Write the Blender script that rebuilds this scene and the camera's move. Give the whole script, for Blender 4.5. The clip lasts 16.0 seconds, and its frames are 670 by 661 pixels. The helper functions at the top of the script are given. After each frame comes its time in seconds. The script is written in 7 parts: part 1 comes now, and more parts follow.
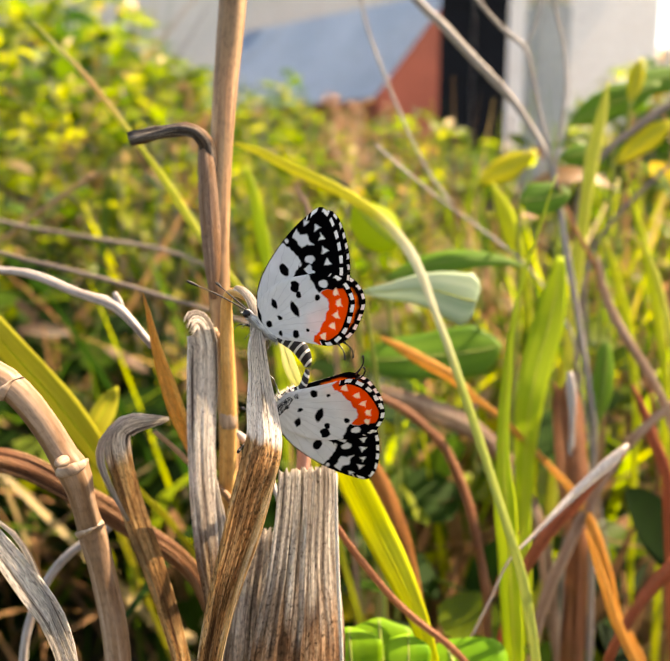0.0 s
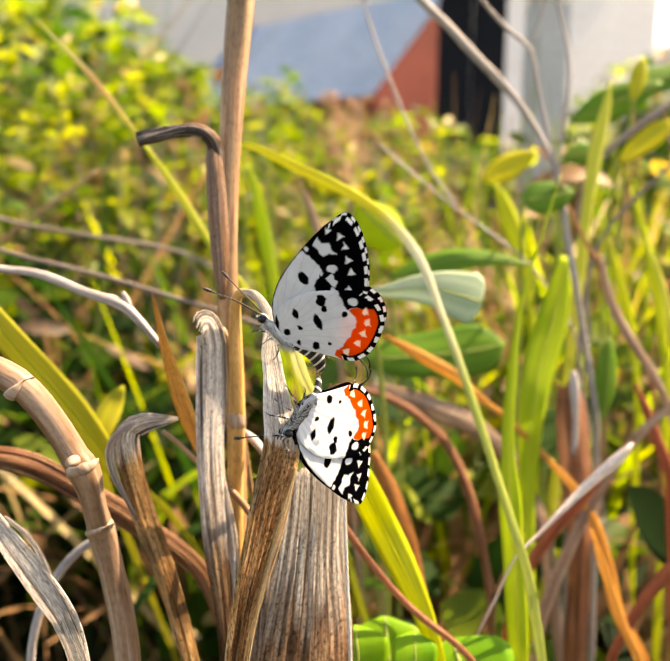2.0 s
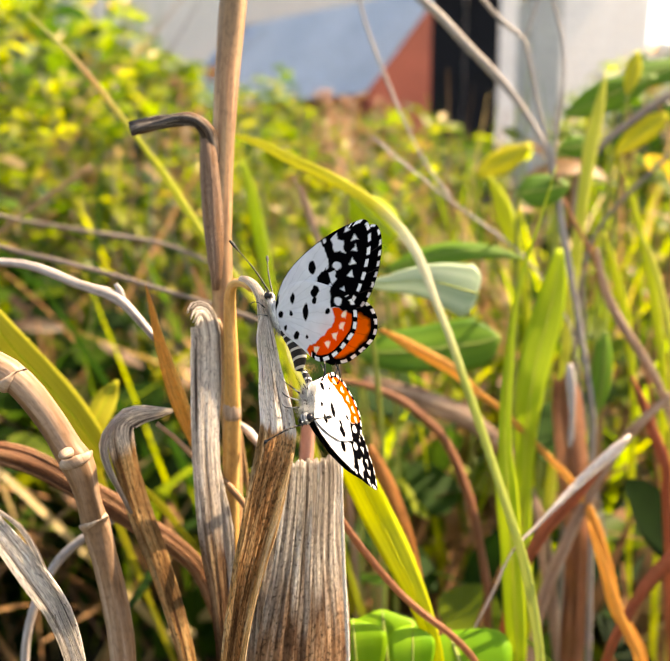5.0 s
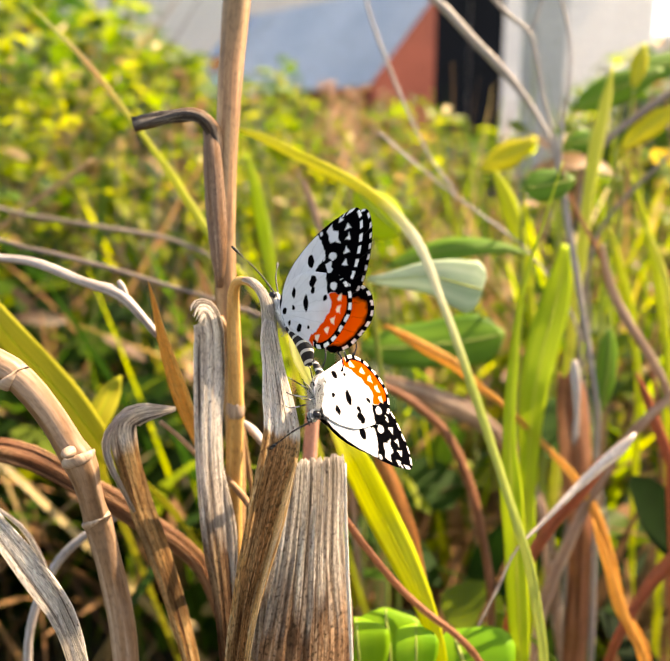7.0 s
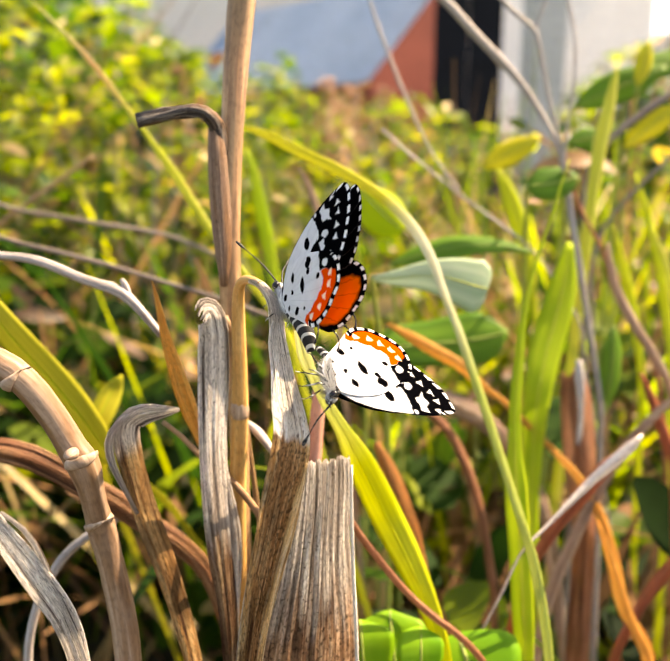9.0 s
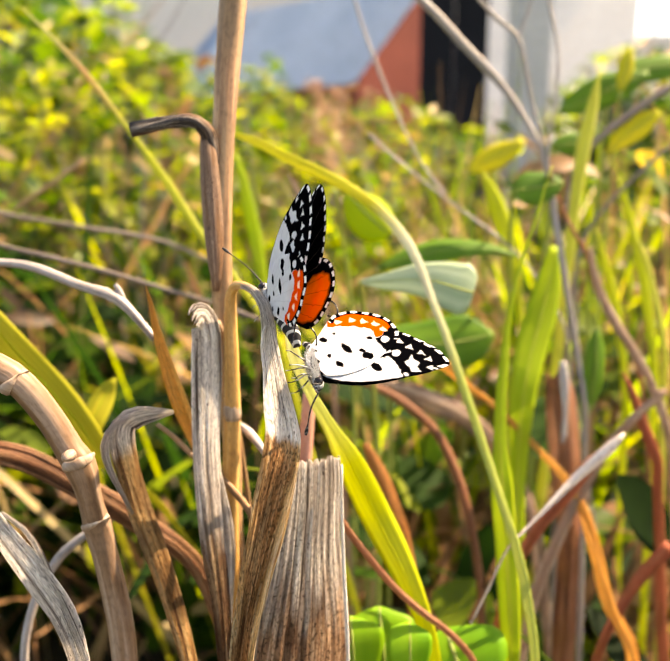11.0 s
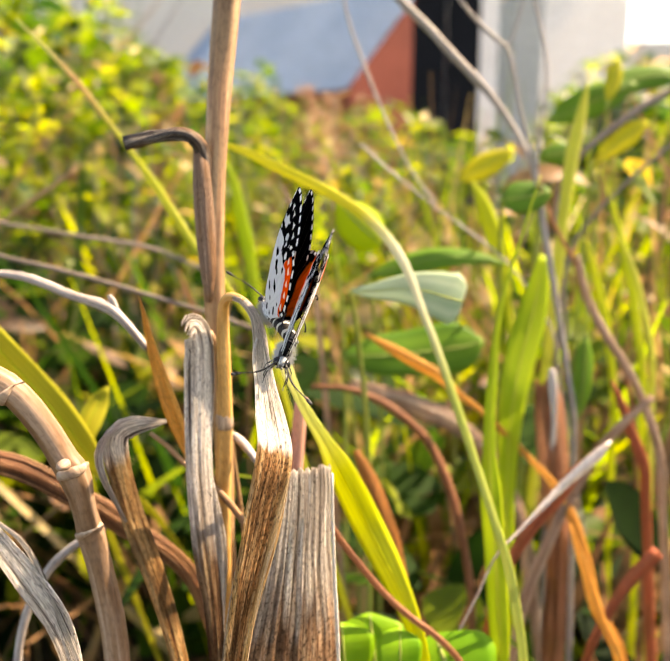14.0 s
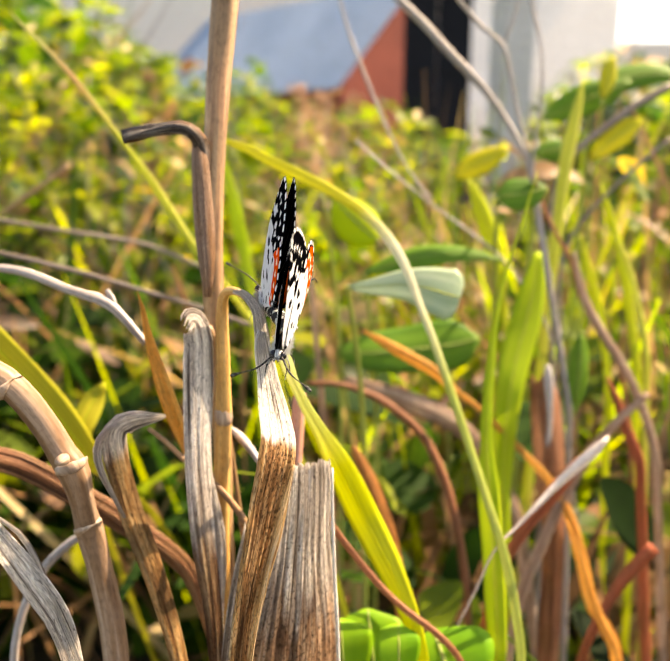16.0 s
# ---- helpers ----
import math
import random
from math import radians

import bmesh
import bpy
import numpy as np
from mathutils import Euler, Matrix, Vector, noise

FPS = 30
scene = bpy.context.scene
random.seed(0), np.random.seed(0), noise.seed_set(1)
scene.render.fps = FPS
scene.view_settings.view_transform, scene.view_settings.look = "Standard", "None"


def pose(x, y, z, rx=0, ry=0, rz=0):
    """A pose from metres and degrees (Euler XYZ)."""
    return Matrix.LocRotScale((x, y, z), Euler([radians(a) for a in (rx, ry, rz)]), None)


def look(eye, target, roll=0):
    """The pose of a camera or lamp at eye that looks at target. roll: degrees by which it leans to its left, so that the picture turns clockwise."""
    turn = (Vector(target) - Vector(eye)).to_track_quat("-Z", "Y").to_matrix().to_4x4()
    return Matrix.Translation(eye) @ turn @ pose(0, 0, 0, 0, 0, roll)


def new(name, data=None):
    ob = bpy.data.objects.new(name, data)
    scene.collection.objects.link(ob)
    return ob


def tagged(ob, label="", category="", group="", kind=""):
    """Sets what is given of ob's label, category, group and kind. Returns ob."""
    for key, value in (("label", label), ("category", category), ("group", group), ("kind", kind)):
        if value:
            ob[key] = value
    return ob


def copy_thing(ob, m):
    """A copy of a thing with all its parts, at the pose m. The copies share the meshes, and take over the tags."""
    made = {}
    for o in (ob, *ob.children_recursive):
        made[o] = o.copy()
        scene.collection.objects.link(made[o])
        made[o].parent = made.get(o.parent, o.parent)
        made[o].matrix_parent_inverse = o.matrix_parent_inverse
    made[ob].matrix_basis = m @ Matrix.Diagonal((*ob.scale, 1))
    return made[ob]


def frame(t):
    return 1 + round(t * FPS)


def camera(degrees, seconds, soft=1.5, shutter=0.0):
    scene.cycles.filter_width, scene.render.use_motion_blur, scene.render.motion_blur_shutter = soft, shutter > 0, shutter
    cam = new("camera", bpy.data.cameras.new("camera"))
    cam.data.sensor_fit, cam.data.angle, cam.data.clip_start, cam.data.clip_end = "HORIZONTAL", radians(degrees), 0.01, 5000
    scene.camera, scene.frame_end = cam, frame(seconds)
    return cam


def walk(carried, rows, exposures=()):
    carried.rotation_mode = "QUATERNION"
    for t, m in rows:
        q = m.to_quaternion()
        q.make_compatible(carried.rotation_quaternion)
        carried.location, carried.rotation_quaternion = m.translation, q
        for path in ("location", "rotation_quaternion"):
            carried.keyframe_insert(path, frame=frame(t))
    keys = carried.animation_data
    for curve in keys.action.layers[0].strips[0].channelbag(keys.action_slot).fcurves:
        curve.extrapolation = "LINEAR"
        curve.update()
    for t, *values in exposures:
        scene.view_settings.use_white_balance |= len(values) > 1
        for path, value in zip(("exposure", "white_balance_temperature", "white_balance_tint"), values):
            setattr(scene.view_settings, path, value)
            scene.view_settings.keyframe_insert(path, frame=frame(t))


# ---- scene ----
MM = 0.001
cam = camera(45, 16.0, soft=1.5)
cam.data.dof.use_dof = True
cam.data.dof.focus_distance = 0.102
cam.data.dof.aperture_fstop = 28.0
PATH = [
    (0, pose(0.00002, 0.00000, 0.29998, 77.984, -0.009, 0.002)),
    (0.5, pose(-0.00081, 0.00026, 0.30036, 77.915, 0.015, 0.008)),
    (1, pose(-0.00144, 0.00002, 0.30081, 77.895, -0.007, 0.020)),
    (1.5, pose(-0.00209, -0.00008, 0.30040, 77.837, -0.169, -0.000)),
    (2, pose(-0.00158, -0.00032, 0.30048, 77.784, -0.063, -0.141)),
    (2.5, pose(-0.00177, -0.00045, 0.30082, 77.846, -0.054, -0.271)),
    (3, pose(-0.00281, -0.00036, 0.29969, 77.750, -0.081, -0.378)),
    (3.5, pose(-0.00309, -0.00026, 0.29932, 77.712, 0.006, -0.447)),
    (4, pose(-0.00191, -0.00030, 0.29926, 77.771, 0.062, -0.602)),
    (6.5, pose(-0.00172, 0.00194, 0.29895, 77.256, 0.191, -0.509)),
    (7, pose(-0.00191, 0.00157, 0.29976, 77.124, -0.016, -0.320)),
    (7.5, pose(-0.00150, 0.00187, 0.30018, 77.118, -0.004, -0.276)),
    (8, pose(-0.00224, 0.00244, 0.30020, 77.029, -0.137, -0.260)),
    (8.5, pose(-0.00278, 0.00298, 0.30021, 76.960, -0.190, -0.238)),
    (9, pose(-0.00315, 0.00328, 0.29985, 76.901, -0.219, -0.435)),
    (11.5, pose(-0.00348, -0.00085, 0.30125, 77.064, -0.239, -1.477)),
    (12, pose(-0.00339, -0.00130, 0.30149, 77.103, -0.431, -1.497)),
    (12.5, pose(-0.00407, -0.00117, 0.30154, 77.070, -0.405, -1.574)),
    (13, pose(-0.00352, -0.00159, 0.30263, 77.222, -0.266, -1.606)),
    (13.5, pose(-0.00345, -0.00159, 0.30234, 77.345, -0.413, -1.715)),
    (14, pose(-0.00330, -0.00169, 0.30218, 77.353, -0.259, -1.873)),
    (14.5, pose(-0.00382, -0.00171, 0.30310, 77.469, -0.338, -1.994)),
    (15, pose(-0.00387, -0.00161, 0.30241, 77.493, -0.231, -2.194)),
    (15.5, pose(-0.00384, -0.00147, 0.30160, 77.355, -0.246, -2.333)),
    (16, pose(-0.00458, -0.00141, 0.30143, 77.287, -0.420, -2.470)),
]
walk(cam, PATH, exposures=((0, 1.75, 8900, 17.5), (2.5, 1.86, 8900, 17.5), (16.0, 1.88, 8900, 17.5)))

# ---- light ----
SUN_AZ, SUN_EL = 62.0, 50.0  # degrees from +y towards +x, and above the horizon
world = bpy.data.worlds.new("daylight")
scene.world = world
world.use_nodes = True
sky = world.node_tree.nodes.new("ShaderNodeTexSky")
sky.sky_type, sky.sun_disc = "NISHITA", False
sky.sun_elevation, sky.sun_rotation = radians(SUN_EL), radians(SUN_AZ)
background = world.node_tree.nodes["Background"]
background.inputs["Strength"].default_value = 0.125
world.node_tree.links.new(sky.outputs["Color"], background.inputs["Color"])
sun = new("sun", bpy.data.lights.new("sun", "SUN"))
sun.data.energy, sun.data.angle, sun.data.color = 5.0, radians(0.5), (1.0, 0.92, 0.78)
away = Vector((math.sin(radians(SUN_AZ)) * math.cos(radians(SUN_EL)), math.cos(radians(SUN_AZ)) * math.cos(radians(SUN_EL)), math.sin(radians(SUN_EL))))
sun.matrix_world = look(away * 20, (0, 0, 0))


# ---- materials ----
def shader(name):
    m = bpy.data.materials.new(name)
    m.use_nodes = True
    nt = m.node_tree
    nt.nodes.clear()
    return m, nt, nt.nodes.new("ShaderNodeOutputMaterial")


def node(nt, kind, **inputs):
    n = nt.nodes.new(kind)
    for key, value in inputs.items():
        n.inputs[key.replace("_", " ")].default_value = value
    return n


def ramp(nt, fac, stops):
    r = nt.nodes.new("ShaderNodeValToRGB")
    while len(r.color_ramp.elements) < len(stops):
        r.color_ramp.elements.new(0.5)
    for e, (p, c) in zip(r.color_ramp.elements, stops):
        e.position, e.color = p, (*c, 1)
    nt.links.new(fac, r.inputs["Fac"])
    return r.outputs["Color"]


def mixed(nt, fac, a, b, blend="MIX"):
    n = nt.nodes.new("ShaderNodeMix")
    n.data_type, n.blend_type = "RGBA", blend
    for value, socket in ((fac, n.inputs[0]), (a, n.inputs[6]), (b, n.inputs[7])):
        if isinstance(value, bpy.types.NodeSocket):
            nt.links.new(value, socket)
        elif isinstance(value, (int, float)):
            socket.default_value = value
        else:
            socket.default_value = (*value, 1)
    return n.outputs[2]


def uv_noise(nt, sx, sy, scale=1.0, detail=4.0, seed=0.0):
    """Noise on the blade's own map, stretched along the blade."""
    tc = nt.nodes.new("ShaderNodeTexCoord")
    info = nt.nodes.new("ShaderNodeObjectInfo")
    mp = nt.nodes.new("ShaderNodeMapping")
    mp.inputs["Scale"].default_value = (sx, sy, 1)
    mp.inputs["Location"].default_value = (seed, seed * 1.7, seed)
    nt.links.new(tc.outputs["UV"], mp.inputs["Vector"])
    nz = node(nt, "ShaderNodeTexNoise", Scale=scale, Detail=detail)
    nz.noise_dimensions = "4D"
    mul = nt.nodes.new("ShaderNodeMath")
    mul.operation = "MULTIPLY"
    mul.inputs[1].default_value = 37.0
    nt.links.new(info.outputs["Random"], mul.inputs[0])
    nt.links.new(mul.outputs[0], nz.inputs["W"])
    nt.links.new(mp.outputs[0], nz.inputs["Vector"])
    return nz.outputs["Fac"]


def finish(nt, out, colour, rough=0.6, clear=0.0, bump=None, strength=0.3, distance=0.0003, sheen=0.3, solid=False):
    """clear: the share of light that passes through. solid: light meets two skins on its way, so each tints it half."""
    p = node(nt, "ShaderNodeBsdfPrincipled", Roughness=rough)
    p.inputs["Specular IOR Level"].default_value = sheen
    nt.links.new(colour, p.inputs["Base Color"])
    last = p.outputs[0]
    if bump is not None:
        b = node(nt, "ShaderNodeBump", Strength=strength, Distance=distance)
        nt.links.new(bump, b.inputs["Height"])
        nt.links.new(b.outputs[0], p.inputs["Normal"])
    if clear > 0:
        tr = nt.nodes.new("ShaderNodeBsdfTranslucent")
        if solid:
            half = node(nt, "ShaderNodeGamma", Gamma=0.5 if solid is True else solid)
            nt.links.new(colour, half.inputs["Color"])
            nt.links.new(half.outputs["Color"], tr.inputs["Color"])
        else:
            nt.links.new(colour, tr.inputs["Color"])
        mx = nt.nodes.new("ShaderNodeMixShader")
        mx.inputs[0].default_value = clear
        nt.links.new(last, mx.inputs[1])
        nt.links.new(tr.outputs[0], mx.inputs[2])
        last = mx.outputs[0]
    nt.links.new(last, out.inputs["Surface"])


def dry_colour(nt, light, mid, dark, stripes, along, stain, stained, speckled=0.61):
    """Fibres of two widths along the leaf, broken lengthwise; stains, pits and dark specks on them."""
    wide = uv_noise(nt, stripes, along, 1.0, 3.0)
    fine = uv_noise(nt, stripes * 3.3, along * 3, 1.0, 3.0, 2.0)
    both = nt.nodes.new("ShaderNodeMath")
    both.operation = "MULTIPLY_ADD"
    both.inputs[1].default_value = 0.62
    nt.links.new(wide, both.inputs[0])
    part_fine = nt.nodes.new("ShaderNodeMath")
    part_fine.operation = "MULTIPLY"
    part_fine.inputs[1].default_value = 0.38
    nt.links.new(fine, part_fine.inputs[0])
    nt.links.new(part_fine.outputs[0], both.inputs[2])
    fibre = both.outputs[0]
    base = ramp(nt, fibre, ((0.41, dark), (0.455, mid), (0.50, mid), (0.55, light)))
    blot = uv_noise(nt, 2.4, 0.9, 1.0, 7.0, 4.0)
    stain_at = ramp(nt, blot, ((0.64 - 0.3 * stained, (0, 0, 0)), (0.80 - 0.3 * stained, (1, 1, 1))))
    base = mixed(nt, stain_at, base, mixed(nt, 0.68, base, stain))
    grain = uv_noise(nt, 42, 14.0, 1.0, 4.0, 7.0)
    base = mixed(nt, 0.8, base, mixed(nt, 1.0, base, ramp(nt, grain, ((0.35, (0.36, 0.32, 0.28)), (0.49, (1.0, 0.98, 0.95)), (0.66, (1.5, 1.45, 1.35)))), "MULTIPLY"))
    speck = ramp(nt, uv_noise(nt, 24, 15.0, 1.0, 2.0, 9.0), ((speckled, (0, 0, 0)), (speckled + 0.05, (1, 1, 1))))
    base = mixed(nt, mixed(nt, 0.8, (0, 0, 0), speck), base, (0.035, 0.02, 0.01))
    return base, fibre, grain


def dry(name, light, mid, dark, stripes=34.0, along=0.35, clear=0.5, stain=(0.16, 0.07, 0.02), stained=0.5, rough=0.6):
    """Dried leaf: fibres along the blade, brown stains and dark specks."""
    m, nt, out = shader(name)
    base, fibre, _ = dry_colour(nt, light, mid, dark, stripes, along, stain, stained)
    finish(nt, out, base, rough, clear, fibre, 0.8, 0.0006, 0.25, True)
    return m


def two_tone(name, pale, brown, start, spread=0.55, soft=0.1, stripes=13, edged=False, clear=0.58):
    """A dry leaf of two colours along its length: bleached towards the tip, stained below a ragged line (in cm)."""
    m, nt, out = shader(name)
    light, fibre, _ = dry_colour(nt, *pale, stripes, 0.4, (0.3, 0.24, 0.2), 0.3)
    stained, _, _ = dry_colour(nt, *brown, stripes, 0.6, (0.05, 0.018, 0.008), 0.7, 0.53 if edged else 0.57)
    tc = nt.nodes.new("ShaderNodeTexCoord")
    sep = nt.nodes.new("ShaderNodeSeparateXYZ")
    nt.links.new(tc.outputs["UV"], sep.inputs[0])
    if edged:
        # golden margins on both sides of a dark speckled middle
        margin = ramp(nt, sep.outputs["X"], ((0.0, (1, 1, 1)), (0.1, (0.7, 0.7, 0.7)), (0.18, (0, 0, 0)), (0.72, (0, 0, 0)), (0.84, (0.9, 0.9, 0.9))))
        gold, _, _ = dry_colour(nt, (0.86, 0.68, 0.42), (0.6, 0.34, 0.13), (0.12, 0.05, 0.02), stripes, 1.4, (0.07, 0.03, 0.012), 0.6, 0.54)
        stained = mixed(nt, margin, stained, gold)
    add = nt.nodes.new("ShaderNodeMath")
    add.operation = "MULTIPLY_ADD"
    add.inputs[1].default_value = spread
    nt.links.new(uv_noise(nt, 6, 1.0, 1.0, 5.0, 12.0), add.inputs[0])
    nt.links.new(sep.outputs["Y"], add.inputs[2])
    shift = nt.nodes.new("ShaderNodeMath")
    shift.operation = "DIVIDE"
    shift.inputs[1].default_value = 10.0
    nt.links.new(add.outputs[0], shift.inputs[0])
    first = (start + spread / 2) / 10
    at = ramp(nt, shift.outputs[0], ((first, (0, 0, 0)), (first + soft / 10, (1, 1, 1))))
    finish(nt, out, mixed(nt, at, light, stained), 0.6, clear, fibre, 1.0, 0.0012, 0.25, True)
    return m


def fading(name, near, middle, far, a, b):
    """A long blade that bleaches on its way: green, then cream from a to b cm, then pale green."""
    m, nt, out = shader(name)
    tc = nt.nodes.new("ShaderNodeTexCoord")
    sep = nt.nodes.new("ShaderNodeSeparateXYZ")
    nt.links.new(tc.outputs["UV"], sep.inputs[0])
    part_way = nt.nodes.new("ShaderNodeMath")
    part_way.operation = "DIVIDE"
    part_way.inputs[1].default_value = 20.0
    nt.links.new(sep.outputs["Y"], part_way.inputs[0])
    base = ramp(nt, part_way.outputs[0], ((a / 20 - 0.04, near), (a / 20 + 0.02, middle), (b / 20, middle), (b / 20 + 0.1, far)))
    fibre = uv_noise(nt, 12, 0.3, 1.0, 3.0)
    shade = ramp(nt, fibre, ((0.36, (0.62, 0.64, 0.5)), (0.6, (1.1, 1.08, 1.05))))
    finish(nt, out, mixed(nt, 1.0, base, shade, "MULTIPLY"), 0.5, 0.5, fibre, 0.3, 0.0003, 0.35, True)
    return m


def green(name, a, b, vein=24.0, clear=0.55, rough=0.55, yellow=(0.55, 0.42, 0.03), aged=0.25):
    """Fresh blade or leaf: parallel veins, yellowing patches, light passes through."""
    m, nt, out = shader(name)
    fibre = uv_noise(nt, vein, 0.2, 1.0, 2.0)
    base = ramp(nt, fibre, ((0.35, a), (0.65, b)))
    patch = ramp(nt, uv_noise(nt, 1.5, 0.35, 1.0, 4.0, 3.0), ((0.68 - 0.3 * aged, (0, 0, 0)), (0.9 - 0.3 * aged, (1, 1, 1))))
    base = mixed(nt, patch, base, mixed(nt, 0.6, base, yellow))
    finish(nt, out, base, rough, clear, fibre, 0.35, 0.0004, 0.2, True)
    return m


def bark(name, a, b, c, rings=1.2, rough=0.6, pitted=0.35):
    """Stalks, branches and twigs: streaks along, blotches, fine scars across."""
    m, nt, out = shader(name)
    streak = uv_noise(nt, 9.0, 0.5, 1.0, 4.0)
    base = ramp(nt, streak, ((0.32, a), (0.5, b), (0.68, c)))
    patch = ramp(nt, uv_noise(nt, 2.2, 1.1, 1.0, 6.0, 8.0), ((0.42, (0, 0, 0)), (0.60, (1, 1, 1))))
    base = mixed(nt, mixed(nt, 0.6, (0, 0, 0), patch), base, mixed(nt, 0.5, a, c))
    pits = ramp(nt, uv_noise(nt, 26, 9.0, 1.0, 3.0, 6.0), ((0.36, (0.35, 0.32, 0.3)), (0.5, (1, 1, 1)), (0.7, (1.25, 1.22, 1.18))))
    base = mixed(nt, pitted, base, mixed(nt, 1.0, base, pits, "MULTIPLY"))
    scar = ramp(nt, uv_noise(nt, 1.2, 7.0 * rings, 1.0, 3.0, 5.0), ((0.62, (0, 0, 0)), (0.74, (1, 1, 1))))
    base = mixed(nt, mixed(nt, 0.5, (0, 0, 0), scar), base, a)
    finish(nt, out, base, rough, 0.0, streak, 0.5, 0.0005)
    return m


def foliage(name, stops, clear=0.6, rough=0.45, sheen=0.4):
    """Many leaves in one mesh: each leaf takes its own shade."""
    m, nt, out = shader(name)
    geo = nt.nodes.new("ShaderNodeNewGeometry")
    base = ramp(nt, geo.outputs["Random Per Island"], stops)
    tc = nt.nodes.new("ShaderNodeTexCoord")
    nz = node(nt, "ShaderNodeTexNoise", Scale=90.0, Detail=3.0)
    nt.links.new(tc.outputs["Object"], nz.inputs["Vector"])
    shade = ramp(nt, nz.outputs["Fac"], ((0.3, (0.62, 0.66, 0.6)), (0.7, (1.15, 1.1, 1.0))))
    base = mixed(nt, 1.0, base, shade, "MULTIPLY")
    finish(nt, out, base, rough, clear, nz.outputs["Fac"], 0.2, 0.001, sheen)
    return m


def surface(name, a, b, scale, rough=0.85, bump=0.4, distance=0.01, sheen=0.3):
    """Ground, plaster, paint: two scales of mottling."""
    m, nt, out = shader(name)
    tc = nt.nodes.new("ShaderNodeTexCoord")
    big = node(nt, "ShaderNodeTexNoise", Scale=scale, Detail=6.0)
    fine = node(nt, "ShaderNodeTexNoise", Scale=scale * 14, Detail=4.0)
    for n in (big, fine):
        nt.links.new(tc.outputs["Object"], n.inputs["Vector"])
    base = ramp(nt, big.outputs["Fac"], ((0.3, a), (0.7, b)))
    base = mixed(nt, 0.35, base, mixed(nt, 1.0, base, ramp(nt, fine.outputs["Fac"], ((0.3, (0.4, 0.4, 0.4)), (0.7, (1.3, 1.3, 1.3)))), "MULTIPLY"))
    finish(nt, out, base, rough, 0.0, fine.outputs["Fac"], bump, distance, sheen)
    return m


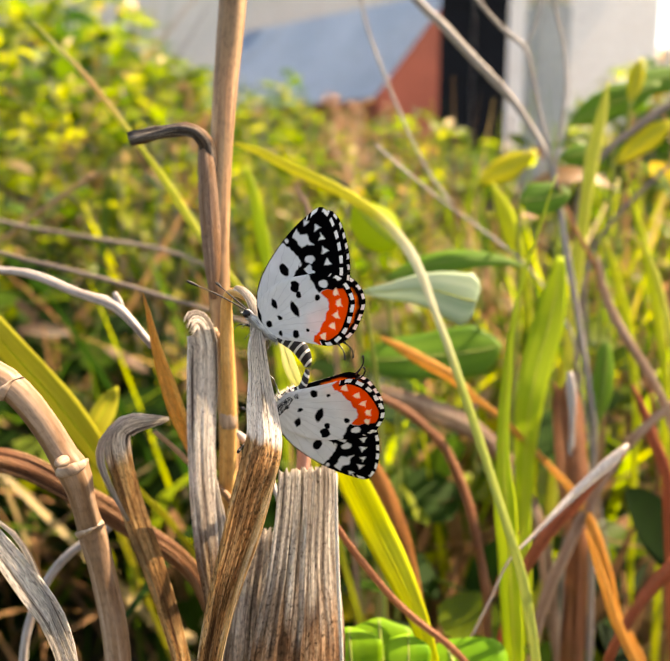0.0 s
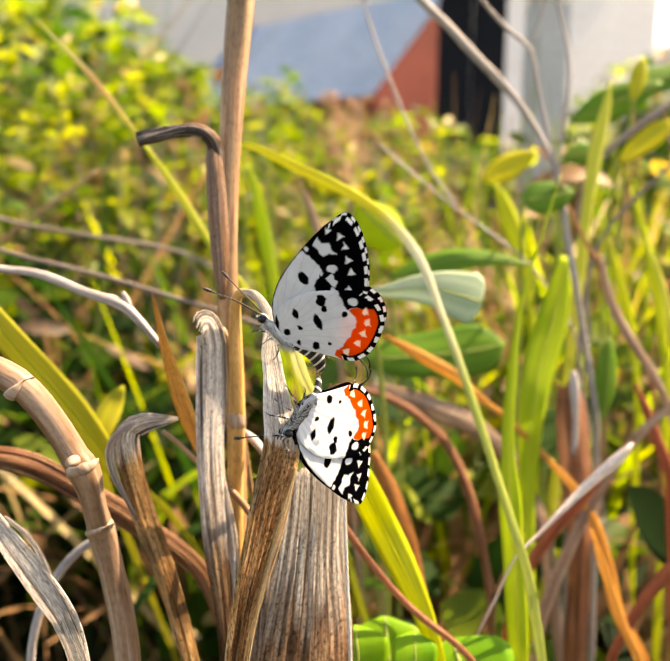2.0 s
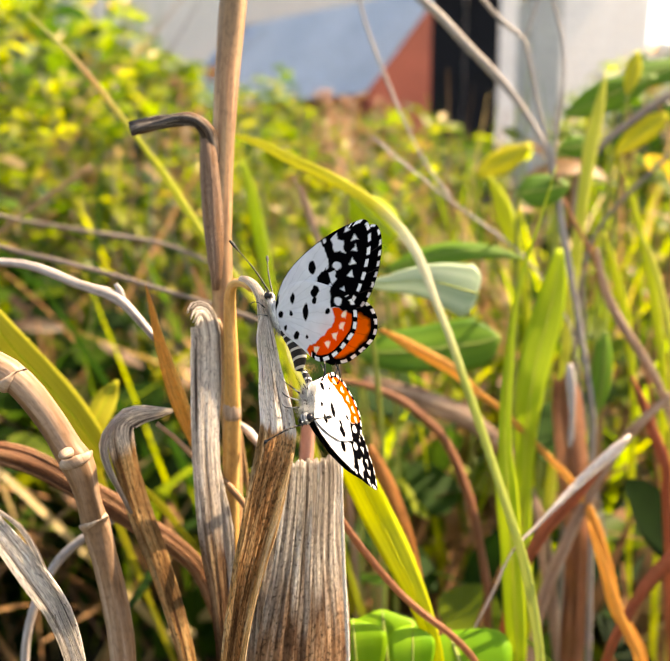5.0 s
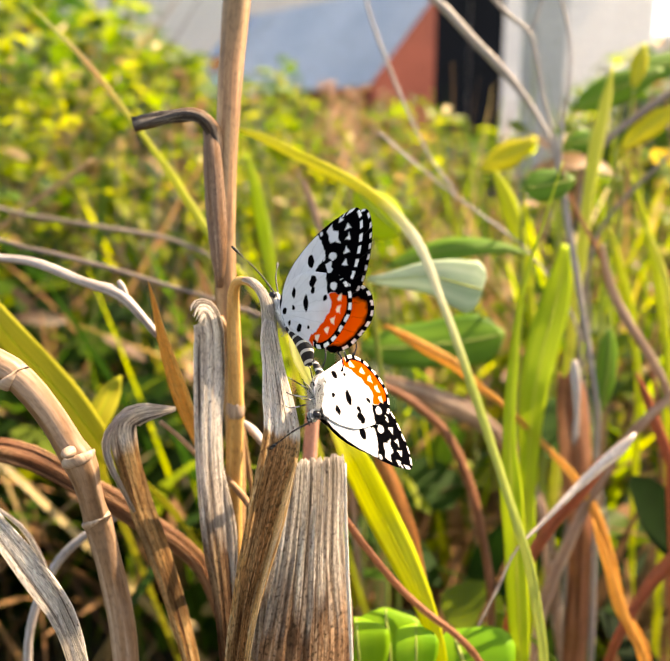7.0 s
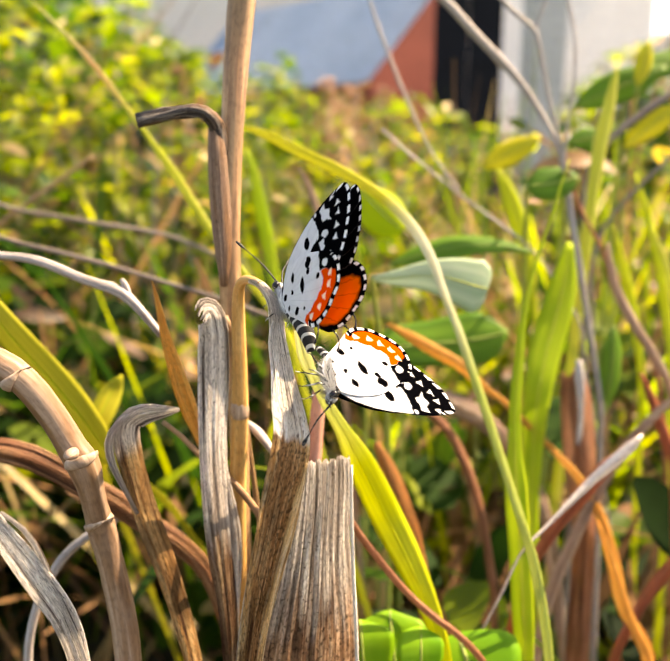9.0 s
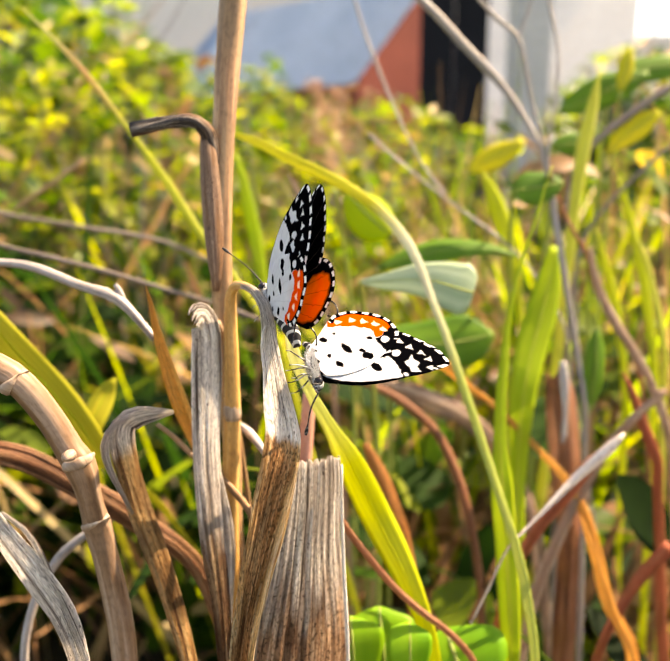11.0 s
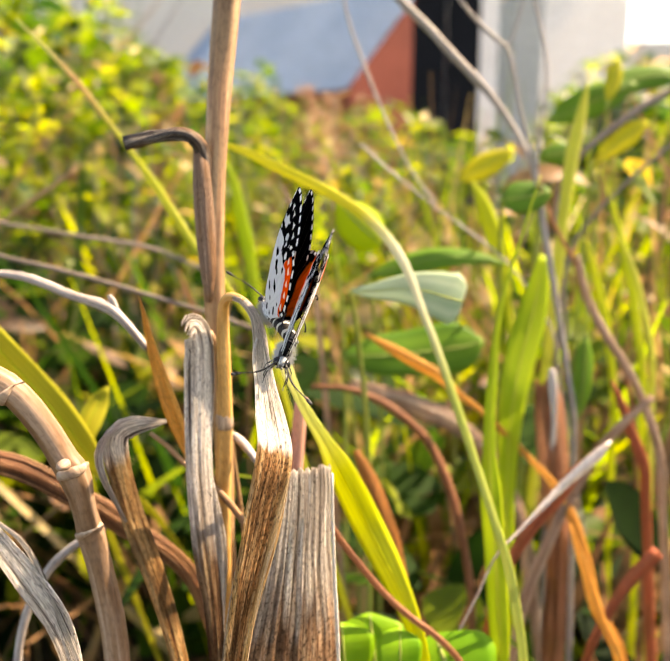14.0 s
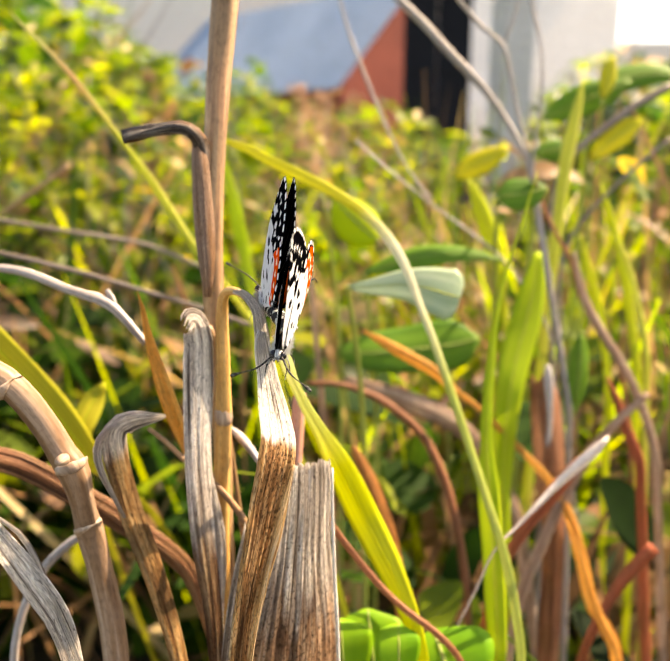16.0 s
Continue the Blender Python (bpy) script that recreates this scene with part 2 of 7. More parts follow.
MAT = {
    "straw": bark("straw", (0.1, 0.05, 0.025), (0.31, 0.165, 0.08), (0.55, 0.35, 0.18), 0.4, 0.45),
    "sheath": dry("sheath", (0.3, 0.2, 0.14), (0.18, 0.105, 0.07), (0.08, 0.045, 0.03), 14, 0.3, 0.0),
    "darkdry": dry("dark_dry", (0.16, 0.14, 0.12), (0.055, 0.045, 0.04), (0.015, 0.012, 0.01), 12, 0.8, 0.0),
    "drystripe": dry("striped_dry_leaf", (0.8, 0.75, 0.7), (0.28, 0.24, 0.22), (0.05, 0.035, 0.03), 15, 0.45, 0.35, (0.3, 0.24, 0.2), 0.3),
    "perch": two_tone("perch_leaf", ((0.95, 0.92, 0.88), (0.8, 0.74, 0.68), (0.07, 0.055, 0.05)), ((0.8, 0.52, 0.26), (0.44, 0.21, 0.08), (0.03, 0.012, 0.006)), 1.42, 0.5, 0.08, 10, True),
    "arch": fading("bleaching_blade", (0.62, 0.58, 0.03), (0.82, 0.78, 0.56), (0.5, 0.56, 0.12), 4.4, 6.0),
    "frontbrown": dry("browned_dry_leaf", (0.46, 0.27, 0.11), (0.22, 0.095, 0.032), (0.035, 0.015, 0.008), 16, 0.6, 0.35, (0.07, 0.025, 0.01), 0.75),
    "broadstripe": two_tone("broad_dry_leaf", ((0.74, 0.69, 0.63), (0.34, 0.29, 0.25), (0.05, 0.04, 0.032)), ((0.6, 0.42, 0.28), (0.32, 0.18, 0.1), (0.05, 0.025, 0.015)), 1.5, 2.4, 1.0, 20),
    "greystripe": two_tone("grey_dry_leaf", ((0.88, 0.83, 0.78), (0.56, 0.5, 0.45), (0.08, 0.06, 0.05)), ((0.5, 0.36, 0.22), (0.24, 0.13, 0.07), (0.05, 0.025, 0.015)), 3.2, 1.6, 0.8, 9),
    "brownstripe": two_tone("brown_dry_leaf", ((0.82, 0.75, 0.67), (0.46, 0.38, 0.32), (0.05, 0.035, 0.03)), ((0.8, 0.54, 0.26), (0.54, 0.28, 0.1), (0.1, 0.045, 0.025)), 1.1, 0.5, 0.3, 9),
    "orangedry": dry("orange_dry_leaf", (0.86, 0.5, 0.14), (0.76, 0.32, 0.05), (0.42, 0.16, 0.04), 10, 0.15, 0.6, stained=0.2),
    "orangebrown": dry("orange_brown_leaf", (0.55, 0.26, 0.08), (0.38, 0.14, 0.035), (0.18, 0.06, 0.02), 10, 0.15, 0.45),
    "witherdry": dry("dark_withered_leaf", (0.36, 0.2, 0.1), (0.17, 0.065, 0.028), (0.05, 0.02, 0.01), 9, 0.3, 0.35),
    "reddry": dry("red_brown_leaf", (0.46, 0.22, 0.12), (0.28, 0.11, 0.055), (0.07, 0.025, 0.014), 6, 0.25, 0.35),
    "rustdry": dry("rust_leaf", (0.5, 0.15, 0.07), (0.36, 0.08, 0.035), (0.14, 0.035, 0.02), 6, 0.2, 0.3),
    "pinkdry": dry("pink_dry_leaf", (0.9, 0.84, 0.78), (0.82, 0.7, 0.62), (0.5, 0.28, 0.2), 10, 0.1, 0.3, stained=0.15),
    "tanblade": dry("tan_blade", (0.56, 0.42, 0.32), (0.36, 0.23, 0.17), (0.14, 0.08, 0.06), 6, 0.2, 0.4),
    "pinkstem": bark("pink_stem", (0.3, 0.13, 0.09), (0.46, 0.22, 0.16), (0.58, 0.3, 0.22), 0.3),
    "branch": bark("branch_bark", (0.12, 0.06, 0.028), (0.23, 0.13, 0.07), (0.4, 0.28, 0.2), 0.8, 0.5, 0.3),
    "greytwig": bark("grey_twig", (0.12, 0.09, 0.08), (0.34, 0.29, 0.26), (0.68, 0.63, 0.6), 1.0),
    "palebranch": bark("pale_branch", (0.14, 0.11, 0.095), (0.32, 0.27, 0.24), (0.5, 0.45, 0.41), 1.0),
    "browntwig": bark("brown_twig", (0.07, 0.05, 0.04), (0.18, 0.135, 0.105), (0.34, 0.28, 0.24), 1.0),
    "olive": green("olive_blade", (0.26, 0.26, 0.015), (0.44, 0.4, 0.03), 6, 0.4),
    "yellowblade": green("yellow_blade", (0.46, 0.5, 0.035), (0.64, 0.62, 0.11), 8, 0.4, aged=0.5, yellow=(0.72, 0.56, 0.14)),
    "greenblade": green("green_blade", (0.27, 0.42, 0.012), (0.48, 0.57, 0.03), 8, 0.6, aged=0.15, yellow=(0.6, 0.56, 0.03)),
    "limeblade": green("lime_blade", (0.42, 0.5, 0.015), (0.58, 0.6, 0.03), 8, 0.5, aged=0.3),
    "paleleaf": green("pale_leaf", (0.3, 0.42, 0.24), (0.52, 0.6, 0.4), 6, 0.4, aged=0.0),
    "midleaf": green("mid_leaf", (0.07, 0.18, 0.012), (0.14, 0.28, 0.02), 4, 0.4, aged=0.0),
    "collar": bark("node_collar", (0.14, 0.08, 0.05), (0.36, 0.24, 0.16), (0.55, 0.42, 0.32), 1.4),
    "orangestem": bark("orange_stem", (0.36, 0.16, 0.045), (0.6, 0.31, 0.09), (0.7, 0.44, 0.17), 0.3, 0.4),
    "greenstem": green("green_stem", (0.2, 0.26, 0.05), (0.36, 0.4, 0.1), 4, 0.1, aged=0.2),
    "palerim": dry("pale_rim", (0.86, 0.8, 0.72), (0.74, 0.68, 0.6), (0.5, 0.42, 0.35), 3, 0.3, 0.2, stained=0.0),
    "glossleaf": green("gloss_leaf", (0.14, 0.34, 0.012), (0.24, 0.44, 0.02), 3, 0.5, 0.5, aged=0.35, yellow=(0.5, 0.55, 0.05)),
    "yellowleaf": green("yellow_leaf", (0.5, 0.48, 0.02), (0.66, 0.56, 0.03), 4, 0.5, aged=0.2),
    "golden": dry("golden_edge", (0.86, 0.68, 0.44), (0.68, 0.42, 0.18), (0.2, 0.09, 0.03), 5, 0.8, 0.4, stained=0.6),
    "limeleaf": green("lime_leaf", (0.38, 0.52, 0.01), (0.52, 0.6, 0.015), 4, 0.72, aged=0.2),
    "slant": fading("orange_to_green_blade", (0.56, 0.54, 0.2), (0.58, 0.34, 0.15), (0.56, 0.57, 0.04), 1.8, 2.1),
    "stub": fading("cream_green_blade", (0.66, 0.68, 0.3), (0.62, 0.66, 0.2), (0.6, 0.62, 0.02), 1.0, 1.6),
}
RIB = {"greenblade": "yellowblade", "limeblade": "yellowblade", "olive": "greenblade", "yellowblade": "limeblade"}
# Bright and dark leaf palettes: sun and shade are put into the colours.
SUNLIT = foliage("sun_toned_leaves", ((0.0, (0.02, 0.055, 0.004)), (0.3, (0.09, 0.165, 0.006)), (0.6, (0.26, 0.35, 0.01)), (0.9, (0.48, 0.5, 0.014)), (0.955, (0.58, 0.4, 0.03)), (0.97, (0.5, 0.3, 0.14)), (1.0, (0.66, 0.54, 0.38))), 0.7)
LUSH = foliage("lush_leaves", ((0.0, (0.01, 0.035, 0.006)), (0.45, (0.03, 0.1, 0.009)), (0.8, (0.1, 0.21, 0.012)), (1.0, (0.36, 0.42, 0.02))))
# darker green that holds the shade of the low left growth in its colour
DEEP = foliage("shade_toned_leaves", ((0.0, (0.006, 0.02, 0.003)), (0.6, (0.02, 0.065, 0.006)), (0.9, (0.06, 0.13, 0.01)), (1.0, (0.2, 0.26, 0.015))), 0.6, 0.65, 0.12)
WITHERED = foliage("withered_leaves", ((0.0, (0.08, 0.045, 0.025)), (0.35, (0.24, 0.13, 0.07)), (0.7, (0.42, 0.23, 0.11)), (0.9, (0.5, 0.38, 0.17)), (1.0, (0.58, 0.42, 0.22))), 0.45)
PLUME = foliage("seed_head", ((0.0, (0.2, 0.09, 0.05)), (0.4, (0.42, 0.24, 0.15)), (0.75, (0.55, 0.36, 0.26)), (1.0, (0.66, 0.5, 0.4))), 0.5)
SOIL = surface("soil", (0.018, 0.014, 0.008), (0.06, 0.045, 0.024), 9.0)


# ---- builders ----
def part(name, bm, material, parent=None, label="", smooth=True):
    me = bpy.data.meshes.new(name)
    bm.normal_update()
    bm.to_mesh(me)
    bm.free()
    me.materials.append(material)
    if smooth:
        me.polygons.foreach_set("use_smooth", [True] * len(me.polygons))
    ob = new(name, me)
    if parent is not None:
        ob.parent = parent
    return tagged(ob, label)


def spline(rows, step=2.0):
    """A smooth run through rows of (x, y, z, size) in millimetres, as rows in metres."""
    p = np.array(rows, float)
    gap = np.maximum(np.linalg.norm(np.diff(p[:, :3], axis=0), axis=1), 1e-6)
    slope = np.diff(p, axis=0) / gap[:, None]
    m = np.vstack([slope[:1], (slope[:-1] * gap[1:, None] + slope[1:] * gap[:-1, None]) / (gap[:-1] + gap[1:])[:, None], slope[-1:]])
    out = []
    for k, g in enumerate(gap):
        n = max(2, int(g / step))
        for t in np.arange(n) / n:
            a, b, c, d = 2 * t**3 - 3 * t**2 + 1, t**3 - 2 * t**2 + t, 3 * t**2 - 2 * t**3, t**3 - t**2
            out.append(a * p[k] + b * g * m[k] + c * p[k + 1] + d * g * m[k + 1])
    out.append(p[-1])
    out = np.array(out)
    out[:, 3] = out[:, 3].clip(0.12)
    return out * 0.001


def grid_faces(bm, rows, uvs, closed=False):
    layer = bm.loops.layers.uv.verify()
    for r in range(len(rows) - 1):
        n = len(rows[r])
        for c in range(n if closed else n - 1):
            k = (c + 1) % n
            f = bm.faces.new((rows[r][c], rows[r][k], rows[r + 1][k], rows[r + 1][c]))
            pick = ((r, c), (r, c + 1), (r + 1, c + 1), (r + 1, c))
            for loop, (i, j) in zip(f.loops, pick):
                loop[layer].uv = uvs(i, j)


def ribbon_mesh(rows, face=(0, -1, 0.15), cup=0.15, ridge=0.0, cols=9, torn=0.0, thick=0.16, seed=1, step=2.0, fold=2.0):
    """A leaf blade with thickness: cupped across, ridged along its fibres, its end torn if asked."""
    rnd = random.Random(seed)
    p = spline(rows, step)
    tang = np.gradient(p[:, :3], axis=0)
    tang /= np.linalg.norm(tang, axis=1)[:, None] + 1e-12
    up = np.array(face, float)
    length = np.r_[0, np.cumsum(np.linalg.norm(np.diff(p[:, :3], axis=0), axis=1))]
    u = np.linspace(-1, 1, cols)
    furrow = np.array([rnd.uniform(-1, 1) for _ in u]) * ridge
    tear = np.array([rnd.uniform(-1, 0.6) for _ in u]) * torn * 0.001
    bm = bmesh.new()
    front, back = [], []
    side0 = None
    for i, (x, y, z, w) in enumerate(p):
        side = np.cross(tang[i], up)
        side /= np.linalg.norm(side) + 1e-9
        if side0 is not None and side @ side0 < 0:
            side = -side
        side0 = side
        nor = np.cross(side, tang[i])
        if nor @ up < 0:
            nor = -nor
        w *= 1 + 0.16 * noise.noise((length[i] * 55, seed * 3.1, 0.5))
        wave = 0.10 * math.sin(length[i] * 170 + seed)
        a, b = [], []
        for j, v in enumerate(u):
            q = np.array((x, y, z)) + side * v * w / 2 + nor * w * (cup * (1 - abs(v) ** fold) + furrow[j] * (0.6 + 0.8 * noise.noise((v * 4, length[i] * 120, seed))) + wave * v * 0.4)
            if torn and i == 0:
                q = q - tang[i] * tear[j]
            a.append(bm.verts.new(q))
            b.append(bm.verts.new(q - nor * thick * 0.001))
        front.append(a)
        back.append(b)
    uvs = lambda i, j: (j / (cols - 1), length[min(i, len(length) - 1)] * 100)
    grid_faces(bm, front, uvs)
    grid_faces(bm, [r[::-1] for r in back], lambda i, j: (1 - j / (cols - 1), length[min(i, len(length) - 1)] * 100))
    grid_faces(bm, [[b[0], a[0]] for a, b in zip(front, back)], lambda i, j: (0.0, length[i] * 100))
    grid_faces(bm, [[a[-1], b[-1]] for a, b in zip(front, back)], lambda i, j: (1.0, length[i] * 100))
    for a, b, flip in ((front[0], back[0], 0), (front[-1], back[-1], 1)):
        grid_faces(bm, [a, b] if flip else [b, a], lambda i, j: (j / (cols - 1), length[-1] * 100 * flip))
    bmesh.ops.recalc_face_normals(bm, faces=bm.faces)
    return bm


def tube_mesh(rows, sides=10, rough=0.05, seed=1, step=2.0):
    """A stem whose size is its width, slightly uneven, capped at both ends."""
    rnd = random.Random(seed)
    p = spline(rows, step)
    tang = np.gradient(p[:, :3], axis=0)
    tang /= np.linalg.norm(tang, axis=1)[:, None] + 1e-12
    length = np.r_[0, np.cumsum(np.linalg.norm(np.diff(p[:, :3], axis=0), axis=1))]
    ref = np.array((0.3, 1.0, 0.2)) if abs(tang[:, 1]).mean() < 0.8 else np.array((1.0, 0.1, 0.2))
    bm = bmesh.new()
    rings = []
    lobes = [rnd.uniform(-1, 1) * rough * 0.6 for _ in range(sides)]
    for i, (x, y, z, w) in enumerate(p):
        a = np.cross(tang[i], ref)
        a /= np.linalg.norm(a)
        b = np.cross(tang[i], a)
        ring = []
        for j in range(sides):
            ang = 2 * math.pi * j / sides
            bumpy = 1 + lobes[j] + rough * noise.noise((math.cos(ang) * 2 + seed, math.sin(ang) * 2, length[i] * 300))
            ring.append(bm.verts.new(np.array((x, y, z)) + (a * math.cos(ang) + b * math.sin(ang)) * w / 2 * bumpy))
        rings.append(ring)
    grid_faces(bm, rings, lambda i, j: (j / sides, length[i] * 100), True)
    bm.faces.new(rings[0][::-1])
    bm.faces.new(rings[-1])
    bmesh.ops.recalc_face_normals(bm, faces=bm.faces)
    return bm


def ribbon(name, label, category, mat, rows, parent=None, **opts):
    ob = part(name, ribbon_mesh(rows, seed=len(bpy.data.objects), **opts), MAT[mat], parent, label)
    return tagged(ob, category=category) if parent is None else ob


def tube(name, label, category, mat, rows, parent=None, **opts):
    ob = part(name, tube_mesh(rows, seed=len(bpy.data.objects), **opts), MAT[mat], parent, label)
    return tagged(ob, category=category) if parent is None else ob


def reed(name, label, category, mat, rows, **opts):
    """A grass or reed leaf: its blade, and the midrib standing a little proud."""
    it = tagged(new(name), label, category)
    opts.setdefault("fold", 1.15)
    ribbon("blade", "", "", mat, rows, it, **opts)
    cup = opts.get("cup", 0.15)
    face = np.array(opts.get("face", (0, -1, 0.15)), float)
    face /= np.linalg.norm(face)
    lift = [(x + face[0] * w * cup, y + face[1] * w * cup, z + face[2] * w * cup, max(0.1, w * (0.02 if mat == "arch" else 0.045))) for x, y, z, w in rows]
    part("midrib", tube_mesh(lift, 6, 0.03, 1, 3.0), MAT[RIB.get(mat, mat)], it)
    return it


def leafy(name, label, category, mat, rows, stem, **opts):
    """A weed of which one large leaf shows: its stem from the ground, and the leaf with its midrib."""
    it = tagged(new(name), label, category)
    tube("stem", "", "", "greenstem", stem, it, sides=8)
    leaf = ribbon("leaf", "", "", mat, rows, it, **opts)
    cup = opts.get("cup", 0.15)
    lift = [(x, y - w * cup, z, max(0.3, 0.05 * w)) for x, y, z, w in rows]
    part("midrib", tube_mesh(lift, 6, 0.03, 1, 3.0), MAT["greenstem"], leaf)
    return it


def box_mesh(bm, lo, hi, bevel=0.0):
    made = bmesh.ops.create_cube(bm, size=1)["verts"]
    for v in made:
        v.co = Vector([a + (c + 0.5) * (b - a) for a, b, c in zip(lo, hi, v.co)])
    if bevel:
        edges = {e for v in made for e in v.link_edges}
        bmesh.ops.bevel(bm, geom=list(edges), offset=bevel, segments=2, affect="EDGES")
    return bm


def box(name, lo, hi, mat, parent=None, label="", bevel=0.01):
    return part(name, box_mesh(bmesh.new(), lo, hi, bevel), mat, parent, label, smooth=False)


# ---- ground ----
def ground():
    """One sheet: fine and uneven near the plants, coarse out to the horizon."""
    xs = np.r_[-600, -200, -60, -20, np.linspace(-6, 6, 61), 20, 60, 200, 600]
    ys = np.r_[-600, -100, -20, np.linspace(-3, 9, 61), 14, 24, 60, 200, 600]
    bm = bmesh.new()
    rows = []
    for y in ys:
        rows.append([bm.verts.new((x, y, (0.03 * noise.noise((x * 3, y * 3, 0)) + 0.012 * noise.noise((x * 14, y * 14, 3))) if abs(x) < 7 and -4 < y < 10 else 0)) for x in xs])
    grid_faces(bm, rows, lambda i, j: (i, j))
    tagged(part("ground", bm, SOIL), "dark bare soil under the weeds", "ground", kind="structure")


ground()


# ---- buildings behind ----
def backdrop_buildings():
    cream = surface("cream_plaster", (0.78, 0.7, 0.6), (0.87, 0.8, 0.7), 1.5, 0.9, 0.2)
    white = surface("white_plaster", (0.86, 0.8, 0.72), (0.92, 0.87, 0.8), 1.2, 0.9, 0.2)
    red = surface("red_oxide_paint", (0.2, 0.042, 0.026), (0.27, 0.062, 0.04), 2.0, 0.8, 0.2)
    blue = surface("blue_sheet", (0.36, 0.48, 0.62), (0.45, 0.57, 0.70), 1.5, 0.9, 0.1, 0.01, 0.08)
    # almost no reflection: the doorway's darkness is put into the colour
    black = surface("doorway_black", (0.004, 0.0045, 0.006), (0.008, 0.009, 0.012), 2.0, 0.95, 0.1)

    wall = box("wall_back", (-14, 13.0, -0.05), (2.8, 13.25, 3.6), cream)
    tagged(wall, "long cream plastered compound wall", "wall", kind="structure")

    low = box("wall_side", (5.4, 14.2, -0.05), (16, 14.4, 2.1), cream)
    tagged(low, "lower cream plastered compound wall beside the house", "wall", kind="structure")

    shed = tagged(new("shed"), "small shed with pale blue sheet roof and red walls", "shed")
    shed.matrix_world = pose(0.46, 9.0, 0, 0, 0, 40)
    gable = bmesh.new()
    flat = [(0, -0.02), (1.2, -0.02), (1.2, 2.04), (1.1, 2.12), (0, 1.0)]
    near = [gable.verts.new((a, 0.0, b)) for a, b in flat]
    far = [gable.verts.new((a, 0.14, b)) for a, b in flat]
    gable.faces.new(near)
    gable.faces.new(far[::-1])
    for i in range(5):
        gable.faces.new((near[i], far[i], far[(i + 1) % 5], near[(i + 1) % 5]))
    bmesh.ops.recalc_face_normals(gable, faces=gable.faces)
    part("gable_wall", gable, red, shed, "red-oxide painted gable wall", smooth=False)
    box("side_wall", (0.0, 0.145, -0.02), (0.14, 4.0, 0.96), red, shed)
    # corrugated sheet roof, one slope
    for side, name in ((0, "roof"),):
        bm = bmesh.new()
        rows = []
        for k in range(3):
            t = k / 2
            xx = (1.1 - t * 1.22) if side == 0 else (1.1 + t * 1.22)
            zz = 2.16 - t * 1.24
            rows.append([bm.verts.new((xx, -0.06 + 4.2 * j / 160, zz + 0.018 * math.sin(j * 1.1))) for j in range(161)])
        grid_faces(bm, rows, lambda i, j: (i, j))
        bmesh.ops.solidify(bm, geom=list(bm.faces), thickness=0.012)
        part(name, bm, blue, shed, "pale blue corrugated sheet roof", smooth=False)

    # near-black gate panels put in for the shade of a dark doorway
    gate = tagged(new("dark_gate"), "near-black gate panels standing in for a dark doorway", "gate")
    gate.matrix_world = pose(1.1, 8.9, 0)
    for i in range(2):
        leaf = box("gate_leaf", (0.0 + 0.36 * i, 0, 0.0), (0.35 + 0.36 * i, 0.05, 2.3), black, gate, bevel=0.006)
        for z in (0.35, 1.1, 1.85):
            box("rail", (0.02 + 0.36 * i, -0.02, z), (0.33 + 0.36 * i, -0.002, z + 0.06), black, leaf, bevel=0.003)

    house = tagged(new("house"), "off-white plastered house wall behind the shrubs", "house")
    house.matrix_world = pose(2.35, 12.37, -0.1, 0, 0, 30) @ Matrix.Scale(1.345, 4)
    box("wall", (0.0, 0, -0.02), (2.58, 0.25, 3.4), white, house)
    box("side_wall", (2.34, 0.253, -0.02), (2.58, 2.4, 3.4), white, house)
    box("plinth", (-0.02, -0.06, -0.02), (2.58, -0.003, 0.35), cream, house)
    box("ledge", (0.0, -0.08, 3.1), (2.58, -0.003, 3.2), cream, house)

    post = tagged(new("concrete_post"), "pale grey square concrete fence post", "post")
    post.matrix_world = pose(0.374, 1.5, 0, 0, 0, 12)
    box("shaft", (-0.03, -0.03, -0.02), (0.03, 0.03, 0.56), surface("weathered_concrete", (0.42, 0.4, 0.38), (0.56, 0.54, 0.51), 7.0, 0.9, 0.4, 0.002), post, bevel=0.004)
    box("cap", (-0.034, -0.034, 0.562), (0.034, 0.034, 0.575), cream, post, bevel=0.006)


backdrop_buildings()


# ---- the reed clump and the blades round it ----
stalk = tagged(new("dry_reed"), "dry tan reed stalk standing upright among weeds", "reed")
tube("stalk", "", "", "straw", [(-15.8, 140.8, 333.1, 4.56), (-16.5, 139.1, 325.0, 4.56), (-17.4, 136.9, 314.9, 4.15), (-18.0, 133.5, 304.7, 3.70), (-18.5, 131.4, 294.7, 3.56), (-18.7, 129.2, 284.6, 3.56), (-18.2, 127.8, 272.3, 3.46), (-17.7, 127.3, 263.9, 3.35), (-17.4, 126.1, 252.5, 3.10), (-17.3, 124.9, 241.0, 2.98), (-17.2, 125.3, 231.3, 2.98), (-17.2, 125.9, 216.9, 2.98), (-17.0, 127.0, 192.8, 2.98), (-16.7, 129.0, 144.6, 2.98), (-16.3, 132.2, 72.3, 2.98), (-15.9, 135.3, -3.0, 2.98)], stalk, sides=20, rough=0.03)
ribbon("leaf_sheath", "weathered brown sheath wrapped on the reed stalk", "sheath", "sheath", [(-20.8, 131.4, 303.5, 1.76), (-20.3, 129.9, 299.4, 2.69), (-19.9, 128.7, 293.4, 3.09), (-19.5, 127.4, 287.5, 2.96), (-19.2, 126.3, 282.3, 2.28), (-19.2, 126.0, 278.2, 0.95)], stalk, cup=0.35, ridge=0.02, cols=13)
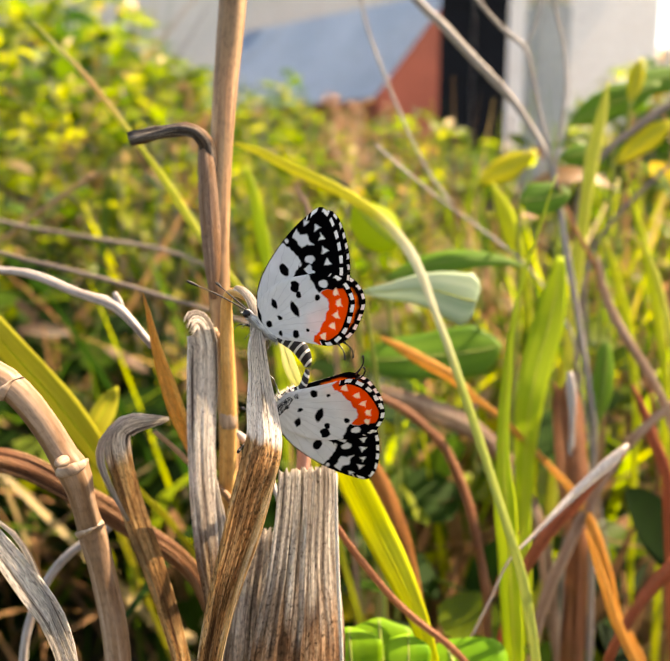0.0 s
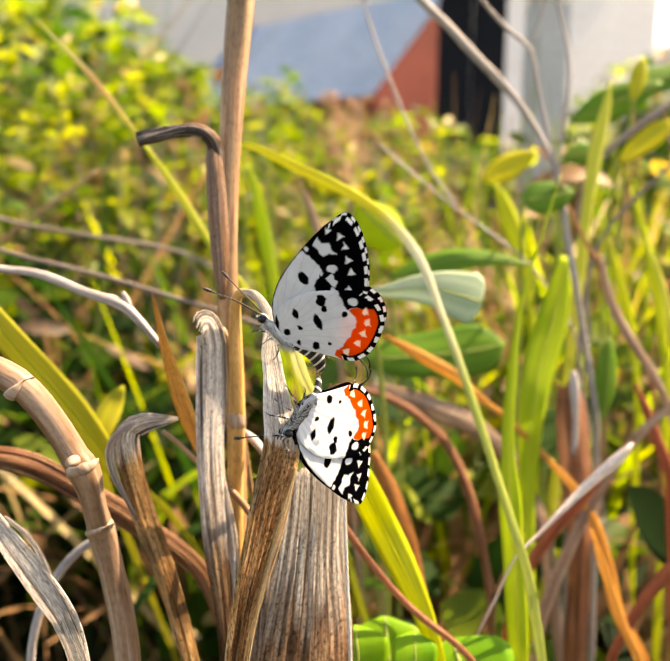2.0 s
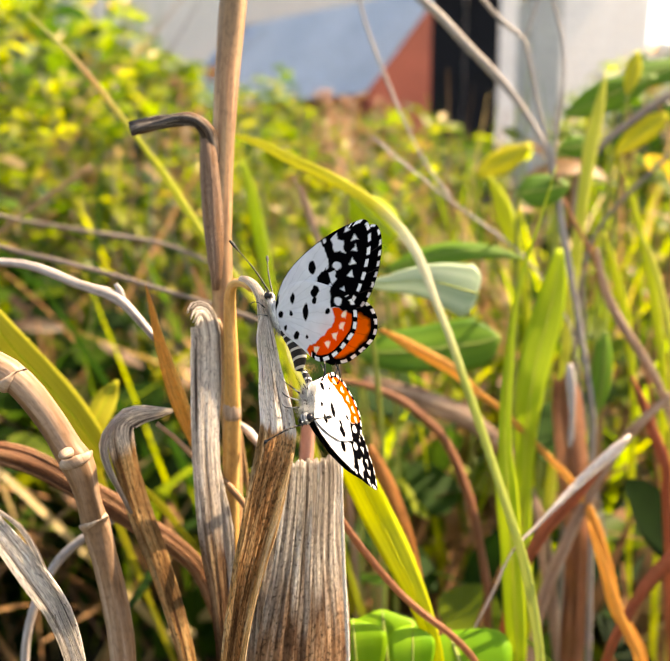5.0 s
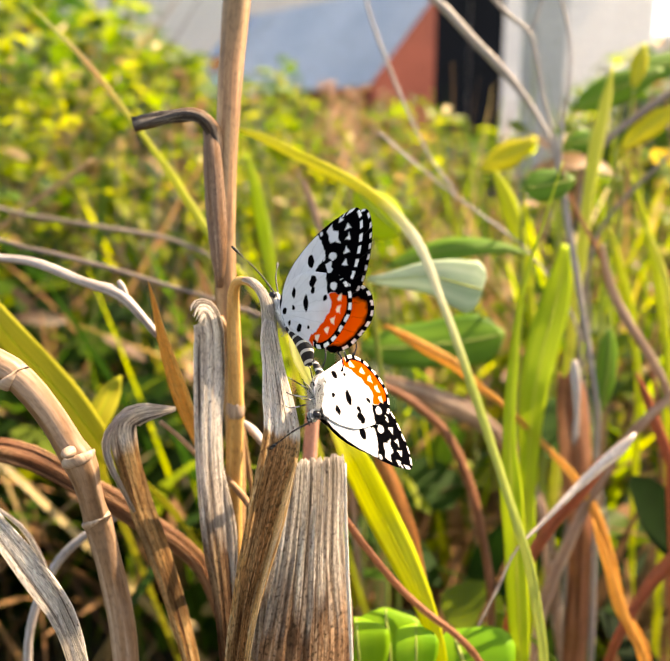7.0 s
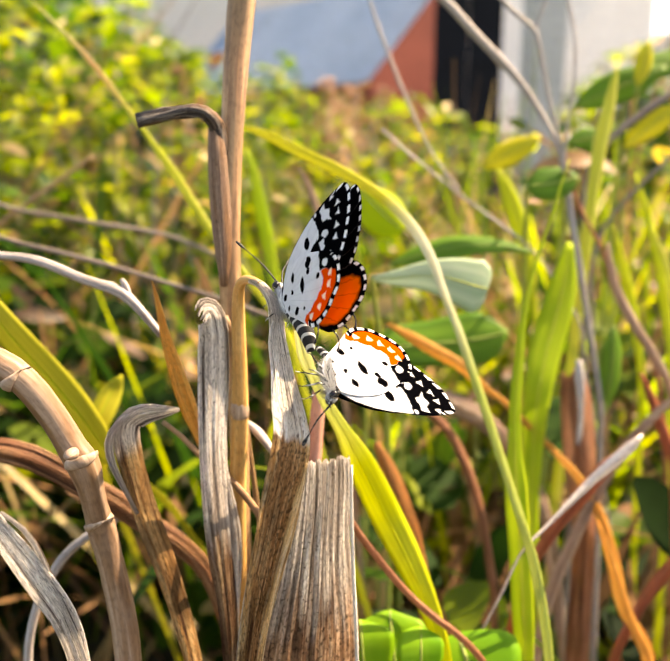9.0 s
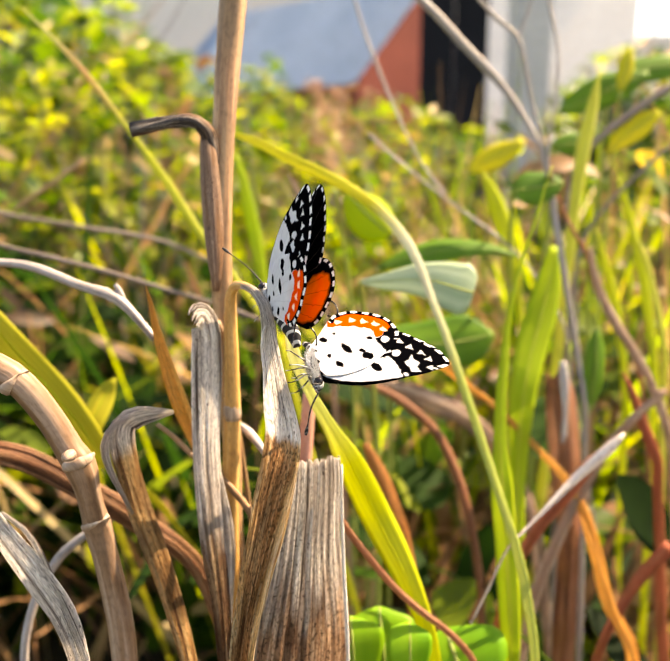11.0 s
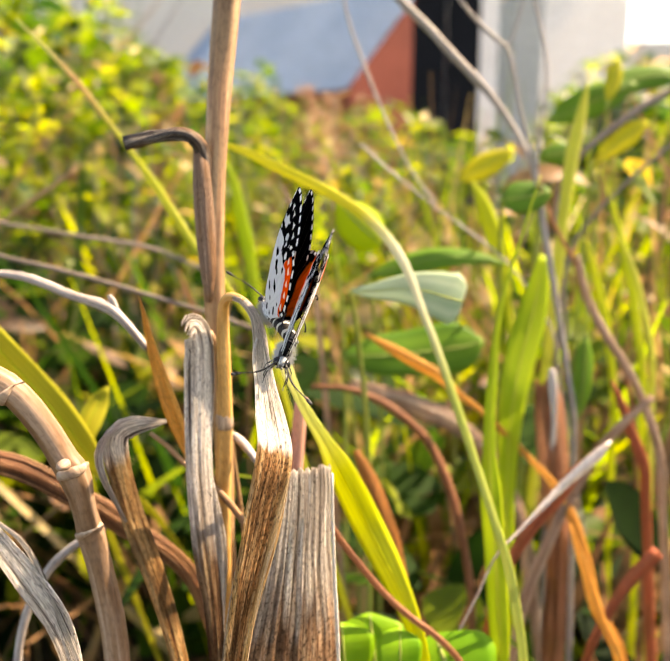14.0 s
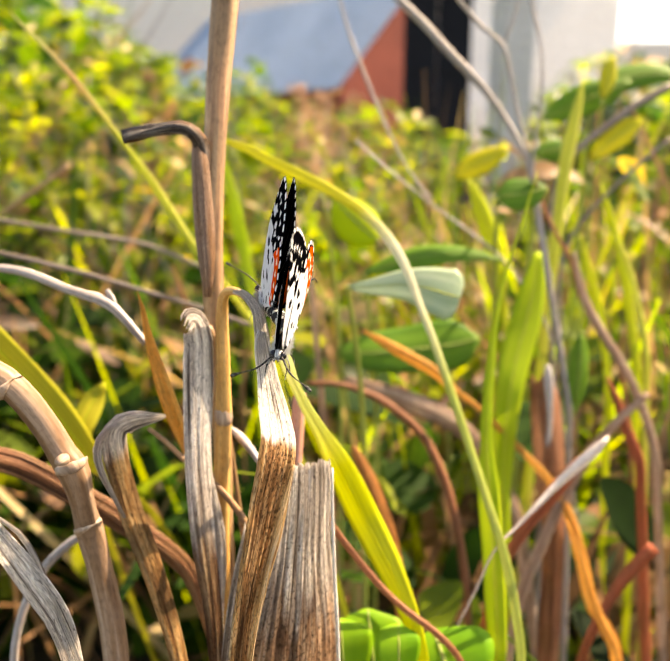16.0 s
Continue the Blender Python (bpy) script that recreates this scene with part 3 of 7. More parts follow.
tube("hook", "dark withered hooked leaf stub", "stub", "darkdry", [(-19.5, 130.4, 296.0, 1.22), (-19.8, 130.7, 300.0, 2.03), (-20.4, 130.6, 302.6, 2.28), (-21.9, 129.7, 304.1, 2.00), (-24.2, 129.7, 304.3, 1.86), (-26.6, 129.7, 303.9, 1.73), (-29.2, 129.6, 303.4, 2.00), (-31.9, 128.8, 302.7, 1.99)], stalk, sides=14, rough=0.4)
broken_dry_reed = tagged(new("broken_dry_reed"), "broad grey-brown dried reed leaf with a torn flat top", "dry leaf")
ribbon("leaf_blade", "", "", "broadstripe", [(-3.9, 111.5, 255.9, 10.66), (-3.9, 111.0, 253.6, 11.13), (-4.1, 110.1, 249.3, 11.43), (-4.5, 108.8, 243.2, 12.49), (-4.8, 107.2, 235.9, 14.18), (-5.2, 105.6, 228.1, 15.24), (-5.5, 104.1, 221.2, 15.24), (-5.6, 104.2, 212.4, 15.24), (-5.8, 104.3, 199.1, 15.24), (-6.1, 104.4, 177.0, 15.24), (-6.8, 104.7, 132.7, 15.24), (-7.8, 105.2, 66.4, 15.24), (-8.8, 105.7, -3.0, 15.24)], broken_dry_reed, cup=0.10, ridge=0.02, cols=41, torn=0.5, face=(0.62, -0.75, 0.25))
ribbon("inner_blade", "", "", "broadstripe", [(-10.1, 111.2, 246.2, 6.40), (-10.5, 110.4, 242.3, 7.81), (-11.3, 109.1, 236.1, 9.23), (-11.9, 107.2, 227.0, 9.95), (-12.3, 105.9, 221.3, 9.95), (-12.5, 106.0, 212.4, 9.95), (-12.8, 106.1, 199.1, 9.95), (-13.3, 106.3, 177.0, 9.95), (-14.4, 106.6, 132.8, 9.95), (-16.0, 107.1, 66.4, 9.95), (-17.5, 107.6, -3.0, 9.95)], broken_dry_reed, cup=0.08, ridge=0.025, cols=25, torn=1.5, face=(0.5, -0.8, 0.25))
dry_leaf_strip = tagged(new("dry_leaf_strip"), "narrow silver-grey dried leaf strip curling at its tip", "dry leaf")
ribbon("leaf_blade", "", "", "greystripe", [(-21.1, 115.7, 275.6, 3.00), (-20.9, 117.0, 276.1, 4.09), (-20.5, 118.1, 275.7, 4.74), (-20.1, 118.5, 274.7, 4.92), (-20.0, 118.8, 270.3, 4.97), (-20.0, 117.7, 265.2, 4.81), (-20.1, 116.7, 260.2, 4.66), (-20.0, 115.3, 253.8, 4.66), (-19.5, 114.0, 247.5, 4.97), (-18.9, 112.6, 241.2, 4.66), (-18.2, 111.3, 234.9, 3.56), (-17.6, 109.9, 228.5, 3.11), (-17.2, 110.0, 219.4, 3.11), (-16.7, 110.1, 205.7, 3.11), (-15.9, 110.3, 182.8, 3.11), (-14.3, 110.6, 137.1, 3.11), (-11.8, 111.2, 68.6, 3.11), (-9.4, 111.7, -3.0, 3.11)], dry_leaf_strip, cup=0.14, ridge=0.035, cols=29, torn=2.5, face=(0.65, -0.75, 0.2))
ribbon("torn_edge", "", "", "greystripe", [(-18.5, 116.2, 252.1, 0.91), (-18.0, 115.4, 248.3, 1.70), (-17.5, 114.4, 243.8, 2.61), (-17.2, 113.3, 238.7, 2.35), (-17.2, 112.1, 233.0, 1.70), (-17.2, 111.0, 227.8, 1.31), (-17.2, 111.1, 218.7, 1.31), (-17.2, 111.2, 205.1, 1.31), (-17.2, 111.3, 182.3, 1.31), (-17.2, 111.7, 136.7, 1.31), (-17.2, 112.2, 68.4, 1.31), (-17.2, 112.7, -3.0, 1.31)], dry_leaf_strip, cup=0.2, ridge=0.02, cols=9)
dry_curled_leaf = tagged(new("dry_curled_leaf"), "dried brown leaf with its tip curled over", "dry leaf")
ribbon("leaf_blade", "", "", "brownstripe", [(-24.6, 114.6, 262.2, 0.63), (-26.6, 113.4, 262.3, 1.88), (-29.1, 112.2, 262.3, 3.11), (-31.5, 112.5, 260.9, 4.00), (-32.1, 113.6, 257.2, 4.44), (-31.8, 115.1, 252.6, 3.88), (-30.8, 115.2, 247.6, 3.79), (-29.0, 114.1, 242.5, 3.66), (-26.9, 112.9, 236.8, 3.27), (-24.9, 111.6, 230.4, 3.00), (-23.4, 110.4, 224.8, 2.74), (-22.5, 110.5, 215.8, 2.74), (-21.1, 110.6, 202.4, 2.74), (-18.9, 110.9, 179.9, 2.74), (-14.3, 111.3, 134.9, 2.74), (-7.4, 112.0, 67.5, 2.74), (-0.6, 112.7, -3.0, 2.74)], dry_curled_leaf, cup=0.12, ridge=0.04, cols=23, face=(0.6, -0.8, 0.3))
ribbon("curled_rim", "", "", "greystripe", [(-29.7, 111.1, 263.0, 0.74), (-32.5, 110.8, 261.4, 1.11), (-34.2, 111.3, 258.1, 1.37), (-33.9, 111.8, 254.6, 1.13), (-32.7, 112.3, 251.0, 0.76), (-31.0, 112.6, 246.8, 0.51)], dry_curled_leaf, cup=0.2, cols=7)
branch = tagged(new("woody_branch"), "pale brown jointed branch with ringed nodes", "branch")
tube("shaft", "", "", "branch", [(-47.6, 104.6, 272.7, 3.77), (-44.1, 104.2, 270.9, 3.99), (-41.2, 104.7, 267.4, 3.81), (-39.0, 105.1, 263.5, 3.73), (-37.4, 105.5, 259.8, 3.89), (-36.1, 105.1, 257.9, 4.36), (-35.5, 105.7, 254.5, 3.58), (-35.4, 108.1, 248.6, 3.69), (-35.3, 108.9, 246.8, 4.10), (-34.6, 109.2, 242.3, 3.64), (-33.6, 109.1, 236.1, 3.80), (-32.6, 108.0, 231.2, 3.80), (-32.1, 107.0, 226.2, 3.80), (-31.7, 105.8, 220.6, 3.80), (-31.4, 105.9, 211.8, 3.80), (-31.0, 106.0, 198.6, 3.80), (-30.4, 106.1, 176.5, 3.80), (-29.1, 106.5, 132.4, 3.80), (-27.1, 107.0, 66.2, 3.80), (-25.2, 107.5, -3.0, 3.80)], branch, sides=18, rough=0.05)
tube("node_ring", "", "", "collar", [(-36.3, 104.8, 258.9, 3.65), (-36.2, 104.7, 258.6, 4.51), (-36.0, 104.6, 258.3, 4.60), (-35.9, 104.6, 258.0, 3.65)], branch, sides=18, rough=0.08, step=0.5)
tube("node_ring", "", "", "collar", [(-35.5, 108.3, 248.3, 3.42), (-35.3, 108.2, 248.0, 4.23), (-35.2, 108.1, 247.6, 4.31), (-35.0, 108.0, 247.3, 3.42)], branch, sides=18, rough=0.08, step=0.5)
tube("node_ring", "", "", "collar", [(-43.9, 104.1, 270.5, 3.45), (-43.7, 104.1, 270.3, 4.27), (-43.5, 104.0, 270.0, 4.35), (-43.2, 104.0, 269.8, 3.45)], branch, sides=18, rough=0.08, step=0.5)
tube("bud", "", "", "collar", [(-36.2, 102.6, 260.3, 1.50), (-36.4, 101.2, 260.5, 1.60), (-36.7, 100.5, 260.4, 0.70)], branch, sides=10, rough=0.15, step=0.5)
bare_twig = tagged(new("bare_twig"), "bleached grey bare twig leaning among weeds", "twig")
tube("stem", "", "", "greytwig", [(-29.8, 128.6, 269.9, 1.12), (-31.6, 129.0, 272.1, 1.26), (-33.7, 129.5, 274.5, 1.53), (-35.8, 129.9, 276.4, 1.95), (-39.7, 130.2, 277.8, 1.67), (-43.5, 130.5, 279.1, 1.53), (-47.0, 130.8, 280.6, 1.53), (-50.5, 131.1, 281.7, 1.53), (-54.7, 131.2, 282.1, 1.39), (-72.8, 131.6, 284.3, 1.39), (-80.0, 133.5, 273.0, 1.39), (-90.8, 136.2, 255.9, 1.39), (-108.7, 140.8, 227.5, 1.39), (-144.7, 149.9, 170.6, 1.39), (-198.6, 163.7, 85.3, 1.39), (-252.5, 177.4, -3.0, 1.39)], bare_twig, sides=10, rough=0.12)
tube("side_shoot", "", "", "greytwig", [(-34.9, 129.9, 276.0, 1.12), (-35.4, 130.2, 277.5, 1.12), (-36.0, 130.4, 278.6, 0.70)], bare_twig, sides=8, rough=0.1)
reed("orange_leaf_spike", "pointed orange-brown dry leaf tip", "dry leaf", "orangedry", [(-29.9, 124.5, 279.4, 0.11), (-29.1, 123.8, 276.6, 0.75), (-28.5, 124.2, 272.4, 1.29), (-27.4, 124.4, 267.5, 1.95), (-26.1, 124.5, 262.5, 2.41), (-24.8, 124.8, 258.1, 2.43), (-23.3, 125.1, 253.6, 2.01), (-21.4, 125.1, 247.7, 1.69), (-20.2, 126.0, 237.8, 1.69), (-18.5, 127.3, 222.9, 1.69), (-15.7, 129.6, 198.2, 1.69), (-10.0, 134.2, 148.6, 1.69), (-1.4, 141.1, 74.3, 1.69), (7.1, 147.9, -3.0, 1.69)], cup=0.2, ridge=0.06, cols=13)
reed("olive_reed", "broad olive-yellow grass blade", "grass blade", "olive", [(-67.7, 147.9, 274.4, 3.96), (-63.1, 148.8, 266.9, 5.96), (-58.0, 150.8, 258.9, 6.92), (-53.0, 151.7, 251.7, 7.03), (-49.2, 152.7, 245.2, 5.95), (-46.5, 155.2, 238.5, 4.31), (-43.8, 166.7, 228.8, 1.77), (-40.0, 176.5, 218.1, 1.80), (-39.0, 185.5, 209.4, 1.80), (-37.5, 199.1, 196.3, 1.80), (-35.1, 221.8, 174.5, 1.80), (-30.2, 267.0, 130.9, 1.80), (-22.8, 334.8, 65.4, 1.80), (-15.5, 405.4, -3.0, 1.80)], cup=0.07, cols=7)
reed("olive_reed", "olive-yellow blade tip among the weeds", "grass blade", "olive", [(-45.1, 161.9, 253.6, 0.53), (-46.7, 161.3, 251.0, 3.91), (-48.3, 158.1, 247.4, 4.90), (-49.7, 156.2, 244.0, 4.34), (-49.8, 156.7, 238.0, 3.47), (-50.4, 164.9, 228.5, 1.74), (-51.2, 177.3, 214.2, 1.74), (-52.6, 197.8, 190.4, 1.74), (-55.4, 239.1, 142.8, 1.74), (-59.5, 300.8, 71.4, 1.74), (-63.7, 365.4, -3.0, 1.74)], cup=0.06, cols=7)
reed("arching_dry_reed", "arching reddish-brown withered leaf", "dry leaf", "witherdry", [(-59.9, 127.1, 251.7, 3.12), (-55.7, 127.0, 251.0, 3.98), (-52.3, 129.0, 249.0, 4.19), (-48.4, 129.7, 246.5, 4.08), (-43.7, 130.2, 243.2, 4.12), (-38.8, 130.7, 239.8, 4.45), (-33.9, 131.1, 235.9, 4.19), (-29.0, 131.6, 232.1, 3.77), (-24.6, 131.7, 227.1, 3.35), (-21.6, 130.3, 220.4, 3.04), (-19.6, 130.8, 211.6, 3.04), (-16.7, 131.5, 198.4, 3.04), (-11.9, 132.8, 176.3, 3.04), (-2.2, 135.3, 132.2, 3.04), (12.3, 139.1, 66.1, 3.04), (26.9, 142.8, -3.0, 3.04)], cup=0.15, ridge=0.06, cols=15, face=(0.1,-1,0.6))
bleached_dry_leaf = tagged(new("bleached_dry_leaf"), "bleached white-grey dry leaf near the ground", "dry leaf")
ribbon("leaf_blade", "", "", "greystripe", [(-42.3, 88.5, 259.3, 2.11), (-40.4, 87.9, 256.5, 2.81), (-38.3, 88.2, 252.8, 3.42), (-36.1, 88.4, 248.8, 3.45), (-34.4, 88.8, 245.2, 3.05), (-33.3, 89.0, 241.0, 2.57), (-32.6, 89.0, 236.3, 2.23), (-31.9, 89.8, 228.3, 2.23), (-31.1, 90.8, 216.2, 2.23), (-29.6, 92.7, 196.2, 2.23), (-26.6, 96.4, 136.5, 2.23), (-22.1, 101.9, 68.3, 2.23), (-17.6, 107.4, -3.0, 2.23)], bleached_dry_leaf, cup=0.12, ridge=0.06, cols=21)
ribbon("strand", "", "", "greystripe", [(-40.4, 88.4, 258.7, 0.40), (-37.8, 88.0, 256.8, 0.60), (-36.3, 88.4, 253.4, 0.71), (-35.1, 88.5, 249.3, 0.72), (-33.4, 88.5, 244.2, 0.83), (-31.9, 88.5, 238.9, 0.84), (-31.1, 89.1, 230.8, 0.84), (-29.7, 90.2, 218.7, 0.84), (-27.5, 91.9, 198.4, 0.84), (-23.2, 95.2, 138.4, 0.84), (-16.6, 100.2, 69.2, 0.84), (-10.1, 105.2, -3.0, 0.84)], bleached_dry_leaf, cup=0.2, cols=5)
tube("bare_twig", "pale grey stem behind the branch", "twig", "greytwig", [(-36.8, 134.2, 239.0, 1.07), (-40.6, 133.5, 235.3, 1.37), (-45.2, 132.9, 232.7, 1.52), (-49.7, 132.0, 228.6, 1.67), (-52.8, 130.9, 223.4, 1.67), (-55.1, 129.3, 215.9, 1.52), (-56.3, 129.5, 207.3, 1.52), (-58.2, 129.6, 194.3, 1.52), (-61.4, 129.9, 172.7, 1.52), (-67.8, 130.5, 129.6, 1.52), (-77.3, 131.4, 64.8, 1.52), (-86.9, 132.4, -3.0, 1.52)], sides=8, rough=0.1)
reed("arching_reed", "long yellow-green grass blade arching over", "grass blade", "arch", [(-22.7, 184.7, 303.3, 0.63), (-17.4, 183.2, 301.7, 1.87), (-10.7, 181.2, 298.4, 2.35), (-4.1, 178.2, 295.5, 2.57), (2.4, 176.3, 292.3, 2.67), (7.9, 174.3, 288.9, 2.53), (12.3, 171.0, 285.1, 2.26), (15.6, 167.7, 280.9, 1.99), (18.0, 164.2, 276.1, 1.73), (19.9, 160.6, 270.5, 1.48), (22.2, 156.8, 264.3, 1.57), (24.4, 152.9, 257.5, 1.66), (26.5, 149.0, 250.9, 1.74), (28.5, 145.2, 244.5, 1.82), (30.1, 141.6, 239.1, 1.79), (31.9, 137.9, 233.1, 1.76), (34.3, 136.3, 225.4, 1.87), (35.9, 134.5, 217.0, 1.76), (37.1, 132.7, 208.5, 1.56), (37.5, 132.7, 200.2, 1.56), (38.2, 132.8, 187.7, 1.56), (39.4, 133.0, 166.8, 1.56), (41.8, 133.4, 125.1, 1.56), (45.4, 133.9, 62.6, 1.56), (48.9, 134.4, -3.0, 1.56)], cup=0.11, cols=7)
reed("green_reed", "upright fresh green grass blade", "grass blade", "greenblade", [(47.9, 178.0, 296.6, 0.17), (45.8, 176.5, 290.1, 0.46), (43.1, 173.6, 283.0, 0.68), (40.3, 170.8, 276.0, 0.80), (38.2, 168.0, 269.2, 1.01), (36.7, 165.2, 262.4, 1.44), (35.8, 162.4, 255.8, 1.98), (34.8, 159.4, 248.4, 2.41), (34.4, 156.4, 240.2, 2.71), (34.5, 153.1, 231.5, 4.68), (35.2, 150.9, 221.3, 4.68), (35.8, 148.7, 211.1, 4.50), (36.3, 146.2, 199.2, 3.99), (36.4, 146.3, 189.8, 3.99), (36.6, 146.4, 175.7, 3.99), (37.1, 146.5, 152.2, 3.99), (37.7, 146.9, 126.0, 3.99), (39.0, 147.4, 63.0, 3.99), (40.1, 148.0, -3.0, 3.99)], cup=0.10, cols=9)
reed("green_reed", "broad translucent green grass blade", "grass blade", "greenblade", [(58.6, 209.4, 275.1, 1.78), (57.3, 207.6, 266.4, 6.21), (55.0, 204.5, 258.0, 8.16), (51.9, 200.4, 249.9, 8.29), (49.5, 196.2, 242.1, 7.11), (48.3, 194.2, 232.6, 6.04), (47.7, 191.8, 221.0, 5.39), (47.2, 188.6, 206.2, 4.96), (47.2, 185.5, 191.5, 4.74), (47.2, 185.5, 183.8, 4.74), (47.1, 185.6, 172.3, 4.74), (47.0, 185.8, 153.2, 4.74), (46.8, 186.0, 114.9, 4.74), (46.6, 186.5, 57.4, 4.74), (46.3, 186.9, -3.0, 4.74)], cup=0.08, cols=7)
reed("lime_reed", "bright yellow-green blade crossing diagonally", "grass blade", "stub", [(-7.3, 111.2, 274.7, 1.20), (-6.6, 112.9, 271.1, 2.09), (-5.4, 118.0, 266.2, 1.68), (-3.3, 124.0, 259.8, 1.92), (-0.8, 127.7, 254.2, 2.41), (2.1, 131.2, 247.5, 4.56), (4.8, 132.3, 241.5, 5.54), (7.5, 133.5, 235.3, 5.78), (10.2, 132.4, 230.1, 5.33), (12.7, 131.2, 224.9, 4.56), (14.9, 130.1, 219.7, 3.80), (16.8, 128.7, 213.0, 3.35), (17.9, 128.8, 204.4, 3.35), (19.5, 129.0, 191.7, 3.35), (22.1, 129.2, 170.4, 3.35), (27.3, 129.7, 127.8, 3.35), (35.2, 130.5, 63.9, 3.35), (43.0, 131.3, -3.0, 3.35)], cup=0.07, cols=7)
reed("orange_reed", "bright orange dying grass blade", "grass blade", "orangedry", [(11.1, 193.3, 257.3, 0.63), (16.3, 192.8, 254.5, 2.30), (22.6, 192.0, 250.9, 2.93), (28.4, 191.3, 247.7, 2.72), (34.3, 191.4, 242.4, 1.89), (41.1, 192.7, 237.0, 1.49), (48.1, 193.7, 230.0, 1.72), (54.6, 192.3, 223.6, 1.94), (59.9, 191.1, 217.8, 2.37), (64.8, 189.3, 209.4, 2.80), (68.0, 187.0, 198.9, 3.23), (70.7, 184.6, 187.3, 3.23), (77.2, 181.9, 174.6, 3.23), (78.1, 182.0, 167.6, 3.23), (79.5, 182.1, 157.2, 3.23), (81.8, 182.3, 139.7, 3.23), (86.4, 182.8, 104.8, 3.23), (93.4, 183.4, 52.4, 3.23), (100.3, 184.1, -3.0, 3.23)], cup=0.2, cols=5)
leafy("broadleaf_weed", "large pale green leaf with fine veins on a thin stem", "weed", "paleleaf", [(6.3, 177.9, 271.0, 0.95), (10.9, 175.5, 271.4, 3.38), (16.3, 173.2, 272.3, 5.92), (21.6, 170.8, 272.4, 8.40), (26.4, 169.3, 271.2, 10.52), (29.4, 169.2, 270.4, 9.07), (30.1, 169.1, 270.2, 5.44)], [(6.3, 177.9, 271.0, 1.10), (10.3, 191.9, 246.0, 1.30), (14.3, 207.9, 135.5, 1.60), (16.3, 215.9, -3.0, 2.00)], cup=0.07, fold=1.2, cols=11, face=(0,-1,0.4))
leafy("broadleaf_weed", "pointed dark green leaf on a thin stem", "weed", "midleaf", [(14.0, 226.1, 266.8, 1.20), (21.2, 226.6, 269.2, 4.82), (30.8, 227.1, 271.5, 6.75), (40.5, 227.2, 272.3, 5.54), (47.7, 227.1, 271.6, 3.13), (53.5, 226.8, 270.1, 0.72)], [(14.0, 226.1, 266.8, 1.10), (18.0, 240.1, 241.8, 1.30), (22.0, 256.1, 133.4, 1.60), (24.0, 264.1, -3.0, 2.00)], cup=0.07, fold=1.2, cols=9, face=(0,-0.8,0.6))
leafy("broadleaf_weed", "rounded bright green leaf on a thin stem", "weed", "limeleaf", [(5.5, 229.8, 287.5, 3.00), (8.0, 229.3, 284.5, 12.00), (11.5, 228.6, 281.0, 15.50), (15.0, 228.1, 278.0, 12.00), (17.5, 227.7, 276.0, 3.00)], [(1.9, 230.6, 288.3, 1.10), (5.9, 244.6, 263.3, 1.30), (9.9, 260.6, 144.1, 1.60), (11.9, 268.6, -3.0, 2.00)], cup=0.07, fold=1.2, cols=9, face=(0.35, -0.85, 0.5))
leafy("broadleaf_weed", "wide shaded green leaf on a thin stem", "weed", "midleaf", [(7.1, 233.0, 241.8, 2.54), (14.7, 233.0, 241.8, 11.41), (24.9, 233.1, 242.4, 14.96), (36.3, 233.4, 243.6, 15.72), (45.2, 233.7, 244.9, 11.41), (49.6, 233.9, 246.1, 1.27)], [(7.1, 233.0, 241.8, 1.10), (11.1, 247.0, 216.8, 1.30), (15.1, 263.0, 120.9, 1.60), (17.1, 271.0, -3.0, 2.00)], cup=0.07, fold=1.2, cols=9, face=(0,-0.8,0.5))
reed("folded_dry_leaf", "folded pink-white dry leaf tip", "dry leaf", "pinkdry", [(55.7, 145.7, 246.9, 0.70), (53.3, 145.2, 244.5, 2.42), (50.0, 144.6, 241.7, 2.31), (46.0, 143.9, 238.1, 1.71), (41.2, 141.8, 234.3, 1.10), (36.4, 139.8, 230.3, 0.69), (33.0, 138.0, 227.9, 0.49), (28.9, 137.4, 218.8, 0.49), (22.7, 136.4, 205.2, 0.49), (12.4, 134.8, 182.4, 0.49), (-8.2, 131.6, 136.8, 0.49), (-39.1, 126.7, 68.4, 0.49), (-70.0, 121.9, -3.0, 0.49)], cup=0.35, cols=9)
reed("rust_reed", "rust-red withered leaf among the weeds", "dry leaf", "rustdry", [(62.2, 164.7, 237.8, 1.20), (56.6, 163.8, 233.5, 2.99), (51.1, 162.4, 227.2, 3.59), (45.6, 161.1, 220.9, 3.35), (41.0, 159.5, 213.7, 2.39), (37.3, 157.4, 203.8, 2.15), (36.0, 157.6, 195.7, 2.15), (33.9, 157.8, 183.5, 2.15), (30.4, 158.1, 163.1, 2.15), (23.5, 158.7, 122.3, 2.15), (13.2, 159.7, 61.2, 2.15), (2.8, 160.7, -3.0, 2.15)], cup=0.2, cols=7)
reed("broken_reed", "red-brown broken leaf base", "dry leaf", "reddry", [(59.5, 202.6, 243.1, 4.97), (60.2, 201.6, 238.2, 7.46), (60.8, 199.9, 230.6, 7.99), (61.5, 198.1, 221.9, 7.63), (62.3, 196.0, 212.2, 7.10), (62.8, 193.2, 199.1, 6.21), (63.0, 193.3, 191.2, 6.21), (63.2, 193.4, 179.2, 6.21), (63.6, 193.5, 159.3, 6.21), (64.5, 193.8, 119.5, 6.21), (65.7, 194.3, 59.7, 6.21), (66.9, 194.7, -3.0, 6.21)], cup=0.3, cols=9, torn=2.0)
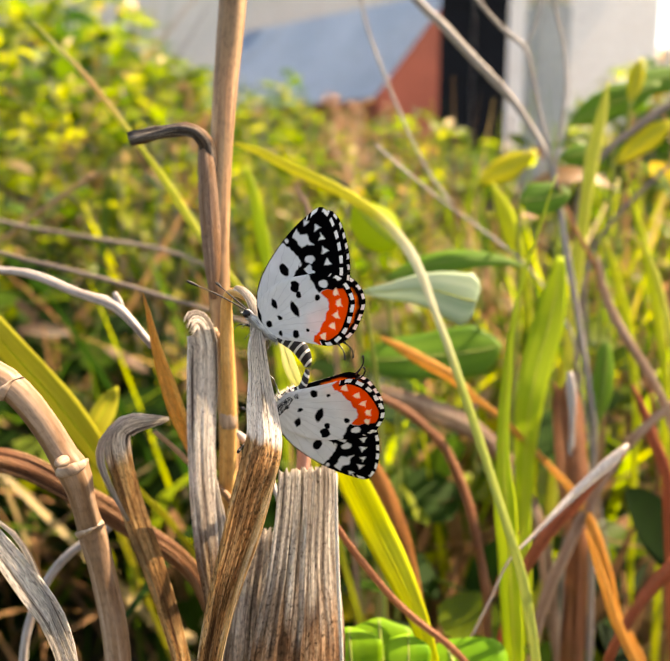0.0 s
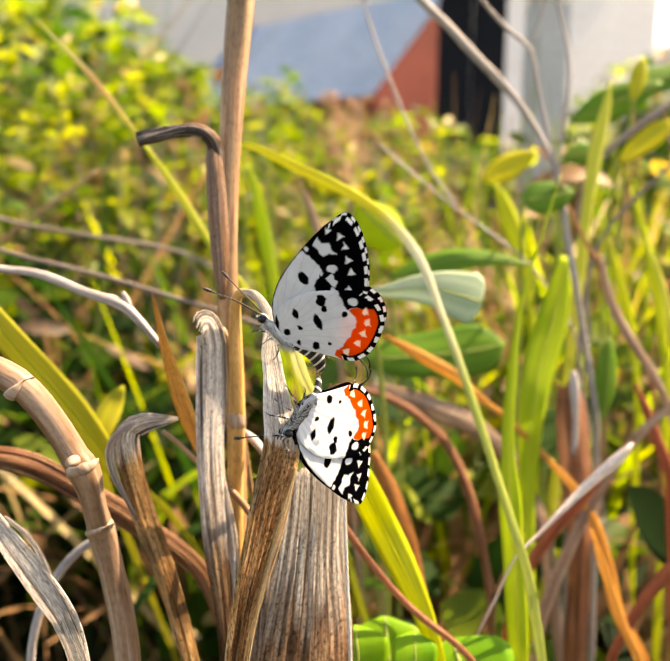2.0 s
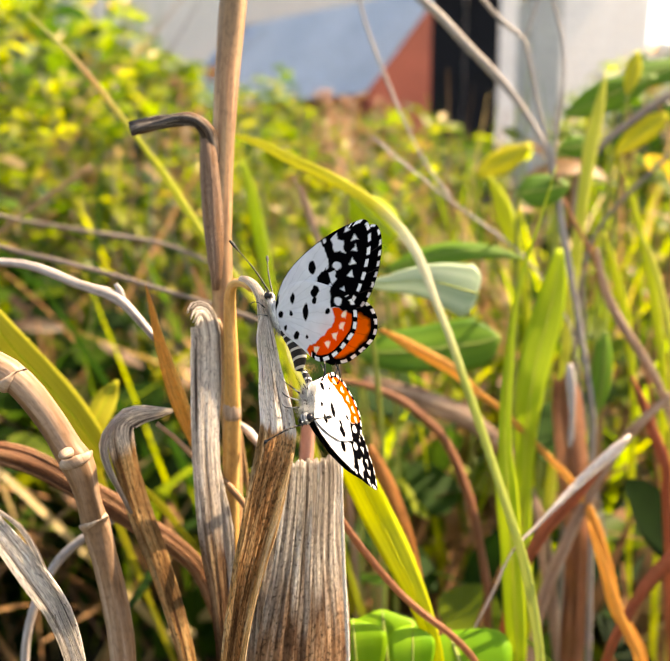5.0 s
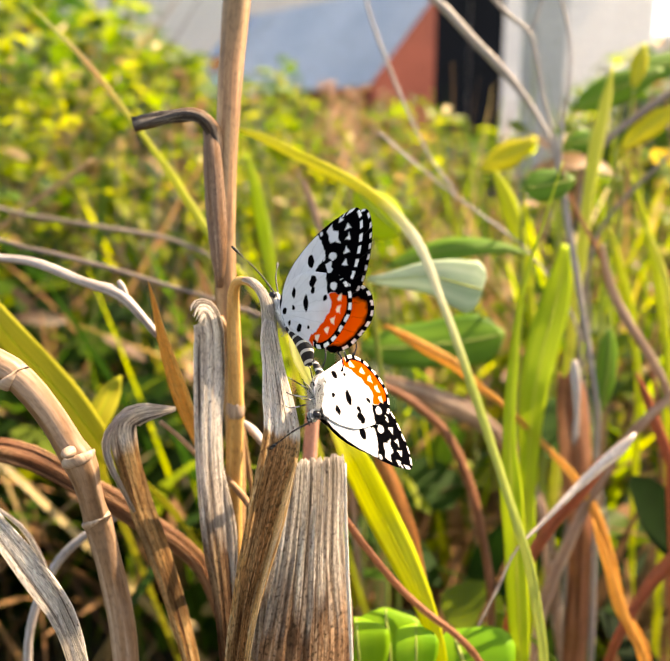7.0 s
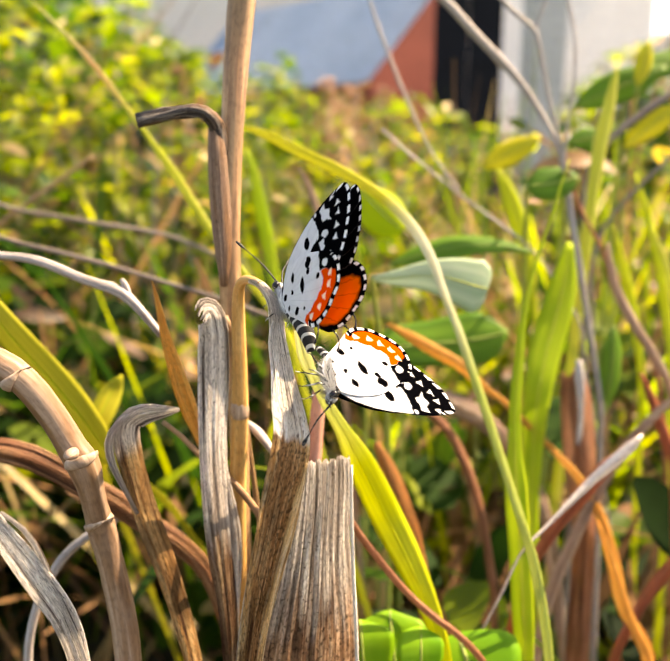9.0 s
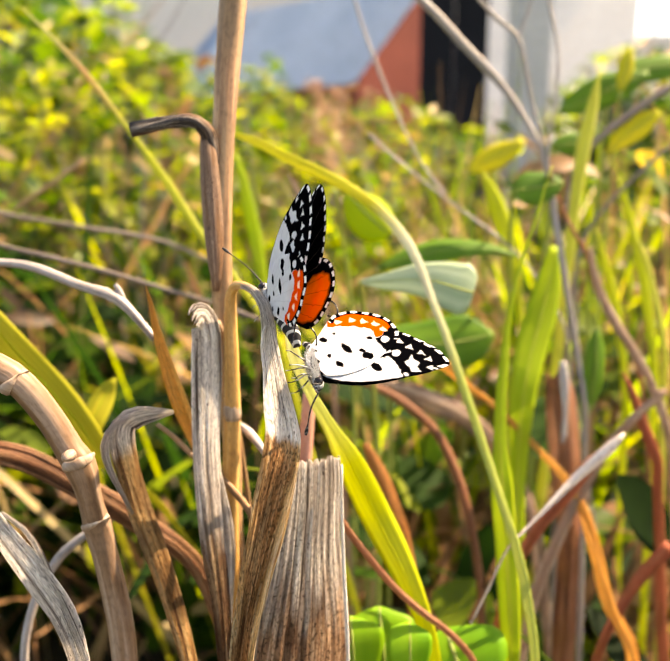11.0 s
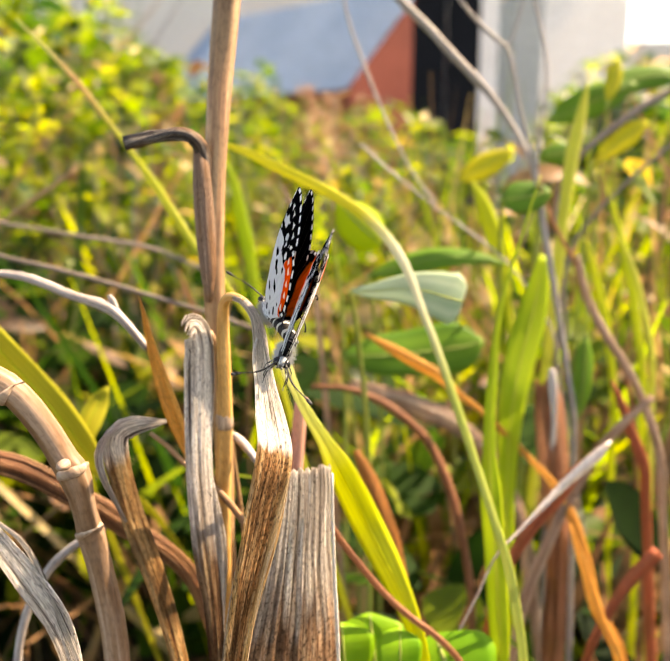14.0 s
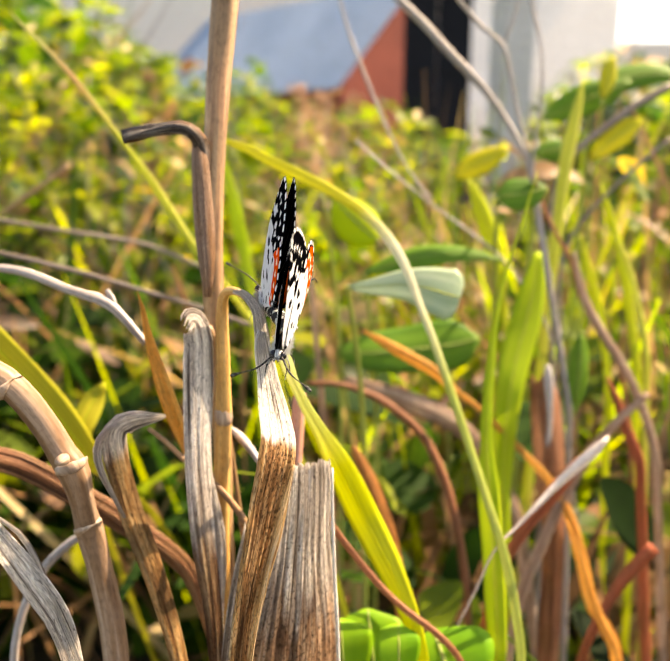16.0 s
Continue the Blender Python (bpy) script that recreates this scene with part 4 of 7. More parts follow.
tube("straw", "pale bleached stem tip", "stem", "greytwig", [(60.0, 199.7, 246.7, 1.30), (60.2, 199.0, 243.5, 2.41), (60.4, 198.2, 239.8, 2.22), (60.6, 197.2, 235.0, 1.48), (60.8, 197.3, 225.6, 1.48), (61.1, 197.4, 211.5, 1.48), (61.5, 197.5, 188.0, 1.48), (62.3, 197.9, 141.0, 1.48), (63.6, 198.4, 70.5, 1.48), (64.9, 198.9, -3.0, 1.48)], sides=8)
bare_shrub = tagged(new("bare_shrub"), "leafless grey-brown shrub with thin forking twigs", "shrub")
tube("stem", "", "", "palebranch", [(18.0, 250.3, 352.1, 2.22), (24.2, 248.7, 344.2, 2.39), (31.6, 247.2, 337.3, 2.39), (39.1, 245.5, 329.3, 2.39), (45.9, 244.0, 322.4, 2.39), (51.4, 242.7, 316.4, 2.04), (57.0, 241.1, 308.5, 1.71), (60.7, 236.9, 300.7, 1.52), (63.1, 233.8, 291.7, 1.84), (64.3, 228.9, 280.0, 1.83), (66.4, 226.4, 268.3, 1.83), (68.4, 223.9, 256.5, 1.67), (70.8, 220.8, 242.3, 1.67), (73.0, 217.3, 225.8, 1.67), (73.5, 217.4, 216.8, 1.67), (74.2, 217.5, 203.3, 1.67), (75.4, 217.7, 180.7, 1.67), (77.7, 218.1, 135.5, 1.67), (81.3, 218.6, 67.8, 1.67), (84.8, 219.2, -3.0, 1.67)], bare_shrub, sides=8, rough=0.1)
tube("twig", "", "", "palebranch", [(35.7, 243.7, 349.5, 1.00), (41.7, 242.0, 341.9, 1.11), (47.7, 240.7, 335.4, 1.22), (53.5, 239.6, 330.5, 1.33), (55.7, 237.9, 322.5, 1.22), (57.6, 235.9, 313.0, 1.11), (60.4, 233.6, 302.4, 1.11), (62.2, 231.4, 291.8, 1.11)], bare_shrub, sides=8, rough=0.1)
tube("twig", "", "", "palebranch", [(60.3, 243.7, 349.6, 0.78), (62.4, 241.7, 340.1, 0.89), (64.6, 239.6, 330.7, 0.89), (65.1, 237.4, 320.1, 0.89), (63.8, 235.1, 309.5, 0.89), (62.4, 233.1, 300.1, 0.89), (62.2, 231.4, 291.8, 0.89)], bare_shrub, sides=8, rough=0.1)
tube("twig", "", "", "palebranch", [(60.7, 249.8, 349.6, 0.68), (58.3, 246.5, 339.8, 0.79), (54.8, 243.4, 331.2, 0.79)], bare_shrub, sides=8, rough=0.1)
tube("twig", "", "", "palebranch", [(6.8, 269.0, 353.5, 0.73), (9.9, 266.3, 340.4, 0.86), (13.8, 263.9, 329.4, 0.98), (18.8, 261.3, 317.0, 0.98), (24.1, 258.8, 305.3, 0.86), (29.4, 256.7, 295.5, 0.86), (35.9, 248.6, 286.1, 0.84)], bare_shrub, sides=8, rough=0.1)
tube("twig", "", "", "palebranch", [(12.2, 246.2, 303.8, 0.93), (18.5, 245.0, 298.2, 0.93), (25.5, 243.8, 292.6, 0.82), (35.0, 242.2, 285.2, 0.82), (43.9, 240.9, 279.0, 0.82), (50.2, 233.7, 274.1, 0.80), (56.4, 232.6, 268.6, 0.68), (62.6, 230.8, 260.2, 0.68), (68.8, 228.5, 249.3, 0.68), (71.0, 228.7, 239.3, 0.68), (74.3, 229.0, 224.4, 0.68), (79.9, 229.5, 199.4, 0.68), (91.1, 230.6, 149.6, 0.68), (107.8, 232.3, 74.8, 0.68), (124.5, 233.9, -3.0, 0.68)], bare_shrub, sides=8, rough=0.1)
reed("withered_weed", "reddish brown leaning stem", "stem", "reddry", [(-2.6, 196.5, 243.1, 1.28), (6.1, 196.4, 242.6, 1.50), (13.6, 195.8, 240.0, 1.82), (21.1, 194.8, 235.2, 2.25), (27.1, 193.6, 229.4, 2.46), (31.4, 191.8, 221.0, 2.46), (34.6, 189.7, 211.5, 2.35), (36.8, 187.5, 201.0, 2.14), (38.4, 185.0, 189.4, 2.14), (38.8, 185.1, 181.8, 2.14), (39.5, 185.2, 170.4, 2.14), (40.7, 185.3, 151.5, 2.14), (42.9, 185.7, 113.6, 2.14), (46.3, 186.1, 56.8, 2.14), (49.7, 186.6, -3.0, 2.14)], cup=0.35, ridge=0.05, cols=9)
reed("dead_reed", "pale brown dead reed leaf among weeds", "grass blade", "tanblade", [(8.0, 219.7, 237.0, 2.31), (17.6, 219.1, 234.1, 4.82), (28.4, 218.2, 230.0, 6.36), (38.1, 217.3, 225.8, 5.78), (45.3, 216.1, 219.9, 4.82), (52.5, 213.8, 209.3, 4.24), (58.6, 210.8, 195.2, 3.85), (60.0, 210.9, 187.4, 3.85), (62.2, 211.2, 175.7, 3.85), (65.9, 211.5, 156.2, 3.85), (73.2, 212.2, 117.1, 3.85), (84.2, 213.2, 58.6, 3.85), (95.2, 214.3, -3.0, 3.85)], cup=0.2, cols=7)
reed("dead_reed", "orange-brown dead reed leaf among weeds", "grass blade", "orangebrown", [(7.4, 170.4, 235.9, 1.33), (9.9, 169.2, 230.3, 3.42), (12.8, 167.6, 222.8, 4.18), (15.6, 165.8, 214.5, 4.18), (17.5, 164.1, 206.1, 3.80), (19.1, 161.7, 194.9, 3.42), (19.6, 161.7, 187.1, 3.42), (20.4, 161.8, 175.4, 3.42), (21.6, 162.0, 155.9, 3.42), (24.1, 162.3, 117.0, 3.42), (27.8, 162.8, 58.5, 3.42), (31.4, 163.3, -3.0, 3.42)], cup=0.25, cols=7)
tube("straw", "thin brown dead stem", "stem", "reddry", [(-1.0, 125.2, 242.4, 0.97), (1.9, 125.3, 237.3, 1.22), (5.5, 125.4, 232.2, 1.23), (9.9, 125.5, 226.6, 1.24), (14.4, 125.7, 222.0, 1.25), (19.0, 126.1, 218.0, 1.26), (24.8, 128.1, 210.0, 1.29), (27.4, 129.6, 201.6, 1.29), (31.2, 131.8, 189.0, 1.29), (37.6, 135.5, 168.0, 1.29), (50.3, 142.8, 126.0, 1.29), (69.4, 153.9, 63.0, 1.29), (88.5, 165.0, -3.0, 1.29)], sides=8, rough=0.1)
tube("reed_shoot", "pinkish brown stem behind the dry leaf", "stem", "pinkstem", [(-4.5, 132.6, 260.1, 2.19), (-4.9, 131.8, 256.2, 2.48), (-5.2, 130.8, 251.5, 2.48), (-5.5, 129.7, 246.5, 2.48), (-5.7, 128.5, 240.8, 2.48), (-5.9, 128.6, 231.2, 2.48), (-6.1, 128.7, 216.8, 2.48), (-6.5, 128.9, 192.7, 2.48), (-7.3, 129.2, 144.5, 2.48), (-8.5, 129.8, 72.3, 2.48), (-9.7, 130.3, -3.0, 2.48)], sides=10, rough=0.06)
tube("straw", "short grey broken twig", "twig", "greytwig", [(-16.2, 125.7, 256.4, 0.71), (-14.3, 123.1, 255.8, 1.51), (-12.3, 120.4, 254.5, 1.26), (-10.6, 118.7, 252.5, 1.02), (-7.0, 115.9, 242.4, 1.02), (-1.6, 111.8, 227.2, 1.02), (7.4, 104.9, 202.0, 1.02), (25.4, 91.0, 151.5, 1.02), (52.4, 70.2, 75.7, 1.02), (79.5, 49.4, -3.0, 1.02)], sides=8, rough=0.1)
tube("straw", "thin tan stem among the weeds", "stem", "straw", [(-29.0, 123.4, 257.2, 0.70), (-26.3, 123.0, 255.1, 0.81), (-23.2, 122.3, 252.1, 0.93), (-19.2, 120.6, 249.6, 1.04), (-15.9, 119.8, 246.3, 1.15), (-13.1, 119.0, 242.3, 1.15), (-10.3, 119.3, 232.6, 1.15), (-6.0, 119.8, 218.1, 1.15), (1.1, 120.5, 193.8, 1.15), (15.2, 122.0, 145.4, 1.15), (36.5, 124.3, 72.7, 1.15), (57.8, 126.6, -3.0, 1.15)], sides=8, rough=0.06)
tube("straw", "thin tan stem among the weeds", "stem", "straw", [(-18.9, 123.3, 274.0, 1.02), (-18.1, 124.0, 271.8, 1.14), (-17.7, 125.8, 268.5, 0.93), (-16.9, 128.5, 257.8, 0.93), (-15.7, 132.6, 241.7, 0.93), (-13.7, 139.4, 214.8, 0.93), (-9.6, 152.9, 161.1, 0.93), (-3.5, 173.3, 80.6, 0.93), (2.6, 193.7, -3.0, 0.93)], sides=8, rough=0.06)
reed("slanting_reed", "thin blade shading from orange to green", "grass blade", "slant", [(-76.4, 215.8, 333.8, 0.34), (-70.5, 214.5, 328.0, 0.86), (-64.6, 213.3, 322.2, 1.21), (-59.2, 211.9, 315.9, 1.38), (-53.8, 210.5, 309.0, 1.21), (-47.3, 206.4, 301.1, 1.36), (-41.5, 202.4, 293.9, 1.86), (-36.3, 198.4, 286.8, 2.00), (-31.2, 194.5, 279.9, 1.81), (-24.7, 190.4, 272.3, 1.62), (-18.4, 186.4, 264.8, 1.60), (-12.2, 181.0, 256.8, 1.58), (-9.2, 180.0, 246.5, 1.58), (-4.9, 178.4, 231.1, 1.58), (2.4, 175.9, 205.4, 1.58), (17.0, 170.8, 154.1, 1.58), (38.9, 163.1, 77.0, 1.58), (60.8, 155.5, -3.0, 1.58)], cup=0.11, cols=5)
tube("straw", "fallen thin tan straw", "stem", "straw", [(-78.7, 268.9, 295.3, 1.19), (-91.2, 267.0, 286.4, 1.42), (-101.0, 265.6, 279.6, 1.19), (-140.0, 262.0, 250.0, 1.10), (-230.0, 250.0, 150.0, 1.10), (-330.0, 240.0, -3.0, 1.10)], sides=6)
tube("straw", "long lying brown straw", "stem", "browntwig", [(-33.5, 238.3, 266.6, 1.27), (-48.7, 239.6, 272.8, 1.27), (-70.2, 240.4, 276.5, 1.39), (-89.3, 241.0, 279.6, 1.39), (-132.4, 242.0, 283.9, 1.27), (-139.5, 243.8, 272.6, 1.27), (-150.3, 246.5, 255.5, 1.27), (-168.2, 251.1, 227.1, 1.27), (-204.1, 260.3, 170.3, 1.27), (-257.9, 274.1, 85.2, 1.27), (-311.7, 287.8, -3.0, 1.27)], sides=6, rough=0.1)
tube("straw", "long lying brown straw", "stem", "browntwig", [(-14.6, 187.7, 259.4, 1.12), (-26.8, 188.6, 263.8, 1.22), (-38.9, 189.3, 267.3, 1.22), (-56.2, 190.4, 272.3, 1.32), (-71.4, 191.2, 276.0, 1.22), (-105.9, 192.1, 280.2, 1.01), (-112.9, 194.0, 269.0, 1.01), (-123.5, 196.8, 252.2, 1.01), (-141.1, 201.4, 224.1, 1.01), (-176.3, 210.8, 168.1, 1.01), (-229.1, 224.8, 84.1, 1.01), (-281.9, 238.8, -3.0, 1.01)], sides=6, rough=0.1)
reed("orange_reed", "rust-orange blade among the weeds", "grass blade", "rustdry", [(76.7, 165.4, 212.6, 3.43), (71.0, 164.3, 207.0, 3.20), (66.2, 162.9, 200.5, 2.51), (61.5, 161.1, 192.2, 2.28), (59.7, 161.3, 184.5, 2.28), (57.2, 161.5, 172.9, 2.28), (52.9, 161.9, 153.7, 2.28), (44.3, 162.8, 115.3, 2.28), (31.4, 164.0, 57.6, 2.28), (18.5, 165.3, -3.0, 2.28)], cup=0.2, cols=7)
reed("yellow_reed", "yellow-orange dying blade among the weeds", "grass blade", "orangedry", [(52.2, 155.7, 224.5, 0.53), (54.3, 154.4, 218.4, 1.81), (56.3, 153.1, 212.4, 2.13), (59.1, 151.5, 204.5, 2.35), (62.7, 149.8, 196.7, 2.13), (63.8, 149.9, 188.9, 2.13), (65.5, 150.1, 177.1, 2.13), (68.3, 150.3, 157.4, 2.13), (74.0, 150.9, 118.0, 2.13), (82.4, 151.7, 59.0, 2.13), (90.9, 152.5, -3.0, 2.13)], cup=0.2, cols=7)
reed("dead_reed", "mauve-brown dead reed leaf leaning over", "grass blade", "tanblade", [(85.8, 195.8, 240.0, 2.07), (78.3, 194.5, 233.6, 2.27), (70.7, 192.7, 225.2, 2.38), (64.3, 190.4, 214.7, 2.59), (57.8, 187.7, 202.0, 2.80), (52.4, 185.0, 189.4, 2.80), (49.2, 181.9, 174.6, 2.59), (48.4, 182.0, 167.6, 2.59), (47.3, 182.1, 157.1, 2.59), (45.3, 182.3, 139.7, 2.59), (41.5, 182.7, 104.8, 2.59), (35.7, 183.2, 52.4, 2.59), (30.0, 183.8, -3.0, 2.59)], cup=0.2, cols=7)
reed("dead_reed", "mauve-brown dead reed leaf leaning over", "grass blade", "tanblade", [(70.3, 215.4, 274.4, 0.91), (72.6, 213.0, 263.2, 2.37), (77.7, 210.9, 253.2, 2.92), (82.9, 209.2, 245.4, 2.74), (88.6, 206.8, 234.2, 2.74), (93.1, 203.5, 218.6, 2.74), (94.3, 203.6, 209.8, 2.74), (96.1, 203.8, 196.7, 2.74), (99.0, 204.1, 174.9, 2.74), (104.9, 204.6, 131.2, 2.74), (113.7, 205.5, 65.6, 2.74), (122.5, 206.3, -3.0, 2.74)], cup=0.2, cols=7)
leafy("broadleaf_weed", "drooping oval green leaf on a thin stem", "weed", "midleaf", [(76.4, 222.5, 250.0, 0.96), (76.1, 221.6, 245.9, 6.26), (75.7, 220.1, 238.8, 7.23), (74.7, 218.6, 231.7, 5.30), (74.0, 217.3, 225.8, 0.72)], [(76.4, 222.5, 250.0, 1.10), (80.4, 236.5, 225.0, 1.30), (84.4, 252.5, 125.0, 1.60), (86.4, 260.5, -3.0, 2.00)], cup=0.07, fold=1.2, cols=7, face=(0.35, -0.85, 0.5))
leafy("broadleaf_weed", "rounded deep green leaf on a thin stem", "weed", "midleaf", [(51.9, 230.6, 288.3, 1.20), (54.9, 230.7, 288.5, 9.15), (59.8, 230.8, 289.2, 10.36), (64.0, 231.0, 290.1, 7.23), (66.4, 231.1, 290.6, 1.20)], [(51.9, 230.6, 288.3, 1.10), (55.9, 244.6, 263.3, 1.30), (59.9, 260.6, 144.1, 1.60), (61.9, 268.6, -3.0, 2.00)], cup=0.07, fold=1.2, cols=7, face=(0.35, -0.85, 0.5))
reed("green_reed", "thin upright blade tip", "grass blade", "yellowblade", [(81.2, 250.2, 322.4, 0.51), (79.1, 248.0, 312.5, 3.04), (76.8, 245.9, 302.6, 4.06), (75.1, 243.8, 292.6, 3.80), (73.6, 241.4, 281.5, 3.30), (71.8, 238.3, 266.6, 3.30), (71.3, 238.4, 255.9, 3.30), (70.6, 238.5, 239.9, 3.30), (69.4, 238.7, 213.3, 3.30), (67.1, 239.1, 160.0, 3.30), (63.5, 239.7, 80.0, 3.30), (60.0, 240.4, -3.0, 3.30)], cup=0.11, cols=5)
bent = tagged(new("bent_reed_stem"), "glossy orange-brown reed stem bent over at its top", "reed")
tube("stem", "", "", "orangestem", [(-11.9, 107.5, 281.6, 1.12), (-13.3, 111.2, 281.6, 1.15), (-14.9, 114.8, 281.1, 1.31), (-16.0, 118.1, 279.3, 1.60), (-16.4, 119.9, 276.1, 1.88), (-16.4, 119.9, 271.0, 2.16), (-16.4, 119.9, 265.7, 2.31), (-16.5, 119.9, 260.3, 2.59), (-16.9, 121.0, 254.4, 2.64), (-17.3, 121.8, 247.6, 2.69), (-17.6, 122.4, 239.3, 2.74), (-17.8, 123.5, 229.7, 2.74), (-18.0, 125.1, 215.4, 2.74), (-18.4, 127.8, 191.5, 2.74), (-19.2, 133.2, 143.6, 2.74), (-20.4, 141.4, 71.8, 2.74), (-21.6, 149.5, -3.0, 2.74)], bent, sides=14, rough=0.04)
tube("node_ring", "", "", "collar", [(-16.5, 119.9, 259.1, 2.53), (-16.5, 119.9, 260.0, 2.85), (-16.5, 119.9, 260.8, 2.79), (-16.5, 119.9, 261.6, 2.53)], bent, sides=14, rough=0.06, step=0.5)
ribbon("rim", "", "", "palerim", [(0.2, 110.7, 255.3, 0.37), (0.2, 109.8, 250.8, 0.43), (0.3, 108.7, 245.9, 0.50), (0.5, 107.4, 239.9, 0.50), (0.8, 105.6, 234.1, 0.56), (1.0, 104.5, 228.9, 0.56), (1.2, 103.0, 222.0, 0.56)], broken_dry_reed, cup=0.3, cols=5)
leafy("broadleaf_weed", "round bright green lobed leaf on a thin stem", "weed", "glossleaf", [(3.1, 124.8, 208.3, 5.07), (3.0, 125.8, 212.6, 10.15), (2.7, 126.7, 216.1, 10.96), (2.6, 128.3, 218.0, 8.46), (2.6, 129.7, 218.5, 1.20)], [(5.0, 123.3, 210.7, 1.10), (9.0, 137.3, 185.7, 1.30), (13.0, 153.3, 105.3, 1.60), (15.0, 161.3, -3.0, 2.00)], cup=0.03, cols=11, face=(0,-0.6,0.8))
leafy("broadleaf_weed", "round bright green lobed leaf on a thin stem", "weed", "glossleaf", [(8.9, 129.0, 205.1, 7.00), (8.7, 130.2, 210.3, 13.09), (8.4, 132.1, 213.3, 14.96), (8.2, 133.9, 215.6, 11.52), (8.2, 135.4, 216.8, 1.25)], [(10.8, 127.6, 207.6, 1.10), (14.8, 141.6, 182.6, 1.30), (18.8, 157.6, 103.8, 1.60), (20.8, 165.6, -3.0, 2.00)], cup=0.03, cols=11, face=(0,-0.6,0.8))
leafy("broadleaf_weed", "round bright green lobed leaf on a thin stem", "weed", "glossleaf", [(12.5, 121.6, 210.7, 3.30), (12.5, 122.4, 214.2, 7.02), (12.5, 123.2, 217.3, 7.88), (12.6, 124.8, 219.0, 6.29), (12.7, 126.1, 219.5, 0.95)], [(14.4, 120.1, 213.0, 1.10), (18.4, 134.1, 188.0, 1.30), (22.4, 150.1, 106.5, 1.60), (24.4, 158.1, -3.0, 2.00)], cup=0.04, cols=11, face=(0.2,-0.6,0.8))
leafy("broadleaf_weed", "round bright green lobed leaf on a thin stem", "weed", "glossleaf", [(23.0, 128.5, 203.7, 10.50), (22.2, 129.6, 208.1, 17.42), (21.5, 131.3, 210.4, 18.49), (20.8, 132.9, 211.9, 13.30), (20.3, 134.4, 212.8, 1.25)], [(24.8, 127.3, 206.1, 1.10), (28.8, 141.3, 181.1, 1.30), (32.8, 157.3, 103.1, 1.60), (34.8, 165.3, -3.0, 2.00)], cup=0.03, cols=11, face=(-0.2,-0.6,0.8))
reed("yellow_reed", "short yellow-green upright grass leaf", "grass blade", "limeblade", [(53.7, 280.4, 291.5, 0.88), (57.2, 278.7, 283.7, 5.47), (60.4, 276.7, 274.4, 6.35), (63.9, 274.3, 263.0, 3.72), (66.2, 271.0, 247.3, 2.41), (68.0, 267.3, 230.2, 2.19), (68.4, 267.4, 221.0, 2.19), (69.0, 267.5, 207.2, 2.19), (70.0, 267.7, 184.2, 2.19), (72.0, 268.1, 138.1, 2.19), (75.0, 268.6, 69.1, 2.19), (78.0, 269.2, -3.0, 2.19)], cup=0.08, cols=5)
leafy("broadleaf_weed", "yellow rounded leaf on a thin stem", "weed", "yellowleaf", [(55.4, 317.0, 290.4, 1.32), (60.3, 317.6, 293.3, 7.25), (66.9, 318.3, 296.5, 9.89), (72.7, 318.9, 299.8, 6.59), (77.6, 319.5, 302.4, 0.99)], [(55.4, 317.0, 290.4, 1.10), (59.4, 331.0, 265.4, 1.30), (63.4, 347.0, 145.2, 1.60), (65.4, 355.0, -3.0, 2.00)], cup=0.07, fold=1.2, cols=7, face=(0.35, -0.85, 0.5))
leafy("broadleaf_weed", "large dark green leaf on a thin stem", "weed", "midleaf", [(83.1, 297.0, 312.0, 1.22), (89.9, 297.7, 315.3, 9.13), (98.3, 298.5, 319.0, 12.78), (107.4, 299.3, 322.7, 9.74), (115.8, 300.0, 326.0, 1.22)], [(83.1, 297.0, 312.0, 1.10), (87.1, 311.0, 287.0, 1.30), (91.1, 327.0, 156.0, 1.60), (93.1, 335.0, -3.0, 2.00)], cup=0.07, fold=1.2, cols=7, face=(0.35, -0.85, 0.5))
leafy("broadleaf_weed", "large blue-green leaf on a thin stem", "weed", "midleaf", [(105.6, 311.5, 322.6, 1.27), (113.5, 312.4, 326.5, 8.56), (123.0, 312.9, 328.8, 10.46), (132.5, 313.0, 329.6, 7.93), (142.0, 312.7, 328.0, 1.27)], [(105.6, 311.5, 322.6, 1.10), (109.6, 325.5, 297.6, 1.30), (113.6, 341.5, 161.3, 1.60), (115.6, 349.5, -3.0, 2.00)], cup=0.07, fold=1.2, cols=7, face=(0.35, -0.85, 0.5))
leafy("broadleaf_weed", "bright yellow-green leaf on a thin stem", "weed", "yellowleaf", [(100.8, 286.2, 318.6, 1.17), (101.8, 287.1, 322.9, 5.83), (103.2, 288.1, 327.9, 6.71), (104.7, 289.3, 333.6, 0.87)], [(100.8, 286.2, 318.6, 1.10), (104.8, 300.2, 293.6, 1.30), (108.8, 316.2, 159.3, 1.60), (110.8, 324.2, -3.0, 2.00)], cup=0.07, fold=1.2, cols=7, face=(0.35, -0.85, 0.5))
leafy("broadleaf_weed", "bright yellow-green leaf on a thin stem", "weed", "yellowleaf", [(91.5, 269.5, 298.0, 0.84), (97.1, 270.5, 302.8, 6.42), (103.4, 271.5, 307.6, 8.09), (109.6, 272.4, 311.7, 1.39)], [(91.5, 269.5, 298.0, 1.10), (95.5, 283.5, 273.0, 1.30), (99.5, 299.5, 149.0, 1.60), (101.5, 307.5, -3.0, 2.00)], cup=0.07, fold=1.2, cols=7, face=(0.35, -0.85, 0.5))
